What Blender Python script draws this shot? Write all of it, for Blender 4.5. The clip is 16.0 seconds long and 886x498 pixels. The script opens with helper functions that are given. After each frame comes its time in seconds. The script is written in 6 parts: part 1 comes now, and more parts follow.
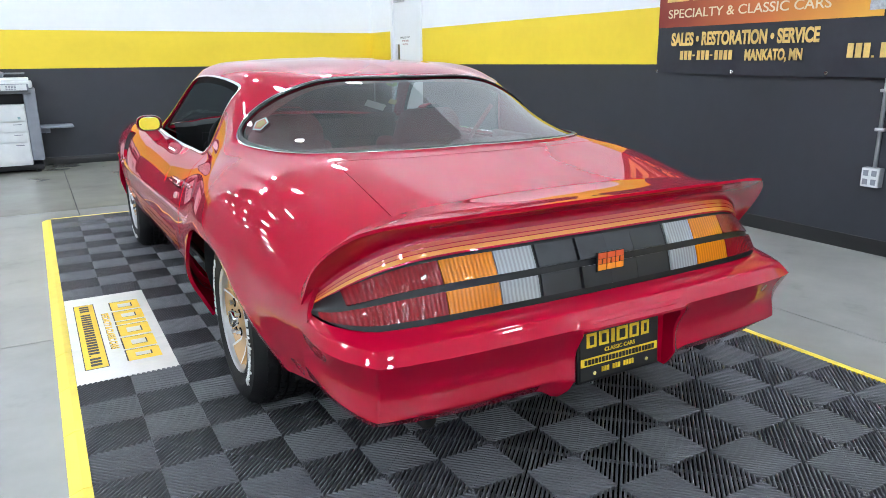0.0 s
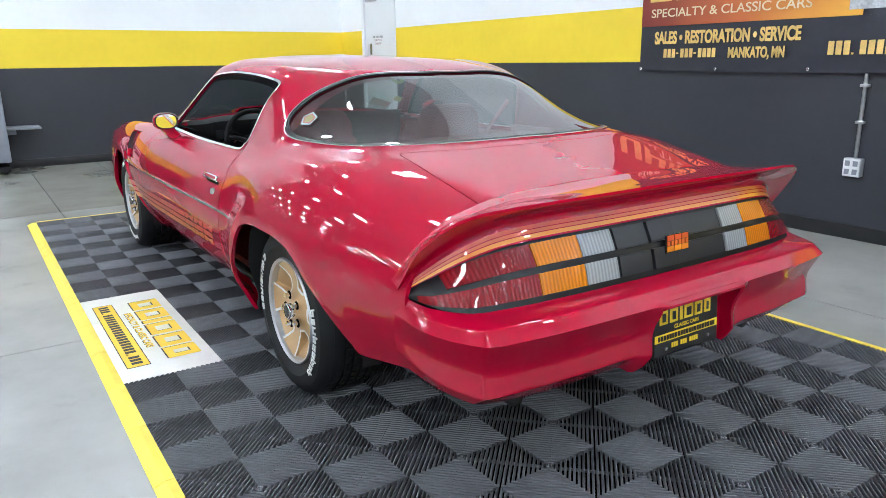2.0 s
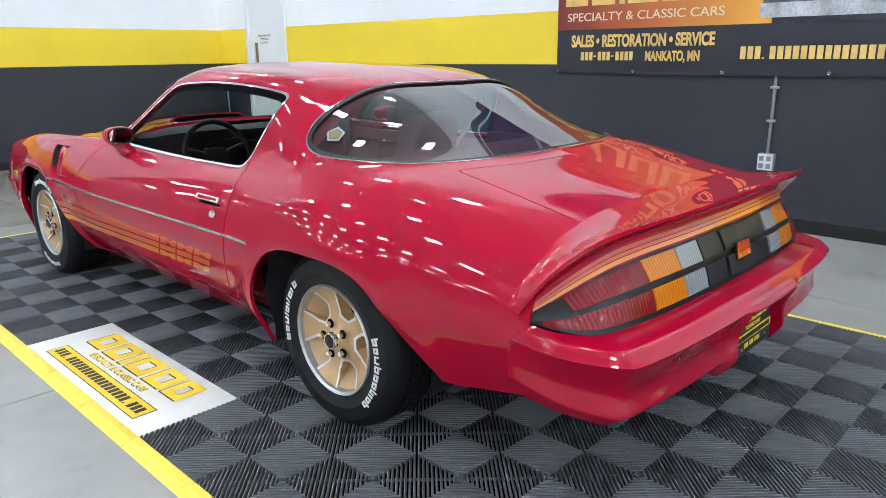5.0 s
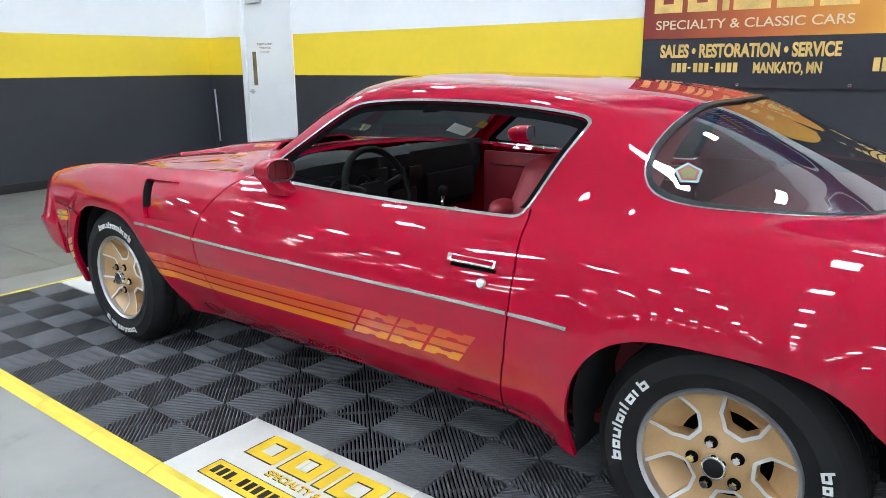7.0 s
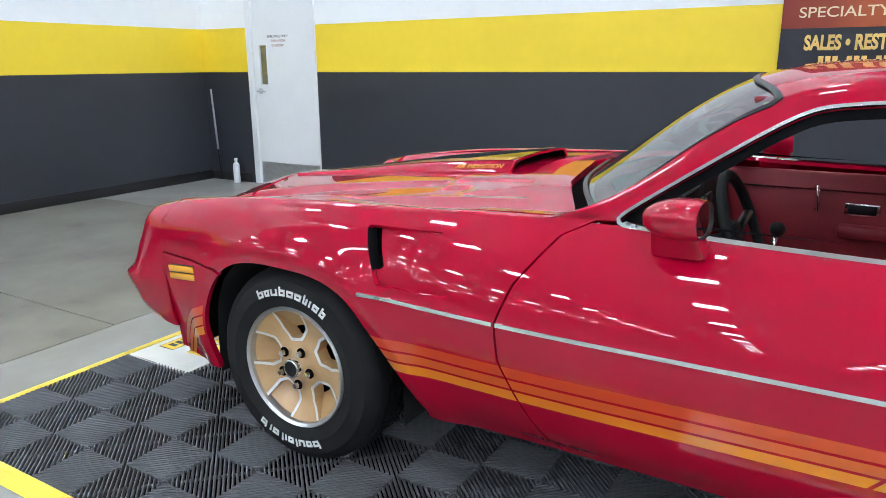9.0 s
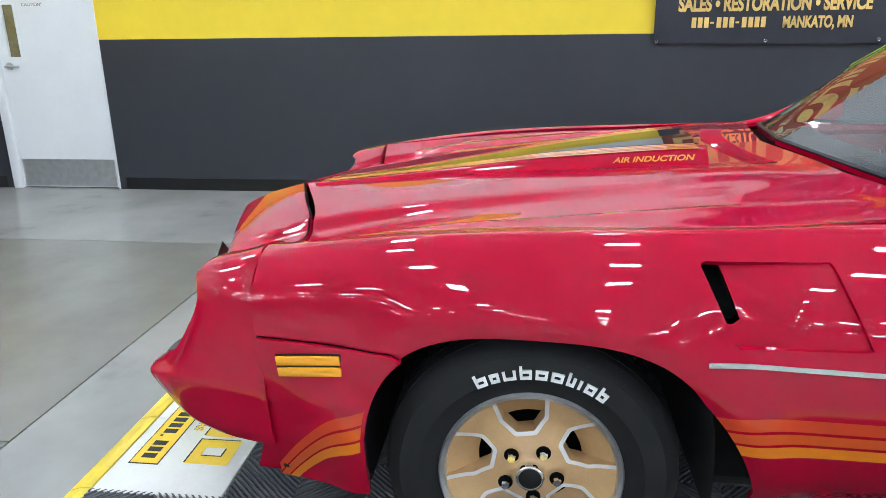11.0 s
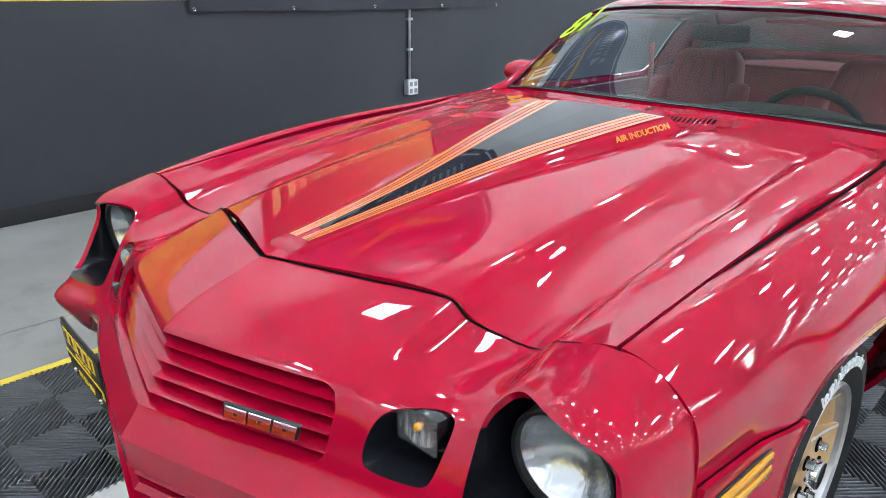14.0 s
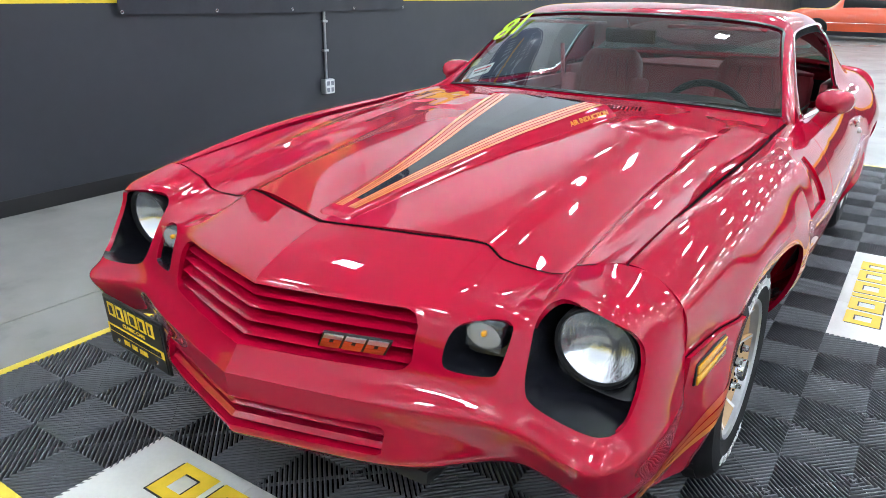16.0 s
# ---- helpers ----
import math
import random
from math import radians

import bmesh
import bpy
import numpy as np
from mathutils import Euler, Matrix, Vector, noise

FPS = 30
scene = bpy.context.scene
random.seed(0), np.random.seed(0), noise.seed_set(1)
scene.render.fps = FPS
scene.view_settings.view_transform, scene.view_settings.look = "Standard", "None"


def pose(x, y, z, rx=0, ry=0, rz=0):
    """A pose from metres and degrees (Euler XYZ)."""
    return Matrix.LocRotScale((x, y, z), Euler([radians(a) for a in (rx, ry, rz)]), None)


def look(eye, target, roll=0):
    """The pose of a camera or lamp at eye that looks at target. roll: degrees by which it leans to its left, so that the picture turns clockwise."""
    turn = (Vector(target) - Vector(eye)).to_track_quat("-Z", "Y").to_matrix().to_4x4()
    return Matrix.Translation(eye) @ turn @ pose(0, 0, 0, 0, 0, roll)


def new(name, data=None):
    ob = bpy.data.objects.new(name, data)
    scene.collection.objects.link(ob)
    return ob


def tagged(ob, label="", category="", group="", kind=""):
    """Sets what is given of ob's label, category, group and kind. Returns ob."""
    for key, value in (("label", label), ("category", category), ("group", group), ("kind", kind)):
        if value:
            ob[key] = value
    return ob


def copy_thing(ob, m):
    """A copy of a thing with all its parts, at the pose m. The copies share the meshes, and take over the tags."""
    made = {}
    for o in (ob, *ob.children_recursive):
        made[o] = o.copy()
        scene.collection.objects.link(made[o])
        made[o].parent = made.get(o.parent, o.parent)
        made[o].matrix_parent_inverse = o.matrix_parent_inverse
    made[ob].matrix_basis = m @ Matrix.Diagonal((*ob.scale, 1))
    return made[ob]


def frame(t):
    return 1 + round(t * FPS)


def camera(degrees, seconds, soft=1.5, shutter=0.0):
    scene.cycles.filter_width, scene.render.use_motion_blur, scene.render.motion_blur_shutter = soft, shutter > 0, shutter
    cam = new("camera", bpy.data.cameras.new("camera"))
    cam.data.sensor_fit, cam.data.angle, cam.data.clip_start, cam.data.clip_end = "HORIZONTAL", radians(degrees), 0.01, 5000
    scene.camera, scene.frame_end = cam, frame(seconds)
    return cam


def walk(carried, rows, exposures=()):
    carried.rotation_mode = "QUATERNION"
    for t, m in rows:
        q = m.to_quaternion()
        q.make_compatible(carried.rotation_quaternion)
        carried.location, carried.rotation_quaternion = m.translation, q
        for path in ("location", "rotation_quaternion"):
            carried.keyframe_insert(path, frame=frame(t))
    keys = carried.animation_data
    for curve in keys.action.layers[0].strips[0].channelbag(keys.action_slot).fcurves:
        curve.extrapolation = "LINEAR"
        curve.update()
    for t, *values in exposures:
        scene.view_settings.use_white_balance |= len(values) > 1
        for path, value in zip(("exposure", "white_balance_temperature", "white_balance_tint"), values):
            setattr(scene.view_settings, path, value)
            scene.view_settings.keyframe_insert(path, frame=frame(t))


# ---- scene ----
cam = camera(63.9, 16.0, 0.6)
PATH = [
    (0, (-1.388, -3.919, 1.253), (-0.438, -2.236, 0.738), -0.6),
    (0.5, (-1.393, -3.909, 1.247), (-0.437, -2.23, 0.73), -0.6),
    (1, (-1.474, -3.89, 1.238), (-0.503, -2.219, 0.723), -0.6),
    (1.5, (-1.659, -3.867, 1.238), (-0.641, -2.223, 0.727), -0.7),
    (2, (-1.761, -3.793, 1.237), (-0.689, -2.184, 0.722), -0.7),
    (2.5, (-1.802, -3.66, 1.227), (-0.656, -2.105, 0.709), -0.8),
    (3, (-1.916, -3.615, 1.248), (-0.707, -2.11, 0.725), -0.7),
    (3.2, (-2.003, -3.619, 1.248), (-0.761, -2.135, 0.742), -0.2),
    (5.3, (-2.266, -3.076, 1.305), (-0.85, -1.763, 0.784), -0.6),
    (5.5, (-2.291, -2.922, 1.279), (-0.852, -1.628, 0.774), -0.5),
    (6, (-2.408, -2.603, 1.29), (-0.92, -1.363, 0.79), -0.6),
    (6.5, (-2.424, -2.208, 1.293), (-0.91, -1.004, 0.788), -0.5),
    (7, (-2.498, -1.797, 1.301), (-0.963, -0.617, 0.799), -0.4),
    (7.5, (-2.488, -1.369, 1.289), (-0.924, -0.228, 0.788), -0.3),
    (8, (-2.491, -0.922, 1.284), (-0.904, 0.186, 0.782), -0.3),
    (8.5, (-2.456, -0.526, 1.271), (-0.842, 0.543, 0.767), -0.6),
    (9, (-2.414, -0.108, 1.267), (-0.758, 0.895, 0.763), -0.4),
    (9.5, (-2.408, 0.285, 1.277), (-0.674, 1.14, 0.762), -0.8),
    (10, (-2.347, 0.692, 1.279), (-0.528, 1.334, 0.754), -0.1),
    (10.2, (-2.339, 0.844, 1.277), (-0.5, 1.417, 0.739), -0.6),
    (12.3, (-1.793, 2.165, 1.288), (0.04, 1.679, 0.651), 0.7),
    (12.5, (-1.724, 2.258, 1.271), (0.076, 1.659, 0.638), 0.3),
    (13, (-1.559, 2.484, 1.273), (0.106, 1.59, 0.62), 0.2),
    (13.5, (-1.323, 2.616, 1.266), (0.171, 1.471, 0.589), 0.0),
    (14, (-1.152, 2.834, 1.286), (0.14, 1.473, 0.594), 0.5),
    (14.5, (-1.015, 2.975, 1.3), (0.139, 1.496, 0.607), 0.9),
    (15, (-0.948, 3.183, 1.307), (0.133, 1.647, 0.619), 1.2),
    (15.5, (-1.008, 3.289, 1.318), (0.047, 1.734, 0.633), 1.1),
    (16, (-1.143, 3.318, 1.318), (-0.101, 1.756, 0.629), 1.0),
]
walk(cam, [(t, look(eye, target, roll)) for t, eye, target, roll in PATH],
     [(0, -0.10), (3.2, -0.12), (5.3, -0.18), (10.2, -0.20), (12.3, -0.02), (16, 0.0)])

# ---------------------------------------------------------------- light
world = bpy.data.worlds.new("world")
scene.world = world
world.use_nodes = True
world.node_tree.nodes["Background"].inputs["Color"].default_value = (0.9, 0.95, 1.0, 1)
world.node_tree.nodes["Background"].inputs["Strength"].default_value = 0.05
scene.view_settings.exposure = 0.0
LAMP_STRENGTH = 112.0

WALL_X = 3.240          # inner face of the wall beside the car
FAR_Y = 6.43            # inner face of the wall ahead of the car
BACK_X, BACK_Y = -24.0, -25.6
CEIL_Z = 5.6
BAY_X, BAY_Y = -3.4, 17.0   # where the far wall ends, and how far the hall goes on beyond it


# ---------------------------------------------------------------- materials
def material(name, color, rough=0.5, metal=0.0, coat=0.0, vary=0.0, scale=8.0, bump=0.0, bump_scale=60.0,
             rough_vary=0.0, emit=0.0, spec=0.5, ribs=0.0, coat_rough=0.03, rand=0.0, stretch=(1, 1, 1)):
    m = bpy.data.materials.new(name)
    m.use_nodes = True
    nt = m.node_tree
    p = nt.nodes["Principled BSDF"]
    p.inputs["Base Color"].default_value = (*color, 1)
    p.inputs["Roughness"].default_value = rough
    p.inputs["Metallic"].default_value = metal
    p.inputs["Specular IOR Level"].default_value = spec
    p.inputs["Coat Weight"].default_value = coat
    p.inputs["Coat Roughness"].default_value = coat_rough
    if emit:
        p.inputs["Emission Color"].default_value = (*color, 1)
        p.inputs["Emission Strength"].default_value = emit
    coord = nt.nodes.new("ShaderNodeTexCoord")
    mapping = nt.nodes.new("ShaderNodeMapping")
    mapping.inputs["Scale"].default_value = stretch
    nt.links.new(coord.outputs["Object"], mapping.inputs["Vector"])

    def field(size, detail=6.0):
        n = nt.nodes.new("ShaderNodeTexNoise")
        n.inputs["Scale"].default_value = size
        n.inputs["Detail"].default_value = detail
        nt.links.new(mapping.outputs["Vector"], n.inputs["Vector"])
        return n.outputs["Fac"]

    def ranged(src, lo, hi):
        r = nt.nodes.new("ShaderNodeMapRange")
        r.inputs["From Min"].default_value, r.inputs["From Max"].default_value = 0.3, 0.7
        r.inputs["To Min"].default_value, r.inputs["To Max"].default_value = lo, hi
        nt.links.new(src, r.inputs["Value"])
        return r.outputs["Result"]

    if vary or rand:
        value = None
        if vary:
            a = ranged(field(scale), 1 - vary, 1 + vary)
            b = ranged(field(scale * 9, 3.0), 1 - vary * 0.5, 1 + vary * 0.5)
            mul = nt.nodes.new("ShaderNodeMath")
            mul.operation = "MULTIPLY"
            nt.links.new(a, mul.inputs[0])
            nt.links.new(b, mul.inputs[1])
            value = mul.outputs[0]
        if rand:
            info = nt.nodes.new("ShaderNodeObjectInfo")
            r = nt.nodes.new("ShaderNodeMapRange")
            r.inputs["To Min"].default_value, r.inputs["To Max"].default_value = 1 - rand, 1 + rand
            nt.links.new(info.outputs["Random"], r.inputs["Value"])
            if value is None:
                value = r.outputs["Result"]
            else:
                mul = nt.nodes.new("ShaderNodeMath")
                mul.operation = "MULTIPLY"
                nt.links.new(value, mul.inputs[0])
                nt.links.new(r.outputs["Result"], mul.inputs[1])
                value = mul.outputs[0]
        mix = nt.nodes.new("ShaderNodeVectorMath")
        mix.operation = "SCALE"
        mix.inputs[0].default_value = color
        nt.links.new(value, mix.inputs["Scale"])
        nt.links.new(mix.outputs["Vector"], p.inputs["Base Color"])
    if rough_vary:
        nt.links.new(ranged(field(scale * 1.7), rough - rough_vary, rough + rough_vary), p.inputs["Roughness"])
    if ribs:
        wv = nt.nodes.new("ShaderNodeTexWave")
        wv.inputs["Scale"].default_value = ribs
        wv.inputs["Distortion"].default_value = 0.4
        bn = nt.nodes.new("ShaderNodeBump")
        bn.inputs["Strength"].default_value = 0.22
        bn.inputs["Distance"].default_value = 0.003
        nt.links.new(coord.outputs["Object"], wv.inputs["Vector"])
        nt.links.new(wv.outputs["Fac"], bn.inputs["Height"])
        nt.links.new(bn.outputs["Normal"], p.inputs["Normal"])
        tone = nt.nodes.new("ShaderNodeVectorMath")
        tone.operation = "SCALE"
        tone.inputs[0].default_value = color
        nt.links.new(ranged(wv.outputs["Fac"], 0.82, 1.08), tone.inputs["Scale"])
        nt.links.new(tone.outputs["Vector"], p.inputs["Base Color"])
    if bump:
        bn = nt.nodes.new("ShaderNodeBump")
        bn.inputs["Strength"].default_value = bump
        bn.inputs["Distance"].default_value = 0.004
        nt.links.new(field(bump_scale), bn.inputs["Height"])
        nt.links.new(bn.outputs["Normal"], p.inputs["Normal"])
    return m


def glass(name, tint, rough=0.0, gloss_min=0.08):
    """Thin glazing: clear straight through, with a glossy face."""
    m = bpy.data.materials.new(name)
    m.use_nodes = True
    nt = m.node_tree
    for n in list(nt.nodes):
        nt.nodes.remove(n)
    out = nt.nodes.new("ShaderNodeOutputMaterial")
    clear = nt.nodes.new("ShaderNodeBsdfTransparent")
    clear.inputs["Color"].default_value = (*tint, 1)
    gloss = nt.nodes.new("ShaderNodeBsdfGlossy")
    gloss.inputs["Roughness"].default_value = rough
    face = nt.nodes.new("ShaderNodeLayerWeight")
    face.inputs["Blend"].default_value = 0.5
    steep = nt.nodes.new("ShaderNodeMath")
    steep.operation = "POWER"
    steep.inputs[1].default_value = 3.0
    boost = nt.nodes.new("ShaderNodeMath")
    boost.operation = "MULTIPLY_ADD"
    boost.inputs[1].default_value, boost.inputs[2].default_value = 0.9, gloss_min
    boost.use_clamp = True
    mix = nt.nodes.new("ShaderNodeMixShader")
    nt.links.new(face.outputs["Facing"], steep.inputs[0])
    nt.links.new(steep.outputs[0], boost.inputs[0])
    nt.links.new(boost.outputs[0], mix.inputs["Fac"])
    nt.links.new(clear.outputs[0], mix.inputs[1])
    nt.links.new(gloss.outputs[0], mix.inputs[2])
    nt.links.new(mix.outputs[0], out.inputs["Surface"])
    return m


M_PAINT = material("red_paint", (0.385, 0.0015, 0.023), rough=0.45, coat=1.0, coat_rough=0.012, vary=0.03, scale=2.0, spec=0.0)
M_BLACK = material("satin_black_trim", (0.007, 0.007, 0.008), rough=0.36, vary=0.1, scale=30, spec=0.35)
M_BUCKET = material("gloss_black_bucket", (0.009, 0.009, 0.012), rough=0.24, spec=0.5)
M_PANEL = material("slate_black_panel", (0.016, 0.017, 0.021), rough=0.34, vary=0.08, scale=20)
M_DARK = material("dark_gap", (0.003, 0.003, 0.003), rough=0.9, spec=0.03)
M_UNDER = material("underbody_black", (0.01, 0.01, 0.011), rough=0.8, vary=0.3, scale=10)
M_CHROME = material("chrome", (0.84, 0.85, 0.86), rough=0.10, metal=1.0, rough_vary=0.03, scale=40)
M_ALLOY = material("machined_alloy", (0.62, 0.62, 0.63), rough=0.32, metal=0.9, vary=0.06, scale=40)
M_GOLD = material("gold_wheel_paint", (0.50, 0.31, 0.145), rough=0.38, coat=0.3, vary=0.07, scale=18)
M_TYRE = material("tyre_rubber", (0.009, 0.009, 0.010), rough=0.62, spec=0.28, vary=0.18, scale=14, bump=0.15, bump_scale=220)
M_TYRE_WHITE = material("raised_white_lettering", (0.72, 0.72, 0.70), rough=0.6, vary=0.08, scale=60)
M_YELLOW_DECAL = material("amber_stripe_vinyl", (0.74, 0.205, 0.010), rough=0.3, coat=0.8)
M_ORANGE_DECAL = material("orange_stripe_vinyl", (0.62, 0.083, 0.010), rough=0.3, coat=0.8)
M_RED_DECAL = material("red_orange_stripe_vinyl", (0.58, 0.045, 0.010), rough=0.3, coat=0.8)
M_HOOD_BLACK = material("hood_decal_black", (0.012, 0.011, 0.011), rough=0.4, coat=0.9, vary=0.1, scale=20, spec=0.0)
M_GLASS = glass("tinted_windscreen", (0.72, 0.82, 0.79), gloss_min=0.09)
M_GLASS_REAR = glass("tinted_rear_window", (0.44, 0.50, 0.49), gloss_min=0.11)
M_REFLECTOR = material("pressed_reflector", (0.78, 0.79, 0.80), rough=0.12, metal=1.0, bump=0.35, bump_scale=40, stretch=(3.0, 3.0, 0.5))
M_LENS = material("pressed_lamp_glass", (0.80, 0.82, 0.83), rough=0.12, coat=1.0)
M_LENS.node_tree.nodes["Principled BSDF"].inputs["Alpha"].default_value = 0.06
M_WALL_PLAIN = material("plain_wall_paint", (0.27, 0.275, 0.28), rough=0.6, vary=0.03, scale=1.5)
M_RUBBER = material("black_rubber_seal", (0.004, 0.004, 0.0045), rough=0.8, spec=0.05)
M_TAIL_RED = material("tail_lens_red", (0.20, 0.002, 0.007), rough=0.22, coat=0.35, spec=0.25, ribs=26)
M_TAIL_AMBER = material("tail_lens_amber", (0.58, 0.17, 0.004), rough=0.2, coat=0.45, spec=0.3, ribs=26)
M_TAIL_CLEAR = material("tail_lens_clear", (0.27, 0.285, 0.295), rough=0.2, coat=0.5, ribs=26)
M_MARKER = material("marker_lens_amber", (0.80, 0.33, 0.01), rough=0.16, coat=1.0)
M_VINYL_RED = material("carmine_vinyl", (0.26, 0.016, 0.026), rough=0.5, vary=0.12, scale=12, bump=0.12, bump_scale=240)
M_CARPET = material("carmine_carpet", (0.15, 0.012, 0.018), rough=0.95, vary=0.25, scale=40, bump=0.4, bump_scale=300)
M_DASH = material("black_dash_vinyl", (0.008, 0.0085, 0.009), rough=0.65, spec=0.18, vary=0.15, scale=20, bump=0.15, bump_scale=260)
M_WALL_BLACK = material("black_wall_paint", (0.027, 0.029, 0.037), rough=0.45, vary=0.08, scale=1.2, bump=0.06, bump_scale=90, rough_vary=0.06)
M_WALL_YELLOW = material("yellow_wall_paint", (0.88, 0.63, 0.035), rough=0.5, vary=0.03, scale=1.5, bump=0.05, bump_scale=90)
M_WALL_WHITE = material("white_wall_paint", (0.86, 0.87, 0.88), rough=0.6, vary=0.02, scale=1.5, bump=0.05, bump_scale=90)
M_BASE = material("black_vinyl_base", (0.012, 0.012, 0.013), rough=0.35, vary=0.1, scale=6)
M_TILE = material("charcoal_floor_tile", (0.088, 0.089, 0.097), rough=0.50, vary=0.10, scale=22, rand=0.05, bump=0.1, bump_scale=150)
M_TILE_WHITE = material("white_floor_tile", (0.72, 0.71, 0.66), rough=0.42, vary=0.05, scale=8)
M_EDGE = material("yellow_edging", (0.80, 0.60, 0.06), rough=0.45, vary=0.08, scale=12)
M_SIGN_YELLOW = material("yellow_print", (0.84, 0.56, 0.03), rough=0.5, vary=0.05, scale=40)
M_INK = material("black_print", (0.015, 0.015, 0.016), rough=0.5)
M_WHITE = material("white_plastic", (0.70, 0.71, 0.71), rough=0.4, vary=0.04, scale=14)
M_GREY = material("grey_plastic", (0.22, 0.235, 0.27), rough=0.45, vary=0.06, scale=14)
M_METAL = material("galvanised_metal", (0.55, 0.56, 0.57), rough=0.35, metal=0.8, vary=0.1, scale=20)
M_DOOR = material("white_door_paint", (0.78, 0.79, 0.80), rough=0.4, vary=0.02, scale=3)
M_CEILING = material("white_ceiling_paint", (0.80, 0.81, 0.82), rough=0.8, vary=0.05, scale=1.0)
M_LAMP = material("lamp_diffuser", (0.79, 0.90, 1.03), rough=0.4, emit=LAMP_STRENGTH)


def concrete(name, grey, tan, dark, scuff):
    """Polished slab: grey with tan clouds, pale scuffs and a few dark marks."""
    m = material(name, grey, rough=0.27)
    nt = m.node_tree
    p = nt.nodes["Principled BSDF"]
    geo = nt.nodes.new("ShaderNodeNewGeometry")

    def noise_at(scale, detail, rough=0.6):
        n = nt.nodes.new("ShaderNodeTexNoise")
        n.inputs["Scale"].default_value, n.inputs["Detail"].default_value, n.inputs["Roughness"].default_value = scale, detail, rough
        nt.links.new(geo.outputs["Position"], n.inputs["Vector"])
        return n.outputs["Fac"]

    def mixed(a, b, fac, lo, hi, top=1.0):
        r = nt.nodes.new("ShaderNodeMapRange")
        r.inputs["From Min"].default_value, r.inputs["From Max"].default_value, r.inputs["To Max"].default_value = lo, hi, top
        nt.links.new(fac, r.inputs["Value"])
        x = nt.nodes.new("ShaderNodeMix")
        x.data_type = "RGBA"
        nt.links.new(r.outputs["Result"], x.inputs["Factor"])
        for k, c in ((6, a), (7, b)):
            if isinstance(c, tuple):
                x.inputs[k].default_value = (*c, 1)
            else:
                nt.links.new(c, x.inputs[k])
        return x.outputs[2]

    c = mixed(grey, tan, noise_at(0.42, 2), 0.25, 0.75)
    c = mixed(c, dark, noise_at(1.3, 5, 0.6), 0.36, 0.70, 0.9)
    c = mixed(c, (0.46, 0.46, 0.44), noise_at(0.6, 2, 0.5), 0.35, 0.85, scuff)
    c = mixed(c, (0.13, 0.125, 0.115), noise_at(2.6, 5, 0.6), 0.60, 0.85, 0.6)
    nt.links.new(c, p.inputs["Base Color"])
    return m


M_FLOOR = concrete("polished_concrete", (0.320, 0.317, 0.304), (0.272, 0.262, 0.238), (0.205, 0.200, 0.186), 0.30)
M_FLOOR_OLD = concrete("worn_tan_concrete", (0.232, 0.227, 0.200), (0.200, 0.191, 0.160), (0.150, 0.143, 0.122), 0.12)


# ---------------------------------------------------------------- mesh helpers
def link(name, verts, faces, mat, parent=None, label="", smooth=True, angle=None):
    me = bpy.data.meshes.new(name)
    me.from_pydata([tuple(map(float, v[:3])) for v in verts], [], [tuple(map(int, q)) for q in faces])
    me.materials.append(mat)
    if smooth:
        me.polygons.foreach_set("use_smooth", [True] * len(me.polygons))
    if angle:
        me.set_sharp_from_angle(angle=radians(angle))
    me.update()
    ob = new(name, me)
    if parent is not None:
        ob.parent = parent
    if label:
        ob["label"] = label
    return ob


def part(name, bm, mat, parent=None, label="", smooth=False, angle=35):
    bmesh.ops.recalc_face_normals(bm, faces=bm.faces[:])
    me = bpy.data.meshes.new(name)
    bm.to_mesh(me)
    bm.free()
    me.materials.append(mat)
    if smooth:
        me.polygons.foreach_set("use_smooth", [True] * len(me.polygons))
        me.set_sharp_from_angle(angle=radians(angle))
    ob = new(name, me)
    if parent is not None:
        ob.parent = parent
    if label:
        ob["label"] = label
    return ob


def box(bm, lo, hi, bevel=0.0, m=None, segs=2):
    r = bmesh.ops.create_cube(bm, size=1.0)
    lo, hi = Vector(lo), Vector(hi)
    mat = Matrix.Translation((lo + hi) / 2) @ Matrix.Diagonal((*(hi - lo), 1))
    bmesh.ops.transform(bm, matrix=mat, verts=r["verts"])
    vs = r["verts"]
    if bevel:
        es = list({e for v in vs for e in v.link_edges})
        r2 = bmesh.ops.bevel(bm, geom=es, offset=bevel, segments=segs, affect="EDGES", profile=0.5)
        vs = list({v for f in r2["faces"] for v in f.verts} | {v for v in vs if v.is_valid})
    if m is not None:
        bmesh.ops.transform(bm, matrix=m, verts=vs)
    return vs


def cyl(bm, r1, r2, h, m=None, segs=24, caps=True):
    r = bmesh.ops.create_cone(bm, cap_ends=caps, segments=segs, radius1=r1, radius2=r2, depth=h)
    if m is not None:
        bmesh.ops.transform(bm, matrix=m, verts=r["verts"])
    return r["verts"]


def boxed(name, lo, hi, mat, parent=None, bevel=0.0, label=""):
    bm = bmesh.new()
    box(bm, lo, hi, bevel)
    return part(name, bm, mat, parent, label, smooth=bevel > 0)


def empty(name, at=(0, 0, 0)):
    ob = new(name)
    ob.location = at
    return ob


def lathe(profile, segs=48, axis="x"):
    """Turns (r, a) pairs round an axis; gives verts and quads."""
    vs, fs = [], []
    n = len(profile)
    for i in range(segs):
        c, s = math.cos(2 * math.pi * i / segs), math.sin(2 * math.pi * i / segs)
        for r, a in profile:
            vs.append((a, r * c, r * s) if axis == "x" else (r * c, r * s, a))
    for i in range(segs):
        k = (i + 1) % segs
        for j in range(n - 1):
            fs.append((i * n + j, i * n + j + 1, k * n + j + 1, k * n + j))
    return vs, fs


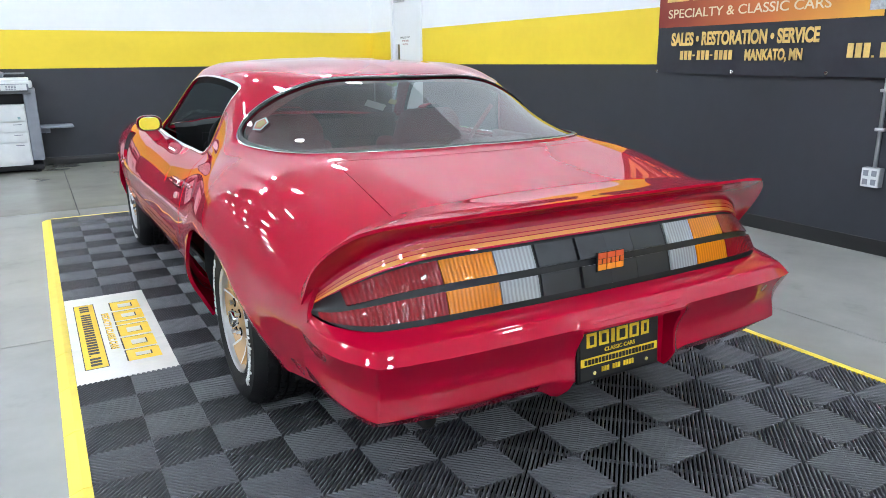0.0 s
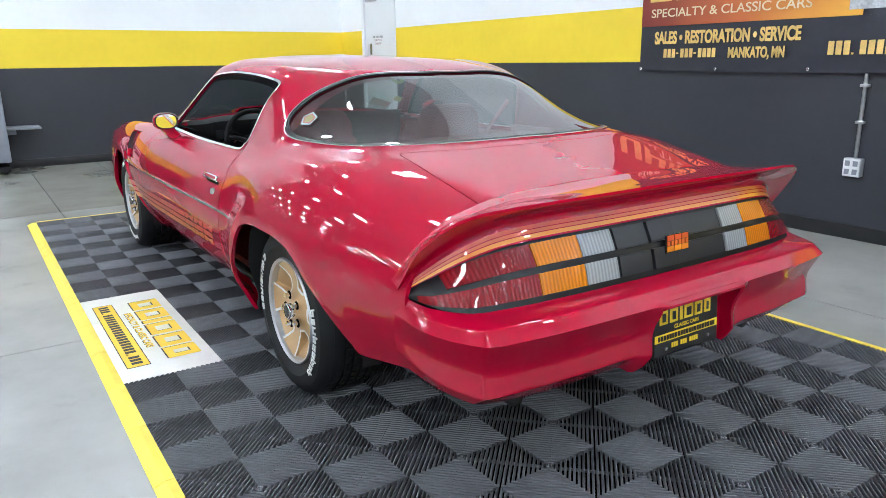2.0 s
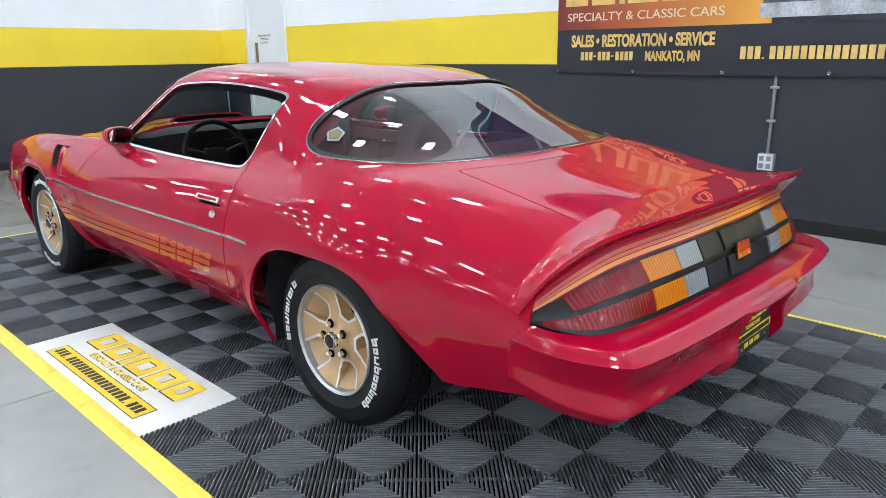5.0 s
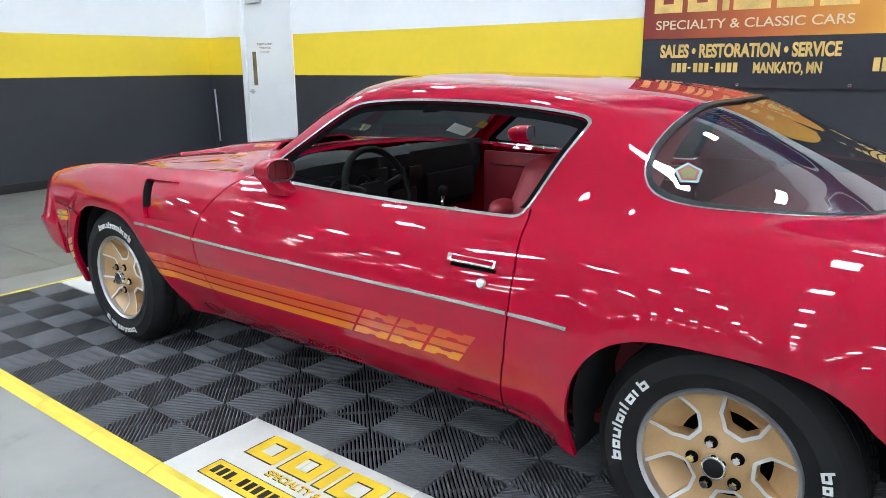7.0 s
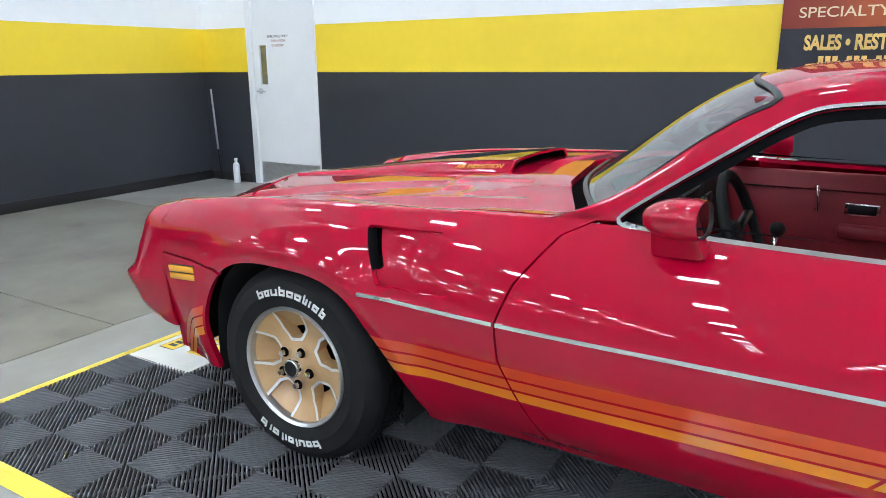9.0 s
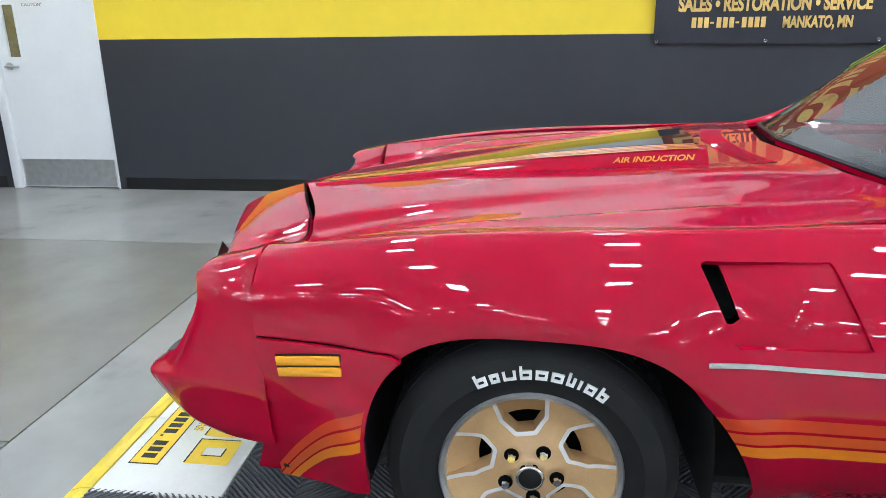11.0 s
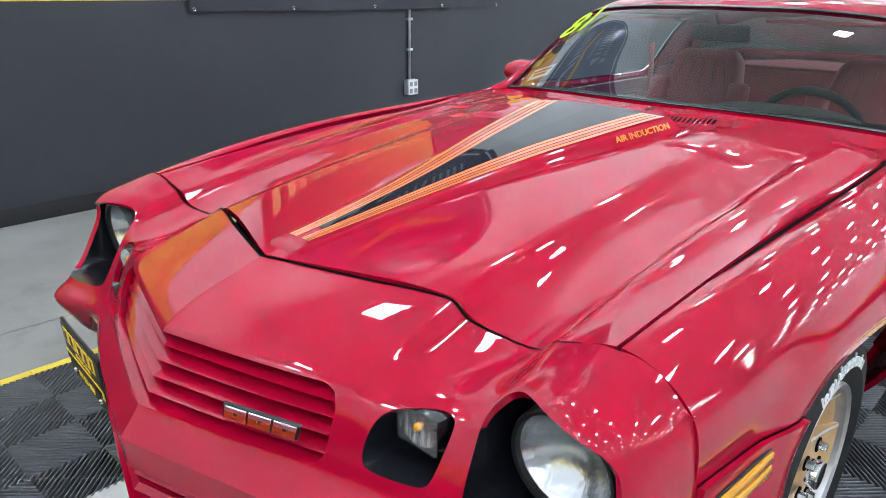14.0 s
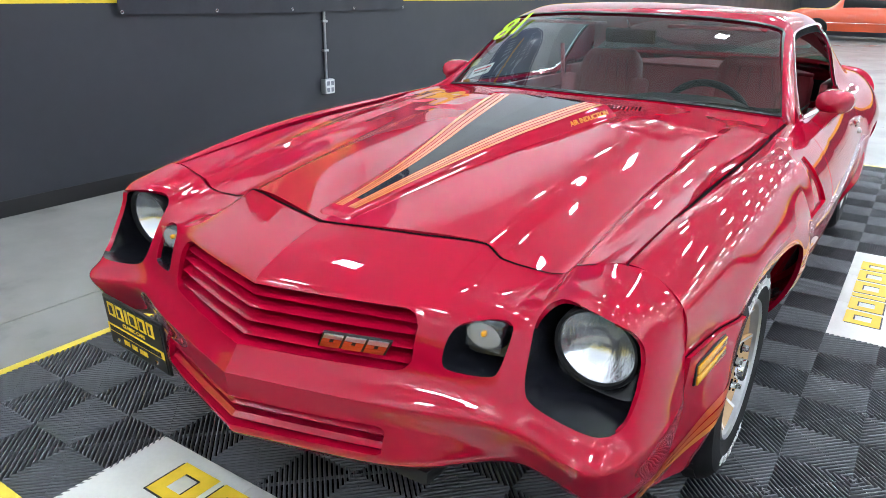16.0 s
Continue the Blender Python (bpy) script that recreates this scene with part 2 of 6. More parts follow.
def tube(path, r, segs=8, closed=False):
    """A round bar along a polyline; gives verts and faces."""
    pts = [Vector(p) for p in path]
    vs, fs = [], []
    n = len(pts)
    ref = Vector((0.13, 0.21, 0.97))
    for i, p in enumerate(pts):
        a = pts[(i - 1) % n] if closed or i else p
        b = pts[(i + 1) % n] if closed or i < n - 1 else p
        d = (b - a).normalized()
        e1 = d.cross(ref).normalized()
        e2 = d.cross(e1)
        for j in range(segs):
            t = 2 * math.pi * j / segs
            vs.append(p + r * (math.cos(t) * e1 + math.sin(t) * e2))
    last = n if closed else n - 1
    for i in range(last):
        k = (i + 1) % n
        for j in range(segs):
            q = (j + 1) % segs
            fs.append((i * segs + j, i * segs + q, k * segs + q, k * segs + j))
    if not closed:
        fs.append(tuple(range(segs))[::-1])
        fs.append(tuple((n - 1) * segs + j for j in range(segs)))
    return vs, fs


def writing(name, text, m, size, mat, parent=None, depth=0.0015, align="LEFT", squeeze=1.0, shear=0.0, bold=0.0):
    """Words in the built-in font, as a mesh."""
    cu = bpy.data.curves.new(name, "FONT")
    cu.body, cu.size, cu.extrude, cu.align_x, cu.shear = text, size, depth, align, shear
    cu.offset = bold * size
    ob = bpy.data.objects.new(name, cu)
    me = bpy.data.meshes.new_from_object(ob)
    bpy.data.objects.remove(ob)
    me.transform(m @ Matrix.Diagonal((squeeze, 1, 1, 1)))
    me.materials.clear()
    me.materials.append(mat)
    made = new(name, me)
    if parent is not None:
        made.parent = parent
    return made

# ---------------------------------------------------------------- room
STRIPE_LO, STRIPE_HI = 1.197, 1.655
DOOR_Y0, DOOR_Y1 = 4.782, 5.737


def build_walls():
    # wall beside the car, with a doorway at its far end
    w = tagged(empty("wall_east"), "black, yellow and white painted wall", "wall", kind="structure")
    spans = ((BACK_Y, DOOR_Y0), (DOOR_Y1, FAR_Y))
    for a, b in spans:
        for name, z0, z1, mat in (("black_band", 0, STRIPE_LO, M_WALL_BLACK), ("yellow_band", STRIPE_LO, STRIPE_HI, M_WALL_YELLOW),
                                  ("white_band", STRIPE_HI, CEIL_Z, M_WALL_WHITE)):
            boxed(name, (WALL_X, a, z0), (WALL_X + 0.15, b, z1), mat, w)
    boxed("white_band", (WALL_X, DOOR_Y0, 2.16), (WALL_X + 0.15, DOOR_Y1, CEIL_Z), M_WALL_WHITE, w)
    w = tagged(empty("wall_north"), "black, yellow and white painted wall", "wall", kind="structure")
    for name, z0, z1, mat in (("black_band", 0, STRIPE_LO, M_WALL_BLACK), ("yellow_band", STRIPE_LO, STRIPE_HI, M_WALL_YELLOW),
                              ("white_band", STRIPE_HI, CEIL_Z, M_WALL_WHITE)):
        boxed(name, (BAY_X, FAR_Y, z0), (WALL_X + 0.15, FAR_Y + 0.15, z1), mat, w)
    w = tagged(empty("wall_south"), "black, yellow and white painted wall", "wall", kind="structure")
    for name, z0, z1, mat in (("black_band", 0, STRIPE_LO, M_WALL_BLACK), ("yellow_band", STRIPE_LO, STRIPE_HI, M_WALL_YELLOW),
                              ("white_band", STRIPE_HI, CEIL_Z, M_WALL_WHITE)):
        boxed(name, (BACK_X, BACK_Y - 0.15, z0), (WALL_X + 0.15, BACK_Y, z1), mat, w)
    for name, lo, hi in (("wall_west", (BACK_X - 0.15, BACK_Y, 0), (BACK_X, BAY_Y + 0.15, CEIL_Z)),
                         ("wall_bay_end", (BACK_X, BAY_Y, 0), (BAY_X + 0.15, BAY_Y + 0.15, CEIL_Z)),
                         ("wall_bay_side", (BAY_X, FAR_Y + 0.15, 0), (BAY_X + 0.15, BAY_Y, CEIL_Z))):
        tagged(boxed(name, lo, hi, M_WALL_PLAIN), "plain grey painted wall", "wall", kind="structure")
    bm = bmesh.new()
    box(bm, (BACK_X - 0.15, BACK_Y - 0.15, CEIL_Z), (WALL_X + 0.15, FAR_Y + 0.15, CEIL_Z + 0.12))
    box(bm, (BACK_X - 0.15, FAR_Y + 0.15, CEIL_Z), (BAY_X + 0.15, BAY_Y + 0.15, CEIL_Z + 0.12))
    tagged(part("ceiling", bm, M_CEILING), "plain white ceiling", "ceiling", kind="structure")
    # black baseboards with a small foot
    for i, (lo, hi) in enumerate((((WALL_X - 0.008, BACK_Y, 0), (WALL_X, DOOR_Y0 - 0.06, 0.10)),
                                  ((WALL_X - 0.008, DOOR_Y1 + 0.06, 0), (WALL_X, FAR_Y - 0.008, 0.10)),
                                  ((BAY_X, FAR_Y - 0.008, 0), (WALL_X, FAR_Y, 0.10)))):
        tagged(boxed("baseboard", lo, hi, M_BASE, bevel=0.003), "black vinyl baseboard along the wall", "baseboard", kind="structure")


def build_floor():
    """Concrete slabs with saw-cut joints, over one dark bed."""
    x0, x1, y0, y1 = BACK_X - 0.15, WALL_X + 0.15, BACK_Y - 0.15, FAR_Y + 0.15
    f = tagged(boxed("floor", (x0, y0, -0.12), (x1, BAY_Y + 0.15, -0.012), M_UNDER), "polished grey concrete floor with saw-cut joints", "floor", kind="structure")
    g = 0.0035
    bands = ((y0, -19.6, (-5.2, -1.165, 1.80)), (-19.6, -12.6, (-5.2, -1.165, 1.80)), (-12.6, -5.6, (-5.2, -1.165, 1.80)), (-5.6, -0.30, (-5.2, -1.165, 1.80)), (-0.30, 3.07, (-5.2, -1.165, 1.80)), (3.07, y1, (-5.2, -1.165, -0.38, 1.80)))
    for a, b, cuts in bands:
        xs = (x0, *cuts, x1)
        for p, q in zip(xs, xs[1:]):
            if a > 3 and q < -1.2:
                b = BAY_Y + 0.15 if q < -5 else b
            boxed("slab", (p + g, a + g, -0.011), (q - g, b - g, 0.0), M_FLOOR_OLD if a > 3 and q < 1.9 else M_FLOOR, f)


build_walls()
build_floor()


def ceiling_lights():
    lamp = empty("ceiling_light")
    bm = bmesh.new()
    box(bm, (-0.20, -0.20, -0.05), (0.20, 0.20, 0.05), 0.01)
    part("frame", bm, M_WHITE, lamp)
    bm = bmesh.new()
    box(bm, (-0.165, -0.165, -0.078), (0.165, 0.165, -0.051), 0.006)
    part("diffuser", bm, M_LAMP, lamp, "glowing white diffuser")
    tagged(lamp, "glowing square ceiling light panel in a white frame", "ceiling light", "ceiling lights")
    spots = [(x, y) for x in (-5.9, -8.5, -11.1, -13.7, -16.3, -18.9, -21.5) for y in (8.6, 11.2, 13.8, 16.2)]
    spots += [(x, y) for x in (2.2, -0.6, -3.3, -5.9, -8.5, -11.1, -13.7, -16.3, -18.9, -21.5) for y in (6.0, 3.5, 0.9, -1.7, -4.3, -6.9, -9.5, -12.1, -14.7, -17.3, -19.9, -22.5, -25.1)]
    lamp.matrix_basis = pose(spots[0][0], spots[0][1], CEIL_Z - 0.05)
    for x, y in spots[1:]:
        copy_thing(lamp, pose(x, y, CEIL_Z - 0.05))


ceiling_lights()

# ---------------------------------------------------------------- display pad of ribbed tiles
TILE = 0.392
TILE_L = 0.399
PAD_X0, PAD_NX = -1.386, 7
PAD_Y0, PAD_NY = 0.252 - 9 * TILE_L, 15
PAD_X1, PAD_Y1 = PAD_X0 + PAD_NX * TILE, PAD_Y0 + PAD_NY * TILE_L
PAD_H = 0.016


def tile_mesh():
    """One tile: in each quarter slanting round-topped ribs, which make nested diamonds round the middle, over a
    near-black sheet that stands in for the shade in the gaps.
    """
    vs, fs = [], []
    n, h = 20, TILE / 2
    diag = h * math.sqrt(2)
    pitch = diag / n
    wid = pitch * 0.56
    top = ((-wid / 2, .002), (-wid / 2, PAD_H - .0045), (-wid * .40, PAD_H - .0014), (-wid * .20, PAD_H), (wid * .20, PAD_H), (wid * .40, PAD_H - .0014), (wid / 2, PAD_H - .0045), (wid / 2, .002))

    def put(s, q, z, turn):
        x, y = (s + q) / math.sqrt(2), (s - q) / math.sqrt(2)
        for _ in range(turn):
            x, y = -y, x
        vs.append((x, y, z))

    for turn in range(4):
        for i in range(n):
            s = (i + 0.5) * pitch
            k = len(vs)
            for end in (-1, 1):
                for dx, z in top:
                    half = max(min(s + dx, diag - s - dx) - 0.0005, 0.0)
                    put(s + dx, end * half, z, turn)
            for j in range(7):
                fs.append((k + j, k + j + 1, k + 9 + j, k + 8 + j))
            fs.append(tuple(range(k + 7, k - 1, -1)))
            fs.append(tuple(range(k + 8, k + 16)))
        # low bar that ties the ribs together
        k = len(vs)
        for z in (.002, PAD_H - .003):
            for s, q in ((0, -.0014), (diag, -.0014), (diag, .0014), (0, .0014)):
                put(s, q, z, turn)
        fs.append((k + 7, k + 6, k + 5, k + 4))
        for j in range(4):
            q = (j + 1) % 4
            fs.append((k + q, k + j, k + 4 + j, k + 4 + q))
    # near-black sheet below the ribs, shade of the deep gaps put in as colour
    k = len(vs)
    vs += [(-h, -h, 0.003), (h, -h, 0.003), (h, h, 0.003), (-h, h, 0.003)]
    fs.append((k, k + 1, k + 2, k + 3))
    me = bpy.data.meshes.new("tile")
    me.from_pydata(vs, [], fs)
    bm = bmesh.new()
    bm.from_mesh(me)
    bmesh.ops.recalc_face_normals(bm, faces=bm.faces[:-1])
    bm.to_mesh(me)
    bm.free()
    me.polygons.foreach_set("use_smooth", [True] * len(me.polygons))
    me.set_sharp_from_angle(angle=radians(70))
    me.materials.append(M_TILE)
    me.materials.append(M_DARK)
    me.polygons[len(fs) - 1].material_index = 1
    return me


def build_pad():
    pad = tagged(empty("display_floor"), "charcoal ribbed interlocking floor tiles with yellow edging", "floor mat", kind="structure")
    me = tile_mesh()
    white = {(0, j) for j in (6, 7, 8)} | {(i, 14) for i in (2, 3, 4)}
    for i in range(PAD_NX):
        for j in range(PAD_NY):
            if (i, j) in white:
                continue
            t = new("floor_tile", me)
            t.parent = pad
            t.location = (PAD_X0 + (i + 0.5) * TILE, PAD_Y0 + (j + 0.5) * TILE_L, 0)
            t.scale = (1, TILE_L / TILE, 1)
    # yellow ramped edging in lengths
    e = 0.065

    def ramp(a, b, out):
        (ax, ay), (bx, by), (ox, oy) = a, b, out
        g = 0.0015
        dx, dy = (bx - ax), (by - ay)
        l = math.hypot(dx, dy)
        ax, ay, bx, by = ax + dx / l * g, ay + dy / l * g, bx - dx / l * g, by - dy / l * g
        vs = [(ax, ay, 0), (bx, by, 0), (bx, by, PAD_H), (ax, ay, PAD_H), (ax + ox * 0.4, ay + oy * 0.4, PAD_H), (bx + ox * 0.4, by + oy * 0.4, PAD_H),
              (ax + ox, ay + oy, 0.002), (bx + ox, by + oy, 0.002)]
        link("edging", vs, [(0, 1, 2, 3), (3, 2, 5, 4), (4, 5, 7, 6), (0, 3, 4, 6), (1, 7, 5, 2)], M_EDGE, pad, smooth=False)

    for j in range(PAD_NY):
        y0 = PAD_Y0 + j * TILE_L
        ramp((PAD_X0, y0), (PAD_X0, y0 + TILE_L), (-e, 0))
        ramp((PAD_X1, y0), (PAD_X1, y0 + TILE_L), (e, 0))
    for i in range(PAD_NX):
        x0 = PAD_X0 + i * TILE
        ramp((x0, PAD_Y1), (x0 + TILE, PAD_Y1), (0, e))
        ramp((x0, PAD_Y0), (x0 + TILE, PAD_Y0), (0, -e))


build_pad()

# ---------------------------------------------------------------- car body: smooth surfaces through feature lines
def hermite(p, t, sharp=None):
    """Cubic through the rows of p at the parameters t (row index plus fraction). sharp: rows where the tangent breaks (0 to 1)."""
    p = np.asarray(p, float)
    n = len(p)
    d = np.diff(p, axis=0)
    ln = np.maximum(np.linalg.norm(d, axis=-1, keepdims=True), 1e-6)
    w = ln ** 0.5
    slope = d / w
    m = np.empty_like(p)
    m[0], m[-1] = slope[0], slope[-1]
    m[1:-1] = (slope[:-1] * w[1:] + slope[1:] * w[:-1]) / (w[1:] + w[:-1])
    inn, outt = m.copy(), m.copy()
    if sharp is not None:
        s = np.asarray(sharp, float)[:, None]
        inn[1:] = inn[1:] * (1 - s[1:]) + slope * s[1:]
        outt[:-1] = outt[:-1] * (1 - s[:-1]) + slope * s[:-1]
    t = np.clip(np.asarray(t, float), 0, n - 1)
    i = np.minimum(t.astype(int), n - 2)
    f = (t - i)[:, None]
    h = w[i]
    return ((2 * f**3 - 3 * f**2 + 1) * p[i] + (f**3 - 2 * f**2 + f) * h * outt[i]
            + (-2 * f**3 + 3 * f**2) * p[i + 1] + (f**3 - f**2) * h * inn[i + 1])


def loft(lines, nu, nk, sharp_u=None, sharp_k=None):
    """lines: arrays (stations, 3), from one edge to the other. Gives a grid (rows along u, columns along k) of points."""
    ns = len(lines[0])
    tu = np.linspace(0, ns - 1, (ns - 1) * nu + 1)
    dense = np.stack([hermite(l, tu, None if sharp_u is None else sharp_u[k]) for k, l in enumerate(lines)], 1)
    nl = len(lines)
    tk = np.linspace(0, nl - 1, (nl - 1) * nk + 1)
    if sharp_k is None:
        sk = np.zeros((len(tu), nl))
    else:
        sk = np.stack([np.interp(tu, range(ns), sharp_k[k]) for k in range(nl)], 1)
    return np.stack([hermite(row, tk, s) for row, s in zip(dense, sk)], 0)


def grid_mesh(g):
    a, b = g.shape[:2]
    v = g.reshape(-1, g.shape[-1])
    i, j = np.meshgrid(range(a - 1), range(b - 1), indexing="ij")
    k = (i * b + j).ravel()
    q = np.stack([k, k + 1, k + b + 1, k + b], 1)
    return v, [tuple(r) for r in q]


def vertex_normals(v, faces):
    v = np.asarray(v, float)[:, :3]
    n = np.zeros_like(v)
    for size in {len(f) for f in faces}:
        f = np.array([q for q in faces if len(q) == size])
        w = np.cross(v[f[:, 1]] - v[f[:, 0]], v[f[:, -1]] - v[f[:, 0]])
        for c in range(size):
            np.add.at(n, f[:, c], w)
    return n / np.maximum(np.linalg.norm(n, axis=1, keepdims=True), 1e-12)


def clip(mesh, fn):
    """Keeps the side of the mesh where fn(verts) is above zero, cutting faces along the zero line."""
    v, faces = mesh
    v = np.asarray(v, float)
    d = fn(v)
    d = np.where(np.abs(d) < 1e-7, 1e-7, d)
    out, extra, cache, base = [], [], {}, len(v)

    def mid(i, j):
        key = (min(i, j), max(i, j))
        if key not in cache:
            t = d[i] / (d[i] - d[j])
            cache[key] = base + len(extra)
            extra.append(v[i] + t * (v[j] - v[i]))
        return cache[key]

    for f in faces:
        s = [d[i] > 0 for i in f]
        if all(s):
            out.append(tuple(f))
        elif any(s):
            poly = []
            for a in range(len(f)):
                i, j = f[a], f[(a + 1) % len(f)]
                if d[i] > 0:
                    poly.append(i)
                if (d[i] > 0) != (d[j] > 0):
                    poly.append(mid(i, j))
            if len(poly) >= 3:
                out.append(tuple(poly))
    allv = np.vstack([v, np.array(extra).reshape(-1, v.shape[1])])
    used = sorted({i for f in out for i in f})
    remap = {o: n for n, o in enumerate(used)}
    return allv[used] if used else np.zeros((0, v.shape[1])), [tuple(remap[i] for i in f) for f in out]


def mirrored(mesh):
    v, f = mesh
    v = np.array(v, float)
    v[:, 0] *= -1
    return v, [tuple(reversed(q)) for q in f]


def joined(*meshes):
    vs, fs, k = [], [], 0
    for v, f in meshes:
        vs.append(np.asarray(v, float)[:, :3])
        fs += [tuple(i + k for i in q) for q in f]
        k += len(v)
    return np.vstack(vs), fs


def raised(mesh, h):
    v, f = mesh
    v = np.array(v, float)
    v[:, :3] += vertex_normals(v, f) * h
    return v, f


def rim_edges(faces):
    count = {}
    for f in faces:
        for a in range(len(f)):
            i, j = f[a], f[(a + 1) % len(f)]
            key = (min(i, j), max(i, j))
            count[key] = None if key in count else (i, j)
    return [e for e in count.values() if e]


def flange(mesh, depth, where=None, shift=None):
    """A strip that turns in from the free edges of a panel, by depth along the normal or by a given shift."""
    v, f = mesh
    v = np.asarray(v, float)
    n = vertex_normals(v, f)
    out_v, out_f, at = [], [], {}

    def pair(i):
        if i not in at:
            at[i] = len(out_v)
            out_v.append(v[i, :3])
            out_v.append(v[i, :3] + (np.array(shift) if shift is not None else -depth * n[i]))
        return at[i]

    for i, j in rim_edges(f):
        if where is not None and not (where(v[i]) or where(v[j])):
            continue
        a, b = pair(i), pair(j)
        out_f.append((b, a, a + 1, b + 1))
    return (np.array(out_v).reshape(-1, 3), out_f)


def poly_sd(pts, r=0.0):
    """Signed distance (inside positive) to a polygon with corners rounded by r, for points (n, 2)."""
    p = np.asarray(pts, float)

    def fn(q):
        best = np.full(len(q), 1e9)
        inside = np.zeros(len(q), bool)
        for a, b in zip(p, np.roll(p, -1, 0)):
            e, w = b - a, q - a
            t = np.clip((w @ e) / (e @ e), 0, 1)
            best = np.minimum(best, np.linalg.norm(w - t[:, None] * e, axis=1))
            cond = (a[1] > q[:, 1]) != (b[1] > q[:, 1])
            with np.errstate(divide="ignore", invalid="ignore"):
                xi = (b[0] - a[0]) * (q[:, 1] - a[1]) / (b[1] - a[1]) + a[0]
            inside ^= cond & (q[:, 0] < xi)
        return np.where(inside, best, -best) + r
    return fn


def eased(pts, n=3):
    """Rounds a closed outline by cutting its corners."""
    p = np.array(pts, float)
    for _ in range(n):
        q = np.roll(p, -1, 0)
        p = np.stack([.75 * p + .25 * q, .25 * p + .75 * q], 1).reshape(-1, 2)
    return p


def outward(mesh, ref=(0, 0, 0.5)):
    """Turns the faces so that they look away from the car's spine."""
    v, f = mesh
    n = vertex_normals(v, f)
    c = v[:, :3] - np.array(ref)
    c[:, 1] = 0
    return (v, [tuple(reversed(q)) for q in f]) if (n * c).sum() < 0 else (v, f)



def smooth_step(t):
    t = np.clip(t, 0, 1)
    return t * t * (3 - 2 * t)


def surface(lines, tu, tk, sharp_u=None, sharp_k=None):
    """The lofted surface at the parameters tu and tk, with u and k kept beside each point."""
    ns, nl = len(lines[0]), len(lines)
    dense = np.stack([hermite(l, tu, None if sharp_u is None else sharp_u[k]) for k, l in enumerate(lines)], 1)
    sk = np.zeros((len(tu), nl)) if sharp_k is None else np.stack([np.interp(tu, range(ns), sharp_k[k]) for k in range(nl)], 1)
    g = np.stack([hermite(row, tk, s) for row, s in zip(dense, sk)], 0)
    uu, kk = np.meshgrid(tu, tk, indexing="ij")
    return np.concatenate([g, uu[..., None], kk[..., None]], -1)


def widened(v):
    """The body's final breadth, a little less added at the nose than amidships."""
    v = np.array(v, float)[:, :3]
    a = np.interp(v[:, 1], (-2.5, .5, 1.0, 2.0, 2.5), (.055, .050, .046, .031, .030))
    v[:, 0] += np.sign(v[:, 0]) * a * np.clip(np.abs(v[:, 0]) / .5, 0, 1)
    return v


def both(name, mesh, mat, parent, label="", left=True, right=True, angle=None, edge=0.0):
    """The panel on both sides of the car; edge: depth of the turned-in rim."""
    made = []
    v, f = mesh
    for side in ([-1] if left else []) + ([1] if right else []):
        m = (widened(v), f) if side > 0 else mirrored((widened(v), f))
        if edge:
            m = joined(m, flange(m, edge, where=lambda q: abs(q[0]) > 0.002))
        made.append(link(name, *m, mat, parent, label, angle=angle or (40 if edge else None)))
    return made


# Stations from the nose seam to the tail. Each line: half width, y, height.
Y_SIDE = (2.00, 1.70, 1.37, 1.00, 0.62, 0.30, -0.40, -0.76, -1.08, -1.40, -1.73, -2.00, -2.22)


def side_line(ws, zs, ys=Y_SIDE):
    return np.array([ws, ys, zs]).T


LINE_B = side_line((.725, .775, .800, .760, .735, .730, .730, .735, .775, .810, .780, .755, .735),
                   (.215, .215, .250, .262, .258, .255, .255, .258, .222, .285, .320, .350, .385))
LINE_L = side_line((.790, .830, .845, .840, .838, .834, .828, .826, .862, .868, .835, .800, .768),
                   (.430, .430, .470, .410, .390, .385, .385, .390, .420, .470, .460, .470, .490))
LINE_M = side_line((.815, .840, .862, .885, .899, .892, .876, .860, .868, .885, .852, .818, .785),
                   (.600, .610, .625, .645, .645, .645, .640, .630, .620, .620, .605, .600, .590))
LINE_U = side_line((.800, .825, .842, .838, .832, .818, .800, .786, .822, .855, .825, .793, .768),
                   (.742, .758, .778, .805, .808, .812, .812, .812, .790, .780, .745, .705, .665))
LINE_S = side_line((.690, .735, .752, .745, .736, .718, .702, .698, .735, .745, .730, .710, .690),
                   (.806, .845, .868, .882, .887, .890, .894, .898, .890, .893, .870, .815, .770))
LINE_R = np.array([(.545, 1.99, .744), (.60, 1.70, .805), (.62, 1.37, .838), (.64, 1.00, .868), (.665, .475, .900), (.555, .06, 1.198),
                   (.575, -.40, 1.210), (.566, -.86, 1.168), (.655, -1.13, .975), (.615, -1.38, .948), (.56, -1.68, .925), (.54, -2.00, .872), (.53, -2.22, .835)])
LINE_H = np.array([(.36, 1.994, .776), (.36, 1.70, .826), (.36, 1.37, .862), (.37, 1.00, .900), (.38, .605, .930), (.33, .14, 1.236),
                   (.34, -.40, 1.248), (.34, -.86, 1.220), (.38, -1.13, 1.158), (.34, -1.38, 1.058), (.30, -1.705, .940), (.30, -2.00, .898), (.30, -2.22, .868)])
LINE_C = np.array([(0, 2.127, .790), (0, 1.70, .838), (0, 1.37, .878), (0, 1.00, .912), (0, .675, .940), (0, .18, 1.246),
                   (0, -.40, 1.260), (0, -.86, 1.236), (0, -1.13, 1.186), (0, -1.38, 1.085), (0, -1.725, .943), (0, -2.00, .903), (0, -2.22, .874)])
LINE_B[0, 1:] = (2.06, .235)
LINE_B[1, 2] = .245
LINES = [LINE_B, LINE_L, LINE_M, LINE_U, LINE_S, LINE_R, LINE_H, LINE_C]
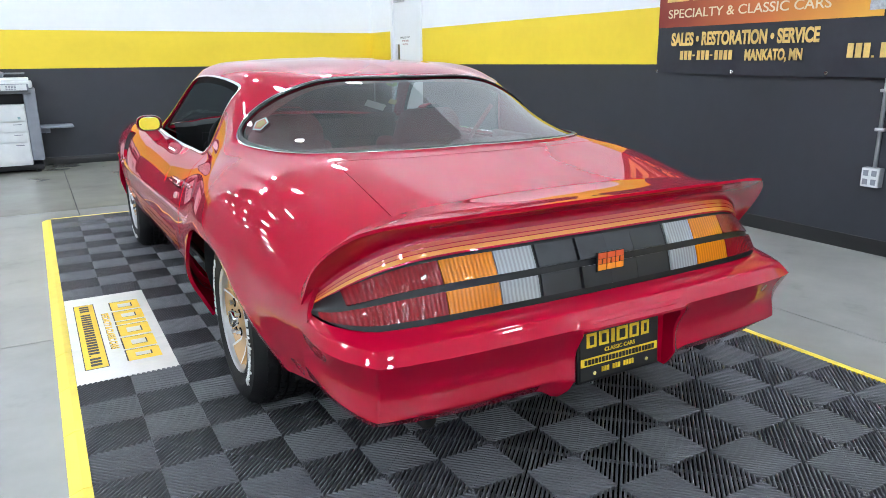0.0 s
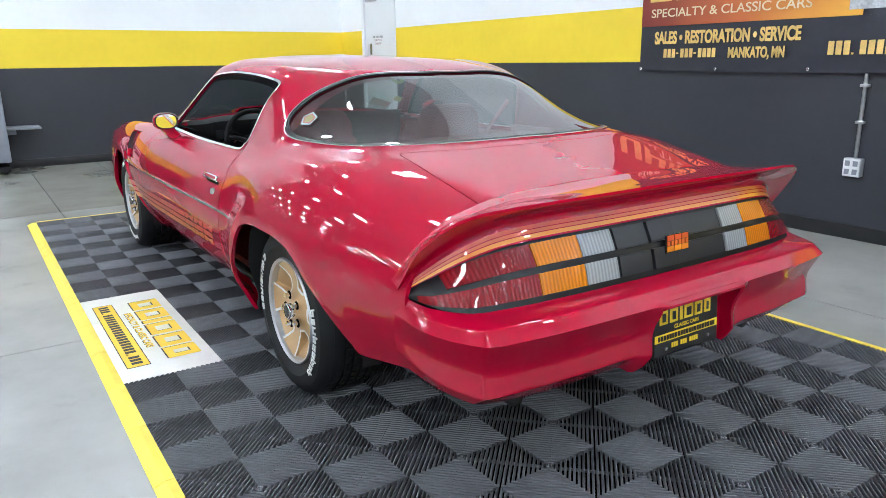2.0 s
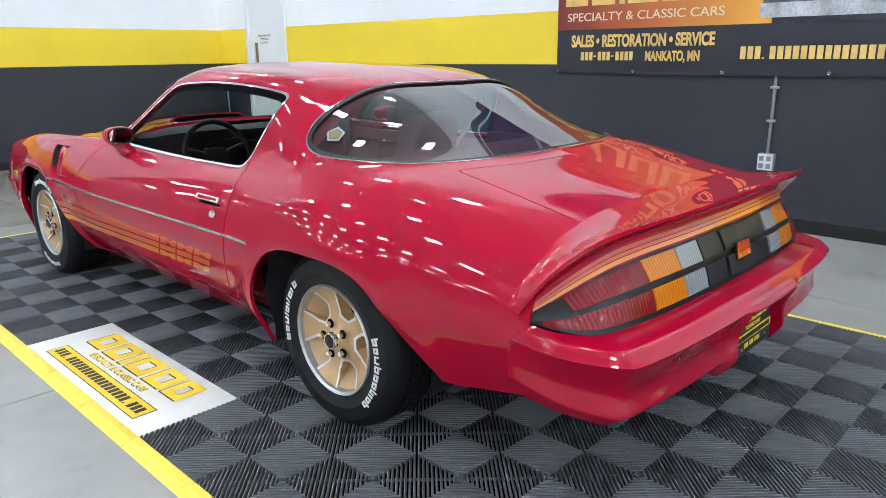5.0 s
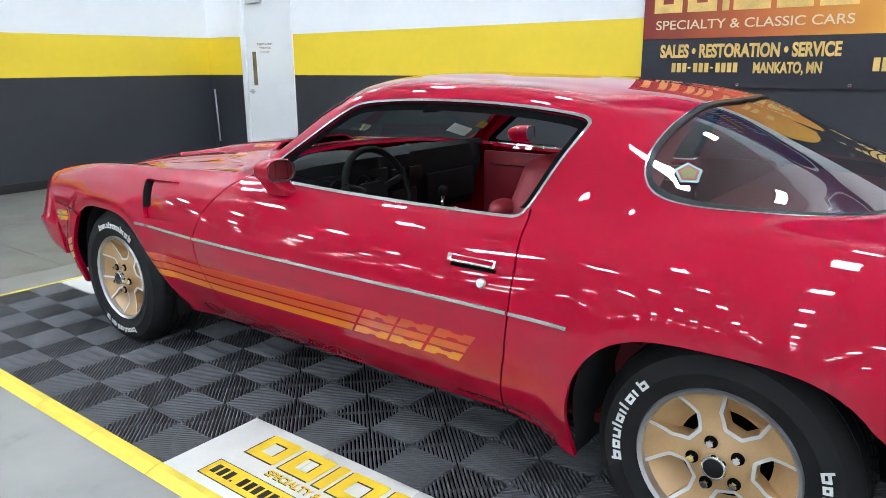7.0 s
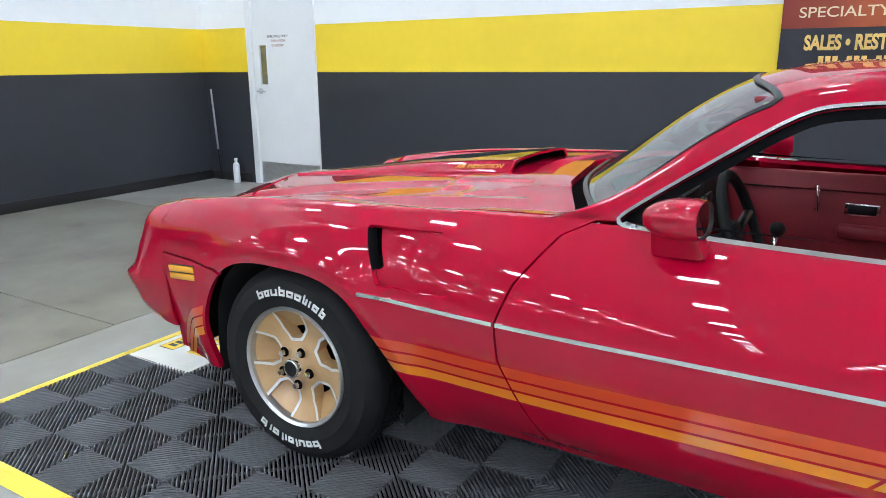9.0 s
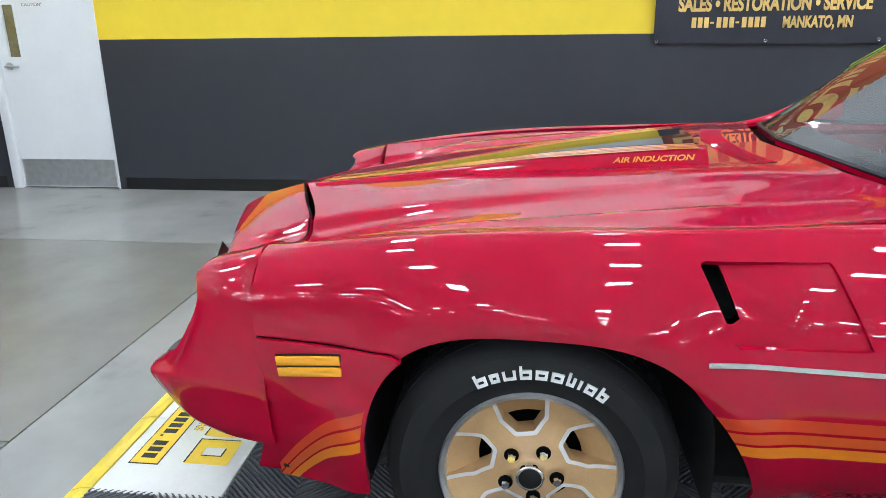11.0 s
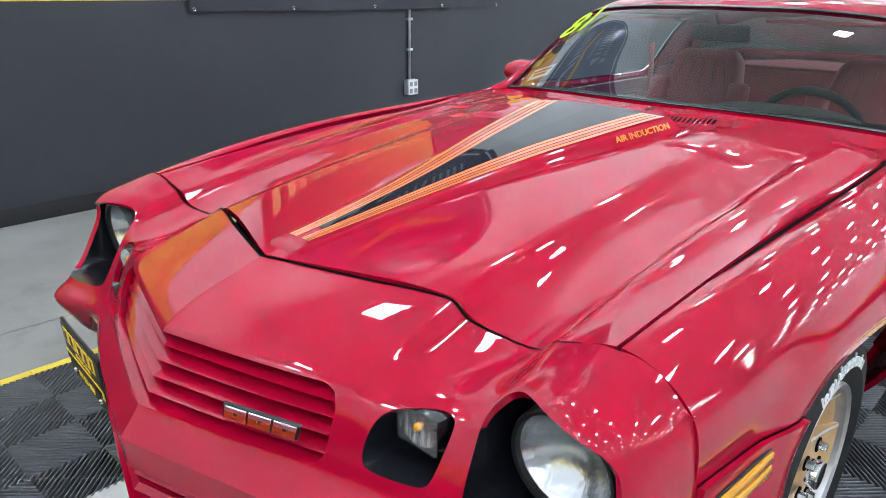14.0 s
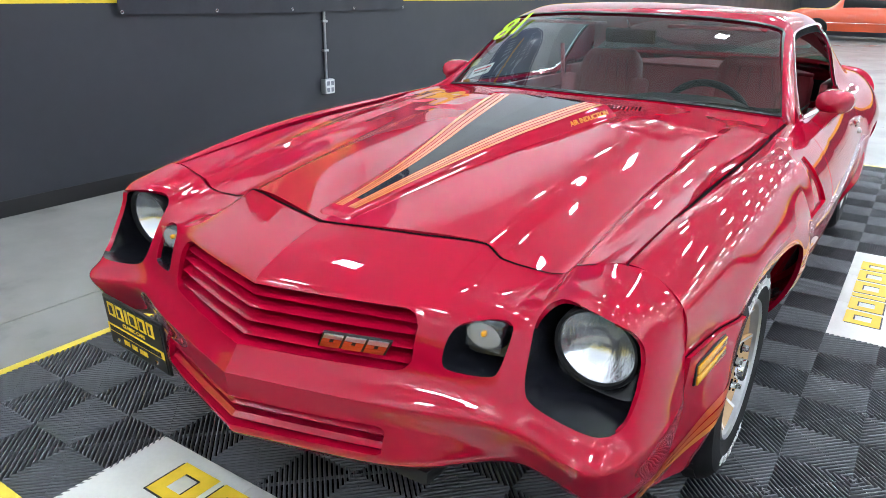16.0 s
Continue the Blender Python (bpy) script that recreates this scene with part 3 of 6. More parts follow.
SHARP_U = np.zeros((8, 13))
SHARP_U[5:, 4] = 1.0
SHARP_U[6:, 10] = 0.8
SHARP_K = np.zeros((8, 13))
SHARP_K[4, 4:8] = (0.8, 1.0, 1.0, 0.6)
SHARP_K[4, :4] = 0.5
SHARP_K[5, 4:7] = (0.9, 0.6, 0.1)
def fair(g, per_u, per_k, lam_u, lam_k, sharp_u, sharp_k, amount=None):
    """Evens out the curvature of a lofted grid along both directions, keeping its rims and the creases of the sharp tables."""
    g, first = g.copy(), g[..., :3].copy()
    out = vertex_normals(*grid_mesh(first)).reshape(first.shape)

    def run(line, per, lam, sharp):
        n = len(line)
        d3 = np.diff(np.eye(n), 3, axis=0)
        w = np.ones(n - 3)
        for i, s in enumerate(sharp):
            c = i * per
            if s > 0:
                w[max(0, c - 2):max(0, c)] *= max(0.0, 1 - s) ** 2
        keep = np.ones(n)
        keep[[0, -1]] = 1e5
        a = np.diag(keep) + lam * d3.T @ (w[:, None] * d3)
        return np.linalg.solve(a, keep[:, None] * line)

    for c in range(g.shape[1]):
        k = c / per_k
        lo = int(min(k, len(sharp_u) - 2))
        s = sharp_u[lo] * (1 - k + lo) + sharp_u[lo + 1] * (k - lo)
        g[:, c, :3] = run(g[:, c, :3], per_u, lam_u, s)
    for r in range(g.shape[0]):
        s = [np.interp(r / per_u, range(len(q)), q) for q in sharp_k]
        g[r, :, :3] = run(g[r, :, :3], per_k, lam_k, s)
    g[..., :3] = first + ((g[..., :3] - first) * out).sum(-1, keepdims=True) * out * (amount[..., None] if amount is not None else 1.0)
    return g


BODY = surface(LINES, np.linspace(0, 12, 12 * 28 + 1), np.linspace(0, 7, 7 * 16 + 1), SHARP_U, SHARP_K)
EVEN = np.where(BODY[..., 4] < 4.0, 1.0, np.where(BODY[..., 3] < 3.4, 0.8, 0.3)) * np.clip((BODY[..., 4] - 0.2) * 4, 0, 1)
EVEN = np.where((BODY[..., 4] >= 4.0) & (BODY[..., 3] > 3.4), EVEN * np.clip(np.abs(BODY[..., 3] - 4.0) - 0.3, 0, 1), EVEN)
BODY = outward(grid_mesh(fair(BODY, 28, 16, 4.2e6, 1e3, SHARP_U, SHARP_K, EVEN)))


def bulge(v):
    """Rolled wheel arches and the spats ahead of the wheels."""
    v = v.copy()
    y, z, k = v[:, 1], v[:, 2], v[:, 4]
    low = smooth_step((3.2 - k) / 1.2)
    for cy, cz in ((1.385, 0.30), (-1.3715, 0.30)):
        d = arch_value(y, z, cy, cz)
        v[:, 0] += (0.016 if cy > 0 else 0.008) * np.exp(-((d - 0.03) / 0.05) ** 2) * smooth_step((3.6 - k) / 0.8)
    # spat ahead of each wheel
    v[:, 0] += 0.028 * smooth_step((-0.80 - y) / 0.2) * (y > -1.2) * smooth_step((0.60 - z) / 0.25) * low
    v[:, 0] += 0.022 * smooth_step((2.02 - y) / 0.28) * (y > 1.5) * smooth_step((0.58 - z) / 0.2) * low
    v[:, 2] -= np.where((k > 4.02) & (y > 0.7), groove(v[:, 0], y) - ledge(v[:, 0], y) * (k < 6.4), 0)
    return v


def ledge(x, y):
    """The raised rim of the hood round its sunken middle: a strip along the fender seam and the plateau by the windscreen."""
    d = x - np.interp(y, (.6, 1.0, 1.37, 1.70, 1.99, 2.15), (.545, .540, .546, .544, .545, .552))
    side = np.interp(y, (.7, 1.0, 1.7, 2.0, 2.07, 2.15), (.004, .013, .015, .018, .013, .0)) * smooth_step(d / .030) * (1 - np.clip((d - .032) / .11, 0, 1))
    rear = np.where(x < .445, 1.085, .965) - y
    top = .007 * smooth_step(rear / .04) * smooth_step((x - .245) / .03) * (1 - smooth_step((x - .535) / .05)) * np.clip((y - .70) / .22, 0, 1)
    return np.maximum(side, top)


def groove(x, y):
    """The step beside the raised middle of the hood, deepest at the nose seam."""
    return np.interp(y, (.7, 1.2, 1.7, 2.0, 2.10, 2.19), (.0, .010, .020, .024, .018, 0)) * smooth_step((x - .360) / .040) * smooth_step((.56 - x) / .15)


def arch_value(y, z, cy, cz, ry=0.378, rz=0.376):
    if cy < 0:
        rz = 0.360
    trail = np.clip((0.56 - z) / 0.2, 0, 1.3)
    ry = np.where(y < cy, ry + (0.13 if cy < 0 else 0.075) * trail, ry)
    r = (np.abs((y - cy) / ry) ** 3 + np.abs(np.maximum(z - cz, 0) / rz) ** 3) ** (1 / 3)
    return (r - 1) * 0.36


BODY = (bulge(BODY[0]), BODY[1])

DOOR_FRONT = ((0.20, 0.48), (0.37, 0.555), (0.55, 0.63), (0.65, 0.637), (0.75, 0.60), (0.86, 0.52), (0.91, 0.42))
DOOR_REAR = ((0.20, -0.70), (0.28, -0.737), (0.50, -0.79), (0.63, -0.803), (0.75, -0.80), (0.91, -0.775))


def cut_y(table, z):
    t = np.array(table)
    return np.interp(z, t[:, 0], t[:, 1])


def door_front(v):
    return v[:, 1] - cut_y(DOOR_FRONT, v[:, 2])


def door_rear(v):
    return v[:, 1] - cut_y(DOOR_REAR, v[:, 2])


def hood_seam(v):
    return v[:, 0] - (0.682 + 0.022 * (1.98 - v[:, 1]) / 1.4)


def glass_base(v):
    return v[:, 1] - np.interp(v[:, 0], (0, .38, .665), (.675, .605, .475))


def arches(v):
    return np.minimum(arch_value(v[:, 1], v[:, 2], 1.385, 0.30), arch_value(v[:, 1], v[:, 2], -1.3715, 0.30))


WINDOW = poly_sd(eased(((.402, .896), (.375, .922), (.20, 1.045), (.048, 1.146), (-.03, 1.174), (-.35, 1.189), (-.65, 1.180), (-.855, 1.157), (-.892, 1.142), (-.893, 1.132), (-.825, 1.02), (-.762, .895), (-.748, .879), (-.72, .872), (-.40, .872), (.0, .877), (.36, .888)), 2))
BACK = poly_sd(eased(((-.3, -1.132), (0, -1.132), (.36, -1.112), (.50, -1.085), (.60, -1.075), (.648, -1.095), (.662, -1.15), (.652, -1.24), (.622, -1.37), (.585, -1.48), (.53, -1.575), (.45, -1.637), (.36, -1.673), (.24, -1.698), (0, -1.714), (-.3, -1.69)), 2))
VENT = poly_sd(((1.085, .838), (.83, .842), (.76, .685), (1.01, .678)))


def side_window(v):
    return np.where((v[:, 4] > 3.2) & (v[:, 4] < 5.7) & (v[:, 3] < 8.4), WINDOW(v[:, 1:3]), -0.5)


def back_window(v):
    return np.where((v[:, 4] > 4.4) & (v[:, 3] > 6.5), BACK(v[:, :2]), -0.5)


def front_window(v):
    return np.minimum(np.minimum(v[:, 3] - 4.0, 4.93 - v[:, 3]), (v[:, 4] - 4.97) * 0.5)


GAP = 0.0032
car = tagged(empty("car"), "glossy red two-door coupe with orange stripes and gold wheels", "car")

# hood, with a folded rear edge by the glass
hood = clip(clip(clip(BODY, lambda v: -hood_seam(v) - GAP * 2.2), lambda v: np.where(v[:, 3] < 4.2, glass_base(v) - 0.048, -1.0)), lambda v: v[:, 4] - 3.5)
HOOD = both("hood", hood, M_PAINT, car, edge=0.02)
cowl = clip(clip(clip(BODY, lambda v: -hood_seam(v) - GAP), lambda v: np.where((v[:, 3] < 4.6), 0.09 - glass_base(v), -1.0)), lambda v: np.minimum(v[:, 4] - 4.4, 4.02 - v[:, 3]))
both("cowl", raised(cowl, -0.026), M_DARK, car, "black cowl below the windscreen")
seam = clip(clip(BODY, lambda v: .0075 - np.abs(hood_seam(v) + .0035)), lambda v: np.where(v[:, 3] < 4.0, np.minimum(v[:, 4] - 3.5, glass_base(v)), -1.0))
both("hood_seam", raised(seam, -.006), M_DARK, car)
# fenders
fender = clip(clip(BODY, lambda v: hood_seam(v) - GAP * 0.4), lambda v: np.where(v[:, 3] < 5.6, door_front(v) - GAP, -1.0))
fender = clip(clip(fender, lambda v: 4.35 - v[:, 4]), arches)
both("fender", clip(fender, lambda v: np.where(np.abs(v[:, 1] - 0.92) < 0.3, 0.004 - VENT(v[:, 1:3]), 1.0)), M_PAINT, car, edge=0.014)
# a scooped outlet behind the front wheel: a panel that sinks toward its front edge
vent = clip(fender, lambda v: np.where(np.abs(v[:, 1] - 0.92) < 0.3, VENT(v[:, 1:3]) - 0.004, -1.0))
slot = lambda v: np.minimum(v[:, 1] - 1.012 - 0.40 * (v[:, 2] - 0.76), v[:, 2] - 0.722)
for mesh, sink, mat, name in ((clip(vent, lambda v: -slot(v)), 0.010, M_PAINT, "fender_vent"), (clip(vent, slot), 0.045, M_DARK, "vent_slot")):
    vv = np.array(mesh[0])
    vv[:, 0] -= sink + (0.010 * smooth_step((vv[:, 1] - 0.88) / 0.12) if mat is M_PAINT else 0)
    both(name, (vv, mesh[1]), mat, car)
both("vent_wall", flange(vent, 0, where=lambda q: q[1] > 1.0 and q[2] > .722, shift=(-0.05, 0, 0)), M_BLACK, car, "dark opening of the fender vent")
both("vent_edge", flange(vent, 0, where=lambda q: q[1] <= 1.0 or q[2] <= .722, shift=(-0.018, 0, 0)), M_PAINT, car, "stepped edge of the fender vent")
# doors
door = clip(clip(BODY, lambda v: np.where(v[:, 4] < 4.3, GAP * -1 - door_front(v), -1.0)), lambda v: door_rear(v) - GAP)
door = clip(clip(door, lambda v: 4.0 - v[:, 4]), lambda v: -side_window(v))
DOORS = both("door", door, M_PAINT, car, edge=0.02)
# quarter panels, pillars and roof in one shell
shell = clip(BODY, lambda v: np.where(v[:, 4] > 4.0, v[:, 3] - 3.98, -GAP - door_rear(v)))
shell = clip(shell, lambda v: np.where((v[:, 4] > 3.9), 1.0, -door_rear(v) - GAP))
for fn in (side_window, back_window, front_window):
    shell = clip(shell, lambda v: -fn(v))
shell = clip(shell, lambda v: np.where(v[:, 1] < 0, arch_value(v[:, 1], v[:, 2], -1.3715, 0.30), 1.0))


def deck_value(v):
    front = np.interp(v[:, 0], (0, .27, .48, .6), (-1.785, -1.768, -1.705, -1.62))
    return np.where((v[:, 4] > 4.2) & (v[:, 3] > 8.5), np.minimum(front - v[:, 1], 0.490 - 0.06 * (v[:, 1] + 1.65) - v[:, 0]), -0.5)


lid = clip(shell, lambda v: deck_value(v) - GAP * 0.5)
shell = clip(shell, lambda v: -deck_value(v) - GAP * 0.5)
both("quarter_panel", shell, M_PAINT, car, edge=0.014)
both("boot_lid", lid, M_PAINT, car, edge=0.012)
# glazing with black mouldings
ws = clip(BODY, lambda v: front_window(v))
both("windscreen", raised(ws, -0.004), M_GLASS, car, "clear greenish windscreen")
both("windscreen_moulding", raised(clip(clip(BODY, lambda v: front_window(v) + 0.020), lambda v: 0.012 - front_window(v)), 0.003), M_BLACK, car, "black rubber moulding", edge=0.004)
bg = clip(BODY, back_window)
both("rear_window", raised(bg, -0.004), M_GLASS_REAR, car, "wraparound tinted rear window")
both("rear_bright_trim", raised(clip(clip(BODY, lambda v: back_window(v) + 0.009), lambda v: -0.005 - back_window(v)), 0.005), M_CHROME, car, "thin bright trim round the rear window", edge=0.006)
both("rear_moulding", raised(clip(clip(BODY, lambda v: back_window(v) + 0.004), lambda v: 0.010 - back_window(v)), 0.004), M_BLACK, car, "black moulding round the rear window", edge=0.006)
both("window_trim", raised(clip(clip(clip(BODY, lambda v: side_window(v) + 0.0065), lambda v: 0.001 - side_window(v)), lambda v: v[:, 4] - 3.2), 0.005), M_CHROME, car, "bright window trim", edge=0.008)
both("weatherstrip", raised(clip(clip(clip(BODY, lambda v: side_window(v) - 0.0005), lambda v: 0.024 - side_window(v)), lambda v: np.minimum(v[:, 4] - 3.2, v[:, 2] - .90)), -0.010), M_RUBBER, car, "black weatherstrip")
for g in [o for o in bpy.data.objects if o.name.startswith(("windscreen", "rear_window")) and "moulding" not in o.name]:
    g.visible_shadow = False
# bright strip along the side, broken at the panel gaps
strip_z = lambda v: v[:, 2] - np.interp(v[:, 1], (-1.0, .637, 1.05), (.631, .648, .654))
strip = clip(BODY, lambda v: np.where(v[:, 4] < 3.4, np.minimum(1.062 - v[:, 1], v[:, 1] + 0.992), -1.0))
strip = clip(clip(strip, lambda v: strip_z(v) + .005), lambda v: .005 - strip_z(v))
for fn in (lambda v: door_front(v) - GAP * 1.4, lambda v: np.minimum(-door_front(v), door_rear(v)) - GAP * 1.4, lambda v: -door_rear(v) - GAP * 1.4):
    s = raised(clip(strip, fn), 0.008)
    both("side_moulding", s, M_CHROME, car, "bright side moulding", edge=0.008)

# dark joint along the top of the flare ahead of the front wheel
joint_z = lambda v: v[:, 2] - np.interp(v[:, 1], (1.60, 1.655, 1.69, 1.99), (.54, .60, .622, .632))
flare = clip(clip(BODY, lambda v: np.where(v[:, 4] < 3.2, np.minimum(v[:, 1] - 1.56, 1.992 - v[:, 1]), -1.0)), lambda v: arches(v) + .004)
flare = raised(clip(flare, lambda v: -joint_z(v)), 0.011)
both("wheel_flare", flare, M_PAINT, car, "raised red flare ahead of the wheel", edge=0.02)
joint = clip(clip(BODY, lambda v: np.where(v[:, 4] < 3.2, np.minimum(v[:, 1] - 1.59, 1.995 - v[:, 1]), -1.0)), arches)
joint = clip(clip(joint, lambda v: joint_z(v) + .002), lambda v: .0035 - joint_z(v))
both("flare_joint", raised(joint, 0.0016), M_DARK, car)
# side stripes in three tones and the slanted block figures that end them
for mat, z0, z1 in ((M_RED_DECAL, .507, .537), (M_ORANGE_DECAL, .474, .500), (M_YELLOW_DECAL, .438, .467)):
    band = clip(clip(BODY, lambda v: np.where((v[:, 4] < 3) & (v[:, 1] > -.9) & (v[:, 1] < 1.1), np.minimum(v[:, 2] - z0, z1 - v[:, 2]), -1.0)), arches)
    slant = lambda v: v[:, 1] + 0.75 * (v[:, 2] - 0.44)
    for fn in (lambda v: door_front(v) - GAP, lambda v: np.minimum(-door_front(v) - GAP, slant(v) + 0.182)):
        both("side_stripe", raised(clip(band, fn), 0.0012), mat, car)
    for a, b, holes in ((-.192, -.335, ((-.24, -.30),)), (-.345, -.475, ((-.39, -.43),)), (-.488, -.625, ((-.535, -.585),))):
        fig = clip(band, lambda v: np.minimum(a - slant(v), slant(v) - b))
        if mat is not M_ORANGE_DECAL:
            for c, d in holes:
                fig = clip(fig, lambda v: np.maximum(np.maximum(slant(v) - c, d - slant(v)), 0.009 - np.abs(v[:, 2] - (z0 + z1) / 2)))
        both("side_figure", raised(fig, 0.0012), mat, car)


# ---------------------------------------------------------------- nose
def rows(*r):
    return [np.array(x, float) for x in r]


NOSE = rows(
    ((0, 2.133, .790), (.20, 2.063, .785), (.36, 2.002, .776), (.46, 1.996, .762), (.545, 2.000, .744), (.67, 2.007, .802), (.745, 2.002, .787), (.800, 2.0015, .742)),
    ((0, 2.26, .754), (.20, 2.190, .749), (.36, 2.112, .742), (.46, 2.070, .732), (.55, 2.052, .732), (.676, 2.070, .784), (.750, 2.066, .772), (.801, 2.0015, .728)),
    ((0, 2.343, .713), (.20, 2.287, .709), (.36, 2.236, .702), (.46, 2.180, .696), (.558, 2.138, .712), (.664, 2.146, .758), (.756, 2.150, .742), (.808, 2.0015, .705)),
    ((0, 2.380, .650), (.20, 2.322, .648), (.37, 2.262, .645), (.47, 2.226, .640), (.562, 2.190, .642), (.684, 2.194, .650), (.782, 2.186, .640), (.818, 2.0015, .630)),
    ((0, 2.412, .578), (.20, 2.350, .574), (.37, 2.286, .568), (.47, 2.256, .560), (.57, 2.236, .553), (.692, 2.250, .546), (.788, 2.235, .546), (.824, 2.0015, .560)),
    ((0, 2.452, .527), (.20, 2.393, .524), (.37, 2.338, .519), (.47, 2.298, .516), (.57, 2.268, .512), (.694, 2.290, .510), (.788, 2.282, .510), (.827, 2.0015, .515)),
    ((0, 2.447, .478), (.20, 2.389, .476), (.37, 2.325, .470), (.47, 2.278, .462), (.57, 2.244, .455), (.694, 2.260, .448), (.780, 2.245, .446), (.819, 2.0015, .440)),
    ((0, 2.456, .384), (.20, 2.394, .382), (.37, 2.335, .384), (.47, 2.268, .396), (.57, 2.214, .405), (.692, 2.232, .402), (.774, 2.212, .398), (.810, 2.0015, .385)),
    ((0, 2.420, .345), (.20, 2.360, .345), (.37, 2.298, .350), (.47, 2.222, .365), (.57, 2.160, .380), (.686, 2.192, .368), (.760, 2.170, .364), (.798, 2.0015, .350)))
# the cap tucks in behind the fenders
NOSE = [np.vstack([r, (r[-1, 0] - .002, 1.984, r[-1, 2])]) for r in NOSE]
NS_U = np.zeros((9, 9))
NS_U[2:, 0] = 1.0
NS_U[1, 0] = 0.6
NS_U[0, 0] = 0.4
NS_K = np.zeros((9, 9))
NS_K[2, :3] = (0.9, 0.9, 0.9)
NS_K[4, :4] = (0.9, 0.9, 0.7, 0.3)
NS_K[5] = (1.0, 1.0, 0.9, 0.8, 0.7, 0.6, 0.5, 0.2, 0.2)
NS_K[6, :4] = (0.9, 0.9, 0.8, 0.3)
NS_K[7, :4] = (0.9, 0.9, 0.8, 0.3)
NOSE_G = surface(NOSE, np.linspace(0, 8, 8 * 15 + 1), np.linspace(0, 8, 8 * 12 + 1), NS_U, NS_K)
NOSE_M = outward(grid_mesh(fair(NOSE_G, 15, 12, 2e4, 4e2, NS_U, NS_K, np.clip((6.8 - NOSE_G[..., 3]) * 2, 0, 0.8))), (0, 0, 0.5))
NOSE_M[0][:, 2] += np.where(NOSE_M[0][:, 4] < 2.2, ledge(NOSE_M[0][:, 0], NOSE_M[0][:, 1]) - groove(NOSE_M[0][:, 0], NOSE_M[0][:, 1]), 0)
n = vertex_normals(*NOSE_M)
if n[:, 1].sum() < 0:
    NOSE_M = (NOSE_M[0], [tuple(reversed(q)) for q in NOSE_M[1]])

GRILLE = poly_sd(((-.3, .704), (.325, .699), (.346, .690), (.356, .668), (.357, .600), (.347, .582), (.325, .576), (-.3, .583)))
GRILLE_LO = poly_sd(((-.3, .470), (.322, .464), (.334, .456), (.330, .402), (.318, .396), (-.3, .396)))
LAMP_HEAD = poly_sd(eased(((.560, .712), (.582, .742), (.632, .755), (.705, .752), (.760, .733), (.785, .690), (.788, .606), (.774, .556), (.690, .554), (.596, .560), (.574, .583), (.566, .658)), 2))
LAMP_PARK = poly_sd(eased(((.424, .680), (.450, .688), (.516, .693), (.526, .672), (.520, .598), (.500, .589), (.432, .590), (.411, .600), (.413, .650)), 2))


def on_face(fn):
    return lambda v: np.where((v[:, 3] < 6.9) & (v[:, 4] > 1.4), fn(v[:, [0, 2]]), -0.5)


nose = NOSE_M
for fn in (GRILLE, GRILLE_LO, LAMP_HEAD, LAMP_PARK):
    g = on_face(fn)
    nose = clip(nose, lambda v: -g(v))
both("front_bumper_cover", nose, M_PAINT, car, edge=0.012)
# dark joint between the hood and the nose
both("hood_joint", raised(clip(clip(NOSE_M, lambda v: .052 - v[:, 4]), lambda v: 4.6 - v[:, 3]), .0014), M_DARK, car)


def pocket(name, fn, depth, mat, label):
    """Walls and floor of a recess behind an opening in the nose."""
    g = on_face(fn)
    face = clip(NOSE_M, g)
    wall = flange(face, 0, where=lambda q: q[0] > 0.002, shift=(0, -depth, 0))
    back = np.array(face[0])[:, :3].copy()
    back[:, 1] -= depth
    both(name, wall, mat, car, label, angle=40)
    both(name.replace("recess", "back").replace("bucket", "back"), (back, face[1]), M_UNDER if mat is M_PAINT else mat, car)


pocket("grille_recess", GRILLE, 0.06, M_PAINT, "red frame of the grille")
pocket("lower_grille_recess", GRILLE_LO, 0.05, M_PAINT, "red frame of the lower grille")
pocket("headlamp_bucket", LAMP_HEAD, 0.15, M_BUCKET, "gloss black headlamp bucket")
pocket("parking_lamp_bucket", LAMP_PARK, 0.10, M_BUCKET, "gloss black lamp recess")


def nose_bar(k0, k1, width, depth, lift):
    """One slat of a grille, bent along the vee of the nose."""
    tu = np.linspace(0, 2.2, 24)
    g = surface(NOSE, tu, np.linspace(k0, k1, 3), NS_U, NS_K)[..., :3]
    g = g[g[:, 1, 0] <= width]
    mid, top, low = g[:, 1].copy(), g[:, 0].copy(), g[:, 2].copy()
    for a in (mid, top, low):
        a[:, 1] -= depth
    mid[:, 1] += lift
    back_t, back_l = top.copy(), low.copy()
    back_t[:, 1] -= 0.03
    back_l[:, 1] -= 0.03
    m = grid_mesh(np.stack([back_t, top, mid, low, back_l], 1))
    both("grille_bar", (m[0], m[1]), M_PAINT, car, angle=30)


for i in range(5):
    a = 2.12 + i * 0.385
    nose_bar(a, a + 0.205, 0.362, 0.030, 0.016)
for i in range(2):
    nose_bar(6.24 + i * 0.36, 6.46 + i * 0.36, 0.34, 0.020, 0.010)


def dome(r, depth, m, segs=40, rings=8):
    vs, fs = [], []
    for i in range(rings + 1):
        a = i / rings
        for j in range(segs):
            t = 2 * math.pi * j / segs
            vs.append(m @ Vector((r * a * math.cos(t), -depth * (1 - a * a), r * a * math.sin(t))))
    for i in range(rings):
        for j in range(segs):
            q = (j + 1) % segs
            fs.append((i * segs + j, i * segs + q, (i + 1) * segs + q, (i + 1) * segs + j))
    return vs, fs


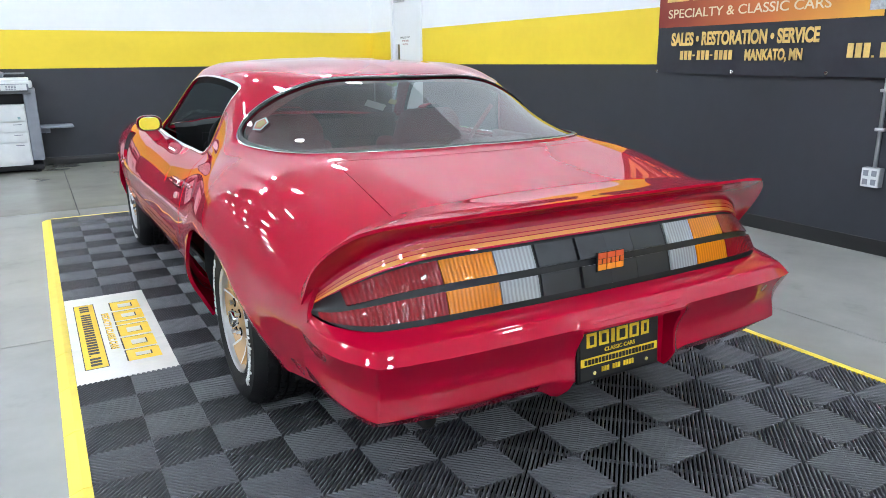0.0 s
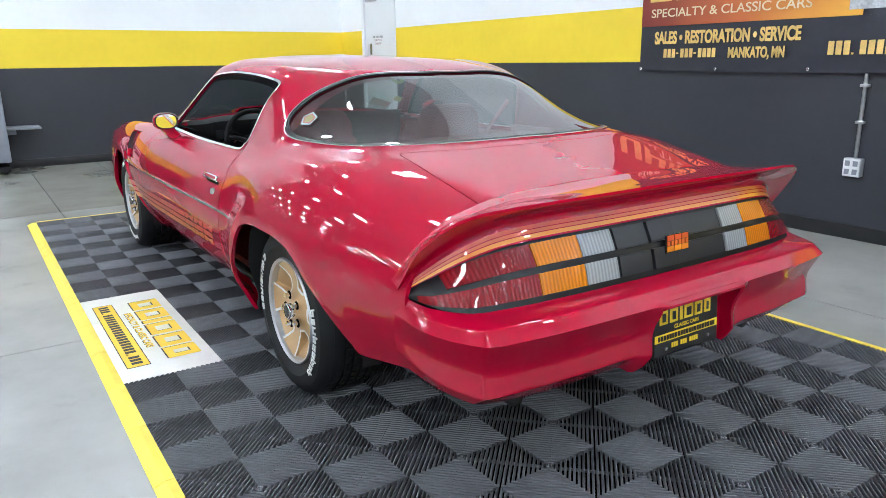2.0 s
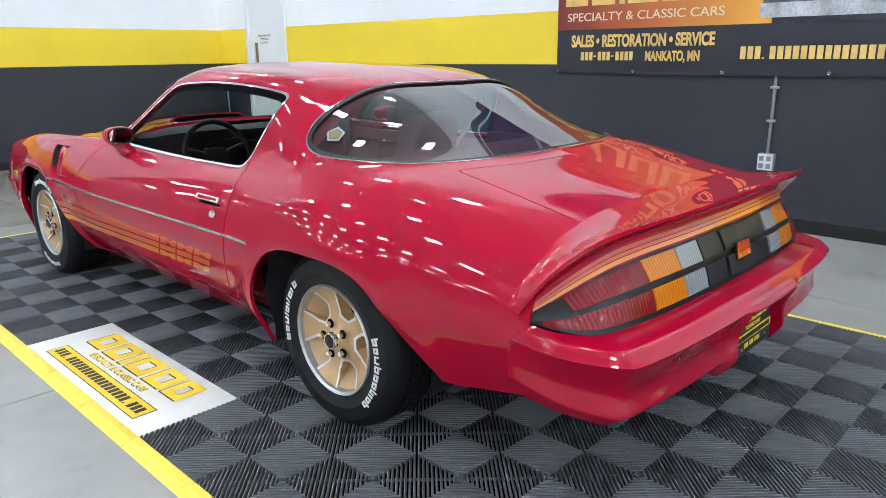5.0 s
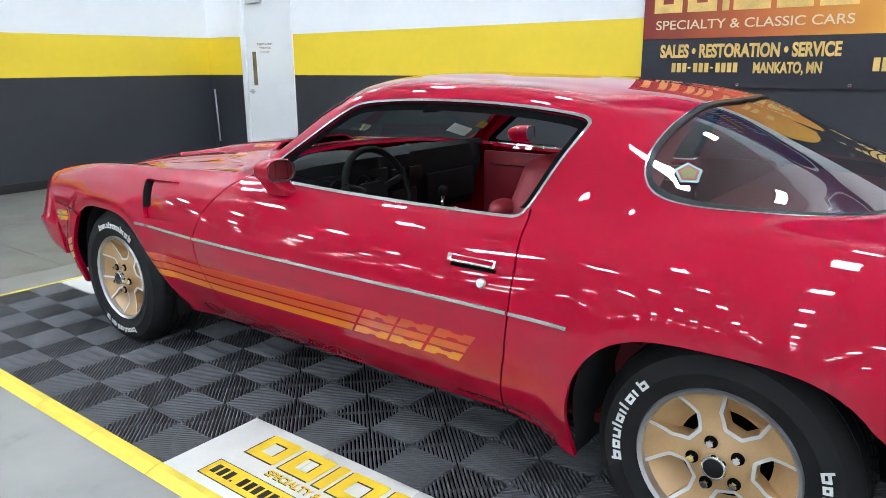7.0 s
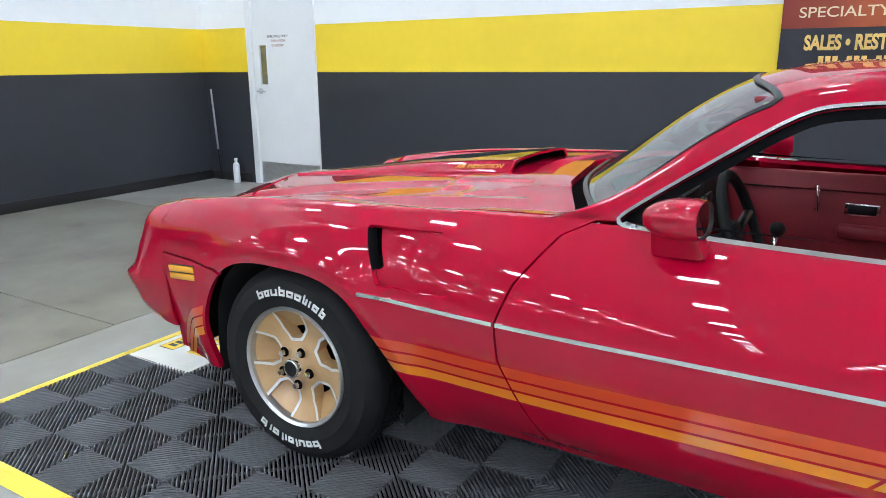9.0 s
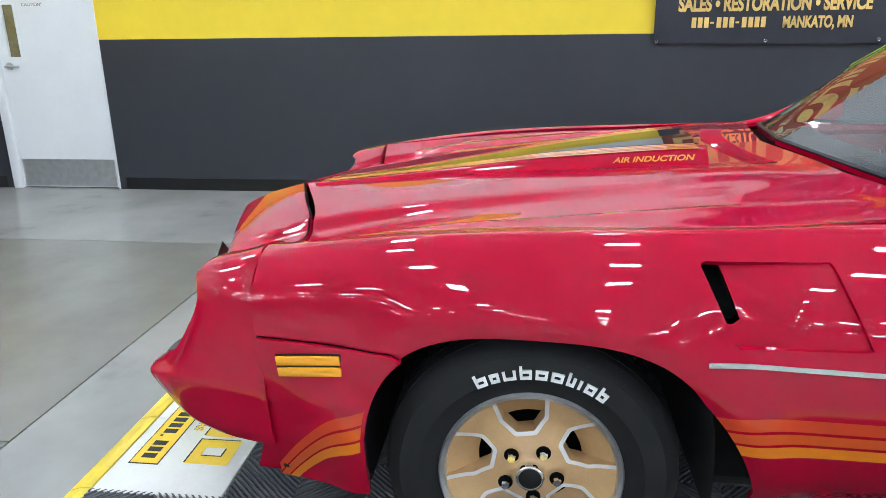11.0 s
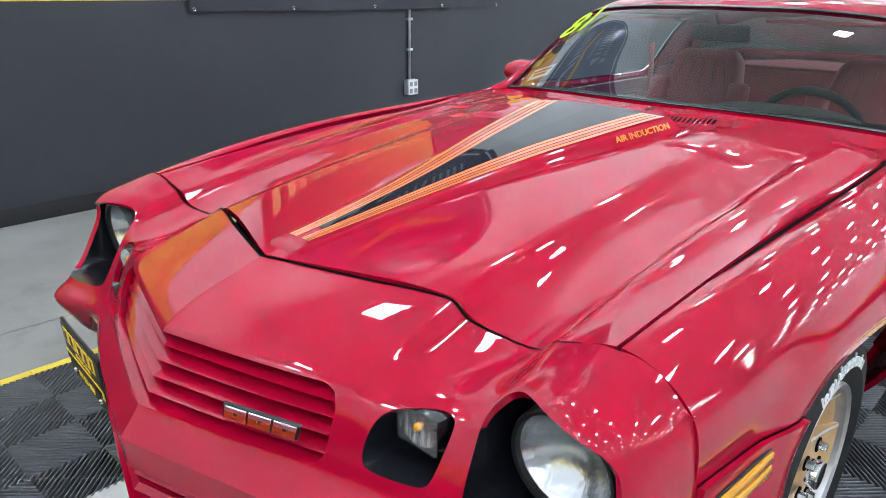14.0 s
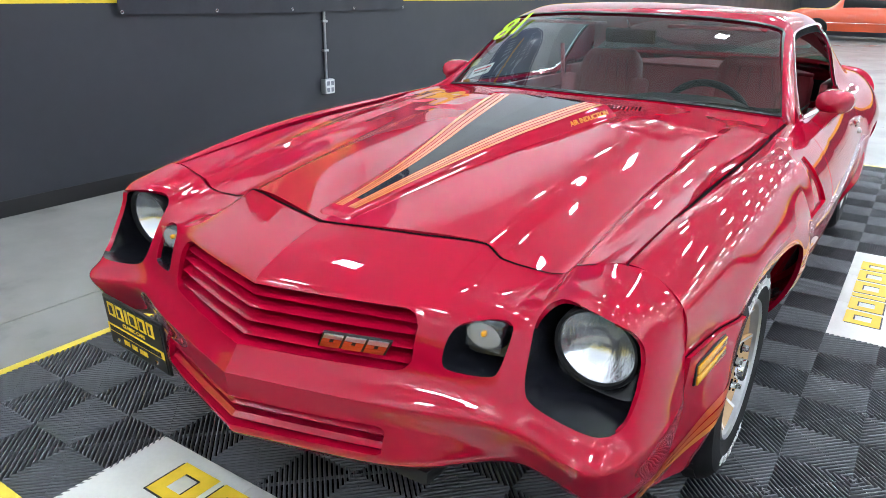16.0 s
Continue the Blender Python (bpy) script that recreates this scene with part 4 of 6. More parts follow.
for sx in (-1, 1):
    at = Matrix.Translation((sx * 0.708, 2.122, 0.662)) @ Matrix.Rotation(math.pi, 4, "Z") @ Matrix.Rotation(radians(4), 4, "X")
    lamp = link("headlamp", *dome(0.080, 0.020, at), M_LENS, car, "round glass headlamp")
    link("reflector", *dome(0.078, -0.05, at @ Matrix.Translation((0, 0.006, 0))), M_REFLECTOR, lamp, "bright silver reflector")
    pr = [(0.077, 0.012), (0.080, -0.004), (0.086, -0.006), (0.089, 0.002), (0.089, 0.03)]
    vs, fs = lathe([(r, a) for r, a in pr], 40, "z")
    link("headlamp_ring", [at @ Vector((x, z, y)) for x, y, z in vs], fs, M_BLACK, lamp, "black retaining ring", angle=40)
    bm = bmesh.new()
    bmesh.ops.create_uvsphere(bm, u_segments=14, v_segments=8, radius=0.013, matrix=at @ Matrix.Translation((0, 0.022, 0)))
    part("bulb", bm, M_LENS, lamp, smooth=True)
    bm = bmesh.new()
    box(bm, (-0.040, -0.03, -0.028), (0.040, 0.01, 0.028), 0.012, Matrix.Translation((sx * 0.499, 2.186, 0.660)))
    pk = part("parking_lamp", bm, M_BUCKET, car, "clear parking lamp", smooth=True)
    cup = Matrix.Translation((sx * 0.499, 2.1995, 0.660)) @ Matrix.Rotation(math.pi, 4, "Z") @ Matrix.Diagonal((1.1, 1, 0.76, 1))
    link("reflector", *dome(0.035, -0.0020, cup), M_REFLECTOR, pk, "bright silver reflector")
    bm = bmesh.new()
    box(bm, (-0.042, 0.011, -0.030), (0.042, 0.017, 0.030), 0.003, Matrix.Translation((sx * 0.499, 2.186, 0.660)))
    part("parking_lens", bm, M_LENS, pk, "ribbed clear lens")
    bm = bmesh.new()
    bmesh.ops.create_uvsphere(bm, u_segments=12, v_segments=8, radius=0.0065, matrix=Matrix.Translation((sx * 0.499, 2.199, 0.664)))
    part("bulb", bm, M_MARKER, pk, "amber bulb", smooth=True)


# ---------------------------------------------------------------- tail
# Rows from the deck over the spoiler and down to the bumper's lower edge; stations from the middle out and round the corner.
SPOILER = rows(
    ((0, -2.20, .874), (.25, -2.20, .870), (.46, -2.19, .852), (.56, -2.17, .828), (.66, -2.13, .795), (.745, -2.09, .735), (.792, -2.06, .665)),
    ((0, -2.33, .872), (.25, -2.325, .870), (.46, -2.30, .858), (.56, -2.275, .838), (.66, -2.235, .800), (.735, -2.185, .735), (.786, -2.14, .652)),
    ((0, -2.445, .880), (.25, -2.44, .878), (.46, -2.42, .872), (.57, -2.400, .866), (.70, -2.36, .842), (.775, -2.285, .765), (.790, -2.19, .640)),
    ((0, -2.446, .872), (.25, -2.441, .870), (.46, -2.421, .864), (.57, -2.401, .858), (.70, -2.361, .834), (.775, -2.286, .757), (.790, -2.191, .634)),
    ((0, -2.37, .820), (.25, -2.362, .818), (.46, -2.34, .812), (.57, -2.315, .796), (.665, -2.275, .752), (.735, -2.225, .690), (.783, -2.185, .628)),
    ((0, -2.395, .768), (.25, -2.388, .766), (.46, -2.362, .757), (.57, -2.335, .740), (.66, -2.295, .706), (.73, -2.245, .662), (.782, -2.190, .620)))
SP_K = np.zeros((6, 7))
SP_K[2:4] = 1.0
SP_K[4] = 0.4
SP_ARGS = (None, SP_K)


def facing_back(mesh):
    n = vertex_normals(*mesh)
    return mesh if n[:, 1].sum() < 0 else (mesh[0], [tuple(reversed(q)) for q in mesh[1]])


sp = facing_back(grid_mesh(surface(SPOILER, np.linspace(0, 6, 73), np.linspace(0, 5, 61), *SP_ARGS)))
both("spoiler", clip(sp, lambda v: np.maximum(v[:, 3] - 3.06, 3.035 - v[:, 3])), M_PAINT, car, angle=50)
for mat, k0, k1 in ((M_RED_DECAL, 4.30, 4.49), (M_ORANGE_DECAL, 4.53, 4.68), (M_YELLOW_DECAL, 4.72, 4.91)):
    band = facing_back(grid_mesh(surface(SPOILER, np.linspace(0, 5.9, 73), np.linspace(k0, k1, 5), *SP_ARGS)))
    both("tail_stripe", raised(clip(band, lambda v: np.maximum(v[:, 3] - 3.06, 3.035 - v[:, 3])), 0.0015), mat, car)

PANEL = rows(
    ((0, -2.385, .770), (.25, -2.378, .768), (.46, -2.352, .759), (.57, -2.325, .742), (.66, -2.285, .708), (.728, -2.240, .668), (.770, -2.205, .628)),
    ((0, -2.425, .690), (.25, -2.418, .688), (.46, -2.398, .682), (.57, -2.375, .672), (.665, -2.335, .652), (.735, -2.285, .634), (.772, -2.215, .622)),
    ((0, -2.450, .606), (.25, -2.443, .604), (.46, -2.425, .600), (.57, -2.405, .596), (.67, -2.370, .592), (.735, -2.305, .600), (.772, -2.220, .614)))
pn = facing_back(grid_mesh(surface(PANEL, np.linspace(0, 6, 73), np.linspace(0, 2, 25))))
both("tail_panel", pn, M_BLACK, car, "black tail panel between the lamps")


def tail_cell(name, x0, x1, k0, k1, mat, label, h=0.007):
    """One lens or panel block standing proud of the tail panel."""
    us = np.linspace(0, 6, 145)
    g = surface(PANEL, us, np.linspace(k0, k1, 7))
    m = facing_back(grid_mesh(g))
    m = clip(m, lambda v: np.minimum(v[:, 0] - x0, x1 - v[:, 0]))
    return both(name, raised(m, h), mat, car, label, edge=h, angle=50)


for k0, k1 in ((0.17, 0.89), (1.11, 1.80)):
    tail_cell("brake_lens", .475, .705 if k0 < 1 else .758, k0, k1, M_TAIL_RED, "ribbed red tail lamp lens")
    tail_cell("turn_lens", .335, .472, k0, k1, M_TAIL_AMBER, "ribbed amber turn lens")
    tail_cell("reverse_lens", .225, .332, k0, k1, M_TAIL_CLEAR, "ribbed clear reversing lens")
    tail_cell("panel_block", .098, .215, k0, k1, M_PANEL, "", 0.005)
    tail_cell("filler_block", .0, .092, k0, k1, M_PANEL, "", 0.011)

BUMPER = rows(
    ((0, -2.445, .606), (.25, -2.438, .604), (.46, -2.420, .600), (.57, -2.400, .596), (.67, -2.365, .592), (.745, -2.29, .598), (.778, -2.19, .612)),
    ((0, -2.520, .590), (.25, -2.515, .588), (.46, -2.500, .583), (.57, -2.485, .580), (.67, -2.455, .576), (.765, -2.36, .578), (.790, -2.17, .600)),
    ((0, -2.555, .555), (.25, -2.550, .554), (.46, -2.535, .550), (.57, -2.520, .547), (.68, -2.490, .545), (.780, -2.38, .548), (.792, -2.16, .560)),
    ((0, -2.520, .480), (.25, -2.515, .480), (.46, -2.500, .478), (.57, -2.480, .475), (.67, -2.450, .472), (.760, -2.35, .475), (.805, -2.15, .490)),
    ((0, -2.515, .400), (.25, -2.510, .398), (.46, -2.495, .392), (.57, -2.480, .388), (.67, -2.455, .385), (.752, -2.35, .400), (.776, -2.15, .440)),
    ((0, -2.475, .360), (.25, -2.470, .358), (.46, -2.455, .352), (.57, -2.440, .350), (.66, -2.410, .352), (.732, -2.32, .365), (.760, -2.13, .395)))
BUMPER[3] = BUMPER[2] * .45 + BUMPER[4] * .55
BUMPER[3][:, 1] += (.020, .020, .020, .020, .018, .012, 0)
BUMPER[3][:, 0] -= (0, 0, 0, .004, .010, .014, 0)
for _row in BUMPER[1:]:
    _row[4, 0] += .028
    _row[5, 1] += .035
BP_K = np.zeros((6, 7))
BP_K[1], BP_K[2], BP_K[4] = 0.5, 1.0, 0.9
BP_U = np.zeros((6, 7))
BP_U[1:, 4] = 0.45
bp = facing_back(grid_mesh(surface(BUMPER, np.linspace(0, 6, 97), np.linspace(0, 5, 61), BP_U, BP_K)))
PLATE_HOLE = poly_sd(((-.4, .545), (.155, .545), (.168, .530), (.172, .33), (-.4, .33)))
hole = lambda v: np.where(v[:, 4] > 1.6, PLATE_HOLE(v[:, [0, 2]]), -0.5)
lip = lambda v: v[:, 1] + 0.02 * np.exp(-(hole(v) / 0.02) ** 2) * (hole(v) < 0) * -1
bpv = np.array(bp[0])
bpv[:, 1] = lip(bpv)
bpv[:, 2] -= .030 * np.exp(-((bpv[:, 0] - .195) / .030) ** 2) * smooth_step((bpv[:, 4] - 3.6) / 1.2)
bp = (bpv, bp[1])
both("rear_bumper", clip(bp, lambda v: -hole(v)), M_PAINT, car, edge=0.02, angle=50)
cut = clip(bp, hole)
back = np.array(cut[0])[:, :3].copy()
back[:, 1] = -2.482
wall = flange(cut, 0, where=lambda p: p[0] > 0.01 and p[2] > 0.345, shift=(0, 0.07, 0))
both("plate_recess", joined(wall, (back, cut[1])), M_PAINT, car, angle=40)
def plate(at, label):
    """A black dealer plate with a yellow band; the words are left as bars."""
    ob = empty("licence_plate")
    boxed("plate_frame", (-.156, -.004, -.08), (.156, .004, .08), M_BLACK, ob, 0.003)
    boxed("plate_face", (-.147, -.0065, -.071), (.147, -.0045, .071), M_INK, ob)
    boxed("yellow_band", (-.147, -.0085, -.030), (.147, -.0068, -.006), M_SIGN_YELLOW, ob)
    for i, w in enumerate((.036, .036, .012, .042, .036, .030)):
        x = -.125 + (0, .046, .092, .112, .162, .208)[i]
        boxed("letter_bar", (x, -.0085, .024), (x + w, -.0068, .066), M_SIGN_YELLOW, ob)
        if w > .02:
            boxed("letter_hollow", (x + .010, -.0095, .032), (x + w - .010, -.0088, .058), M_INK, ob)
    writing("plate_line", "CLASSIC CARS", Matrix.Translation((0, -.0075, .003)) @ Matrix.Rotation(math.pi / 2, 4, "X"), .0165, M_SIGN_YELLOW, ob, .0006, "CENTER", 1.1, 0, .02)
    for i in range(21):
        x = -.134 + i * .0129
        boxed("word_bar", (x, -.0105, -.0255), (x + .0092, -.0088, -.0105), M_INK, ob)
    for i in range(12):
        if i not in (3, 7):
            x = -.070 + i * .0105
            boxed("number_bar", (x, -.0085, -.056), (x + .0075, -.0068, -.041), M_SIGN_YELLOW, ob)
    for x in (-.10, .10):
        bm = bmesh.new()
        cyl(bm, .007, .006, .006, Matrix.Translation((x, -.010, -.052)) @ Matrix.Rotation(math.pi / 2, 4, "X"), 12)
        part("screw", bm, M_CHROME, ob)
    ob.matrix_basis = at
    return tagged(ob, label, "licence plate")


plate(pose(0, -2.492, .438, -4, 0, 0), "black and yellow dealer plate in the red rear bumper")
plate(pose(.535, 2.322, .408, 4, 0, 175), "black and yellow dealer plate on the red front bumper")

# emblem on the tail: slanted block figures in red, orange and amber
def emblem(name, at, w, h, parent, lean=0.25, tones=None, back=None):
    tones = tones or (M_RED_DECAL, M_ORANGE_DECAL, M_YELLOW_DECAL)
    bm = bmesh.new()
    vs = box(bm, (-w * .485, -.003, -h * .46), (w * .485, .003, h * .46), 0.0)
    for v in vs:
        v.co.x += lean * v.co.z
    bmesh.ops.transform(bm, matrix=at, verts=bm.verts[:])
    base = part(name, bm, back or M_BLACK, parent, "slanted emblem with three block figures")
    for i in range(3):
        x0, fw = -w * .46 + i * w * .315, w * .28
        for mat, a, b, spans in ((tones[0], .14, .42, ((0, 1),)), (tones[1], -.12, .12, ((0, .40), (.60, 1))), (tones[2], -.42, -.14, ((0, 1),))):
            bm = bmesh.new()
            for p, q in spans:
                vs = box(bm, (x0 + p * fw, -.0055, a * h), (x0 + q * fw, -.003, b * h))
                for v in vs:
                    v.co.x += lean * v.co.z
            bmesh.ops.transform(bm, matrix=at, verts=bm.verts[:])
            part("figure", bm, mat, base)
    return base


emblem("tail_emblem", pose(0, -2.440, .690, -17, 0, 0), .105, .058, car)
emblem("grille_emblem", pose(-.262, 2.322, .624, 24, 0, 180 + 18), .158, .052, car, .5, (M_ALLOY, M_ORANGE_DECAL, M_ORANGE_DECAL), M_BLACK)

# tail pipes
for x in (-.56, .52):
    vs, fs = tube([(x, -1.7, .30), (x, -2.2, .30), (x, -2.36, .295)], .026, 14)
    link("tail_pipe", vs, fs, M_UNDER, car, "dull dark tail pipe")

# ---------------------------------------------------------------- wheels
def wheel_parts():
    """Meshes of one wheel that faces -x, about its hub."""
    out = {}
    w = .118
    prof = [(.190, .09), (.200, w - .012), (.245, w + .004), (.290, w - .002), (.316, w - .022), (.325, w - .04), (.3285, w - .055)]
    grooves = []
    for a in (.045, .016, -.016, -.045):
        grooves += [(.328, a + .005), (.3205, a + .004), (.3205, a - .004), (.328, a - .005)]
    prof = prof + grooves + [(r, -a) for r, a in reversed(prof)]
    vs, fs = lathe(prof, 72)
    out["tyre"] = (np.array(vs), fs)
    # tread blocks with slanted gaps
    tv, tf = [], []
    n = 62
    for i in range(n):
        for a0, a1, sh in ((.052, .082, 0), (.022, .041, .5), (-.011, .011, .0), (-.041, -.022, .5), (-.082, -.052, 0)):
            t0 = (i + sh) / n * 2 * math.pi
            t1 = t0 + 2 * math.pi / n * .80
            k = len(tv)
            for r in (.3265, .3305):
                for a, t in ((a0, t0), (a1, t0 + .012), (a1, t1 + .012), (a0, t1)):
                    drop = .006 if abs(a) > .08 else 0
                    tv.append((a, (r - drop) * math.cos(t), (r - drop) * math.sin(t)))
            tf += [(k + 4, k + 5, k + 6, k + 7)] + [(k + q, k + (q + 1) % 4, k + 4 + (q + 1) % 4, k + 4 + q) for q in range(4)]
    out["tread"] = (np.array(tv), tf)
    # white letters as plain raised blocks, in two runs
    run = 0

    def block(lv, lf, t0, t1, r0, r1):
        k = len(lv)
        for a, up in ((-.1195, 0), (-.1235, .0)):
            for t, r in ((t0, r0), (t1, r0), (t1, r1), (t0, r1)):
                lv.append((a + (0.003 if r > .25 and r > .265 else 0), r * math.cos(t), r * math.sin(t)))
        lf.extend([(k + 4, k + 5, k + 6, k + 7)] + [(k + q, k + (q + 1) % 4, k + 4 + (q + 1) % 4, k + 4 + q) for q in range(4)])

    # runs of plain raised bars where the maker's lettering stands
    for start, widths in ((math.radians(-38), (.10, .08, .11, .10, .10, .10, .07, .03, .09, .08)), (math.radians(146), (.10, .09, .10, .03, .09, .03, .05, .10, .06, .10))):
        t = start
        lv, lf = [], []
        for q, w in enumerate(widths):
            tall = .272 if q % 3 == 0 else .264
            block(lv, lf, t, t + .024, .243, tall)
            if w > .06:
                block(lv, lf, t + w - .024, t + w, .243, .264)
                block(lv, lf, t + .024, t + w - .024, .243, .250)
                if q % 4 != 2:
                    block(lv, lf, t + .024, t + w - .024, .257, .264)
            t += w + .030
        run += 1
        out["raised_lettering%d" % run] = (np.array(lv), lf)
    # bright rim lip and barrel
    lipp = [(.168, .10), (.180, .02), (.186, -.085), (.190, -.108), (.200, -.114), (.2035, -.108), (.2035, -.09), (.192, .09)]
    out["rim"] = tuple(map(lambda q: q, lathe(lipp, 64)))
    # spoked centre: a shallow dish with five pockets cut through it
    th, rr = np.linspace(0, 2 * math.pi, 181), np.linspace(.026, .188, 30)
    g = np.array([[(-.098 + .030 * math.sin(min(1, max(0, (r - .03) / .16)) * math.pi) , r * math.cos(t), r * math.sin(t)) for r in rr] for t in th])
    dish = grid_mesh(g)
    nn = vertex_normals(*dish)
    if nn[:, 0].sum() > 0:
        dish = (dish[0], [tuple(reversed(q)) for q in dish[1]])
    poly = np.array(((.088, -.020), (.088, .020), (.120, .046), (.183, .054), (.190, .0), (.183, -.054), (.120, -.046)))
    fns = []
    for i in range(5):
        t = 2 * math.pi * i / 5 + math.radians(90 - 36)
        c, s = math.cos(t), math.sin(t)
        fns.append(poly_sd(poly @ np.array([[c, s], [-s, c]])))
    pock = lambda v: np.max([f(v[:, 1:3]) for f in fns], axis=0)
    plate_m = clip(dish, lambda v: -pock(v))
    walls = flange(plate_m, 0, where=lambda p: math.hypot(p[1], p[2]) > .05 and math.hypot(p[1], p[2]) < .1869, shift=(.045, 0, 0))
    out["spokes"] = joined(plate_m, walls)
    out["spoke_edge"] = raised(clip(clip(dish, lambda v: pock(v) + .0095), lambda v: -pock(v)), .0012)
    floor_m = clip(dish, pock)
    fv = np.array(floor_m[0])
    fr = np.hypot(fv[:, 1], fv[:, 2])
    fv[:, 0] += .010 + .036 * smooth_step((.186 - fr) / .085)
    holes = lambda v: np.where(np.hypot(v[:, 1], v[:, 2]) < .118, 1.0, -1.0) * (np.abs(np.hypot(v[:, 1], v[:, 2]) - .118) + .0001)
    for i, fn in enumerate(fns):
        out["pocket_floor%d" % i] = clip(clip((fv, floor_m[1]), lambda v: -holes(v)), lambda v: fn(v[:, 1:3]) + .0005)
    # flat black disc added behind the spokes in place of the shade inside the wheel
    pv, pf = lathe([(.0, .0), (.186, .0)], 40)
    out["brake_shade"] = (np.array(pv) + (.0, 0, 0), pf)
    return out


M_EDGE_SILVER = material("silver_spoke_edge", (0.70, 0.69, 0.67), rough=0.35, metal=0.3)
WP = wheel_parts()
for _name in ("tyre", "tread"):
    WP[_name] = (np.array(WP[_name][0]) * (1.12, 1, 1) + (.0146, 0, 0), WP[_name][1])
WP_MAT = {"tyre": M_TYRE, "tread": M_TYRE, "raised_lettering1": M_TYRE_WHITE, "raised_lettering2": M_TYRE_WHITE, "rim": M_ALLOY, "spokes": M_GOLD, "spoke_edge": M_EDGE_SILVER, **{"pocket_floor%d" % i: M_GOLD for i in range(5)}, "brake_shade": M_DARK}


WP_ORDER = ["rim"] + [k for k in WP_MAT if k != "rim"]


def cap_parts(parent):
    for i in range(5):
        bm = bmesh.new()
        t = 2 * math.pi * i / 5 + math.radians(90)
        m = Matrix.Translation((-.105, .060 * math.cos(t), .060 * math.sin(t))) @ Matrix.Rotation(-math.pi / 2, 4, "Y")
        cyl(bm, .011, .009, .022, m, 6)
        part("lug_nut", bm, M_CHROME, parent, "chrome wheel nut")
    for i in range(5):
        bm = bmesh.new()
        t = 2 * math.pi * i / 5 + math.radians(90)
        cyl(bm, .0165, .0165, .003, Matrix.Translation((-.0985, .060 * math.cos(t), .060 * math.sin(t))) @ Matrix.Rotation(-math.pi / 2, 4, "Y"), 16)
        part("nut_seat", bm, M_DARK, parent)
    vs, fs = lathe([(.030, -.09), (.0315, -.118), (.029, -.122), (.025, -.121)], 32)
    link("cap_ring", vs, fs, M_CHROME, parent, "chrome cap ring")
    vs, fs = lathe([(.026, -.119), (.015, -.1215), (.0005, -.122)], 32)
    link("hub_cap", vs, fs, M_BLACK, parent, "black centre cap")


def wheel(at, first=None):
    tyre = None
    objs = {}
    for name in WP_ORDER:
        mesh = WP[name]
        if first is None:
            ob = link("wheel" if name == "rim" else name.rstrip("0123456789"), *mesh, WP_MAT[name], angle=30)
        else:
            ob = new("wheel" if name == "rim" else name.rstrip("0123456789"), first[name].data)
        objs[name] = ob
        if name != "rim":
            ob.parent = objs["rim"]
    if first is None:
        cap_parts(objs["rim"])
        objs["extra"] = [c for c in objs["rim"].children if c.name.split(".")[0] in ("lug_nut", "nut_seat", "cap_ring", "hub_cap")]
    else:
        for c in first["extra"]:
            o = new(c.name.split(".")[0], c.data)
            o.parent = objs["rim"]
    objs["rim"].parent = car
    objs["rim"]["label"] = "gold five-spoke wheel with a bright rim"
    objs["rim"].matrix_basis = at
    return objs


W_Z = 0.327 + PAD_H - 0.012
first = wheel(pose(-.758, 1.392, W_Z, 100, 0, 0))
wheel(pose(-.736, -1.3715, W_Z, 200, 0, 0), first)
wheel(pose(.758, 1.392, W_Z, 30, 0, 180), first)
wheel(pose(.736, -1.3715, W_Z, 60, 0, 180), first)
# dark wheel houses and floor pan
for sx in (-1, 1):
    boxed("splash_shield", (min(sx * .50, sx * .795), 1.955, .26), (max(sx * .50, sx * .770), 1.985, .60), M_UNDER, car, .008)
    for cy in (1.385, -1.3715):
        vs, fs = [], []
        n = 20
        for i in range(n + 1):
            t = math.pi * (i / n * 1.12 - .06)
            c, q = math.cos(t), math.sin(t)
            r = .392 * (abs(c) ** 3 + abs(q) ** 3) ** (-1 / 3)
            wide = .745 if cy < 0 and c < 0 else .825 + (.035 * min(max((r * q - .01) / .10, 0), 1) if cy < 0 else 0)
            for x in (.44, wide):
                vs.append((sx * x, cy + r * c, .29 + r * q))
        for i in range(n):
            fs.append((2 * i, 2 * i + 1, 2 * i + 3, 2 * i + 2))
        k = len(vs)
        vs.append((sx * .44, cy, .28))
        for i in range(n):
            fs.append((k, 2 * i, 2 * i + 2))
        link("wheel_house", vs, fs, M_UNDER, car)
boxed("floor_pan", (-.72, -.98, .235), (.72, .98, .26), M_UNDER, car, 0.01)
boxed("rear_pan", (-.42, -2.42, .34), (.42, -.98, .40), M_UNDER, car, 0.01)
boxed("front_pan", (-.42, .98, .30), (.42, 2.28, .34), M_UNDER, car, 0.01)
bm = bmesh.new()
cyl(bm, .05, .05, 1.3, Matrix.Translation((0, -1.3715, .32)) @ Matrix.Rotation(math.pi / 2, 4, "Y"), 12)
part("rear_axle", bm, M_UNDER, car)


# ---------------------------------------------------------------- details on the body
M_MIRROR = material("mirror_glass", (0.90, 0.91, 0.91), rough=0.015, metal=1.0)
_sel = BODY[0][:, 4] < 4.05
_side_pts = BODY[0][_sel]
_side_w = widened(_side_pts)[:, 0]
BODY_N = vertex_normals(*BODY)


def side_x(y, z):
    """Half width of the body side at a place seen from the side."""
    d = (_side_pts[:, 1] - y) ** 2 + (_side_pts[:, 2] - z) ** 2
    i = np.argsort(d)[:4]
    w = 1 / (d[i] + 1e-6)
    return float((w * _side_w[i]).sum() / w.sum())


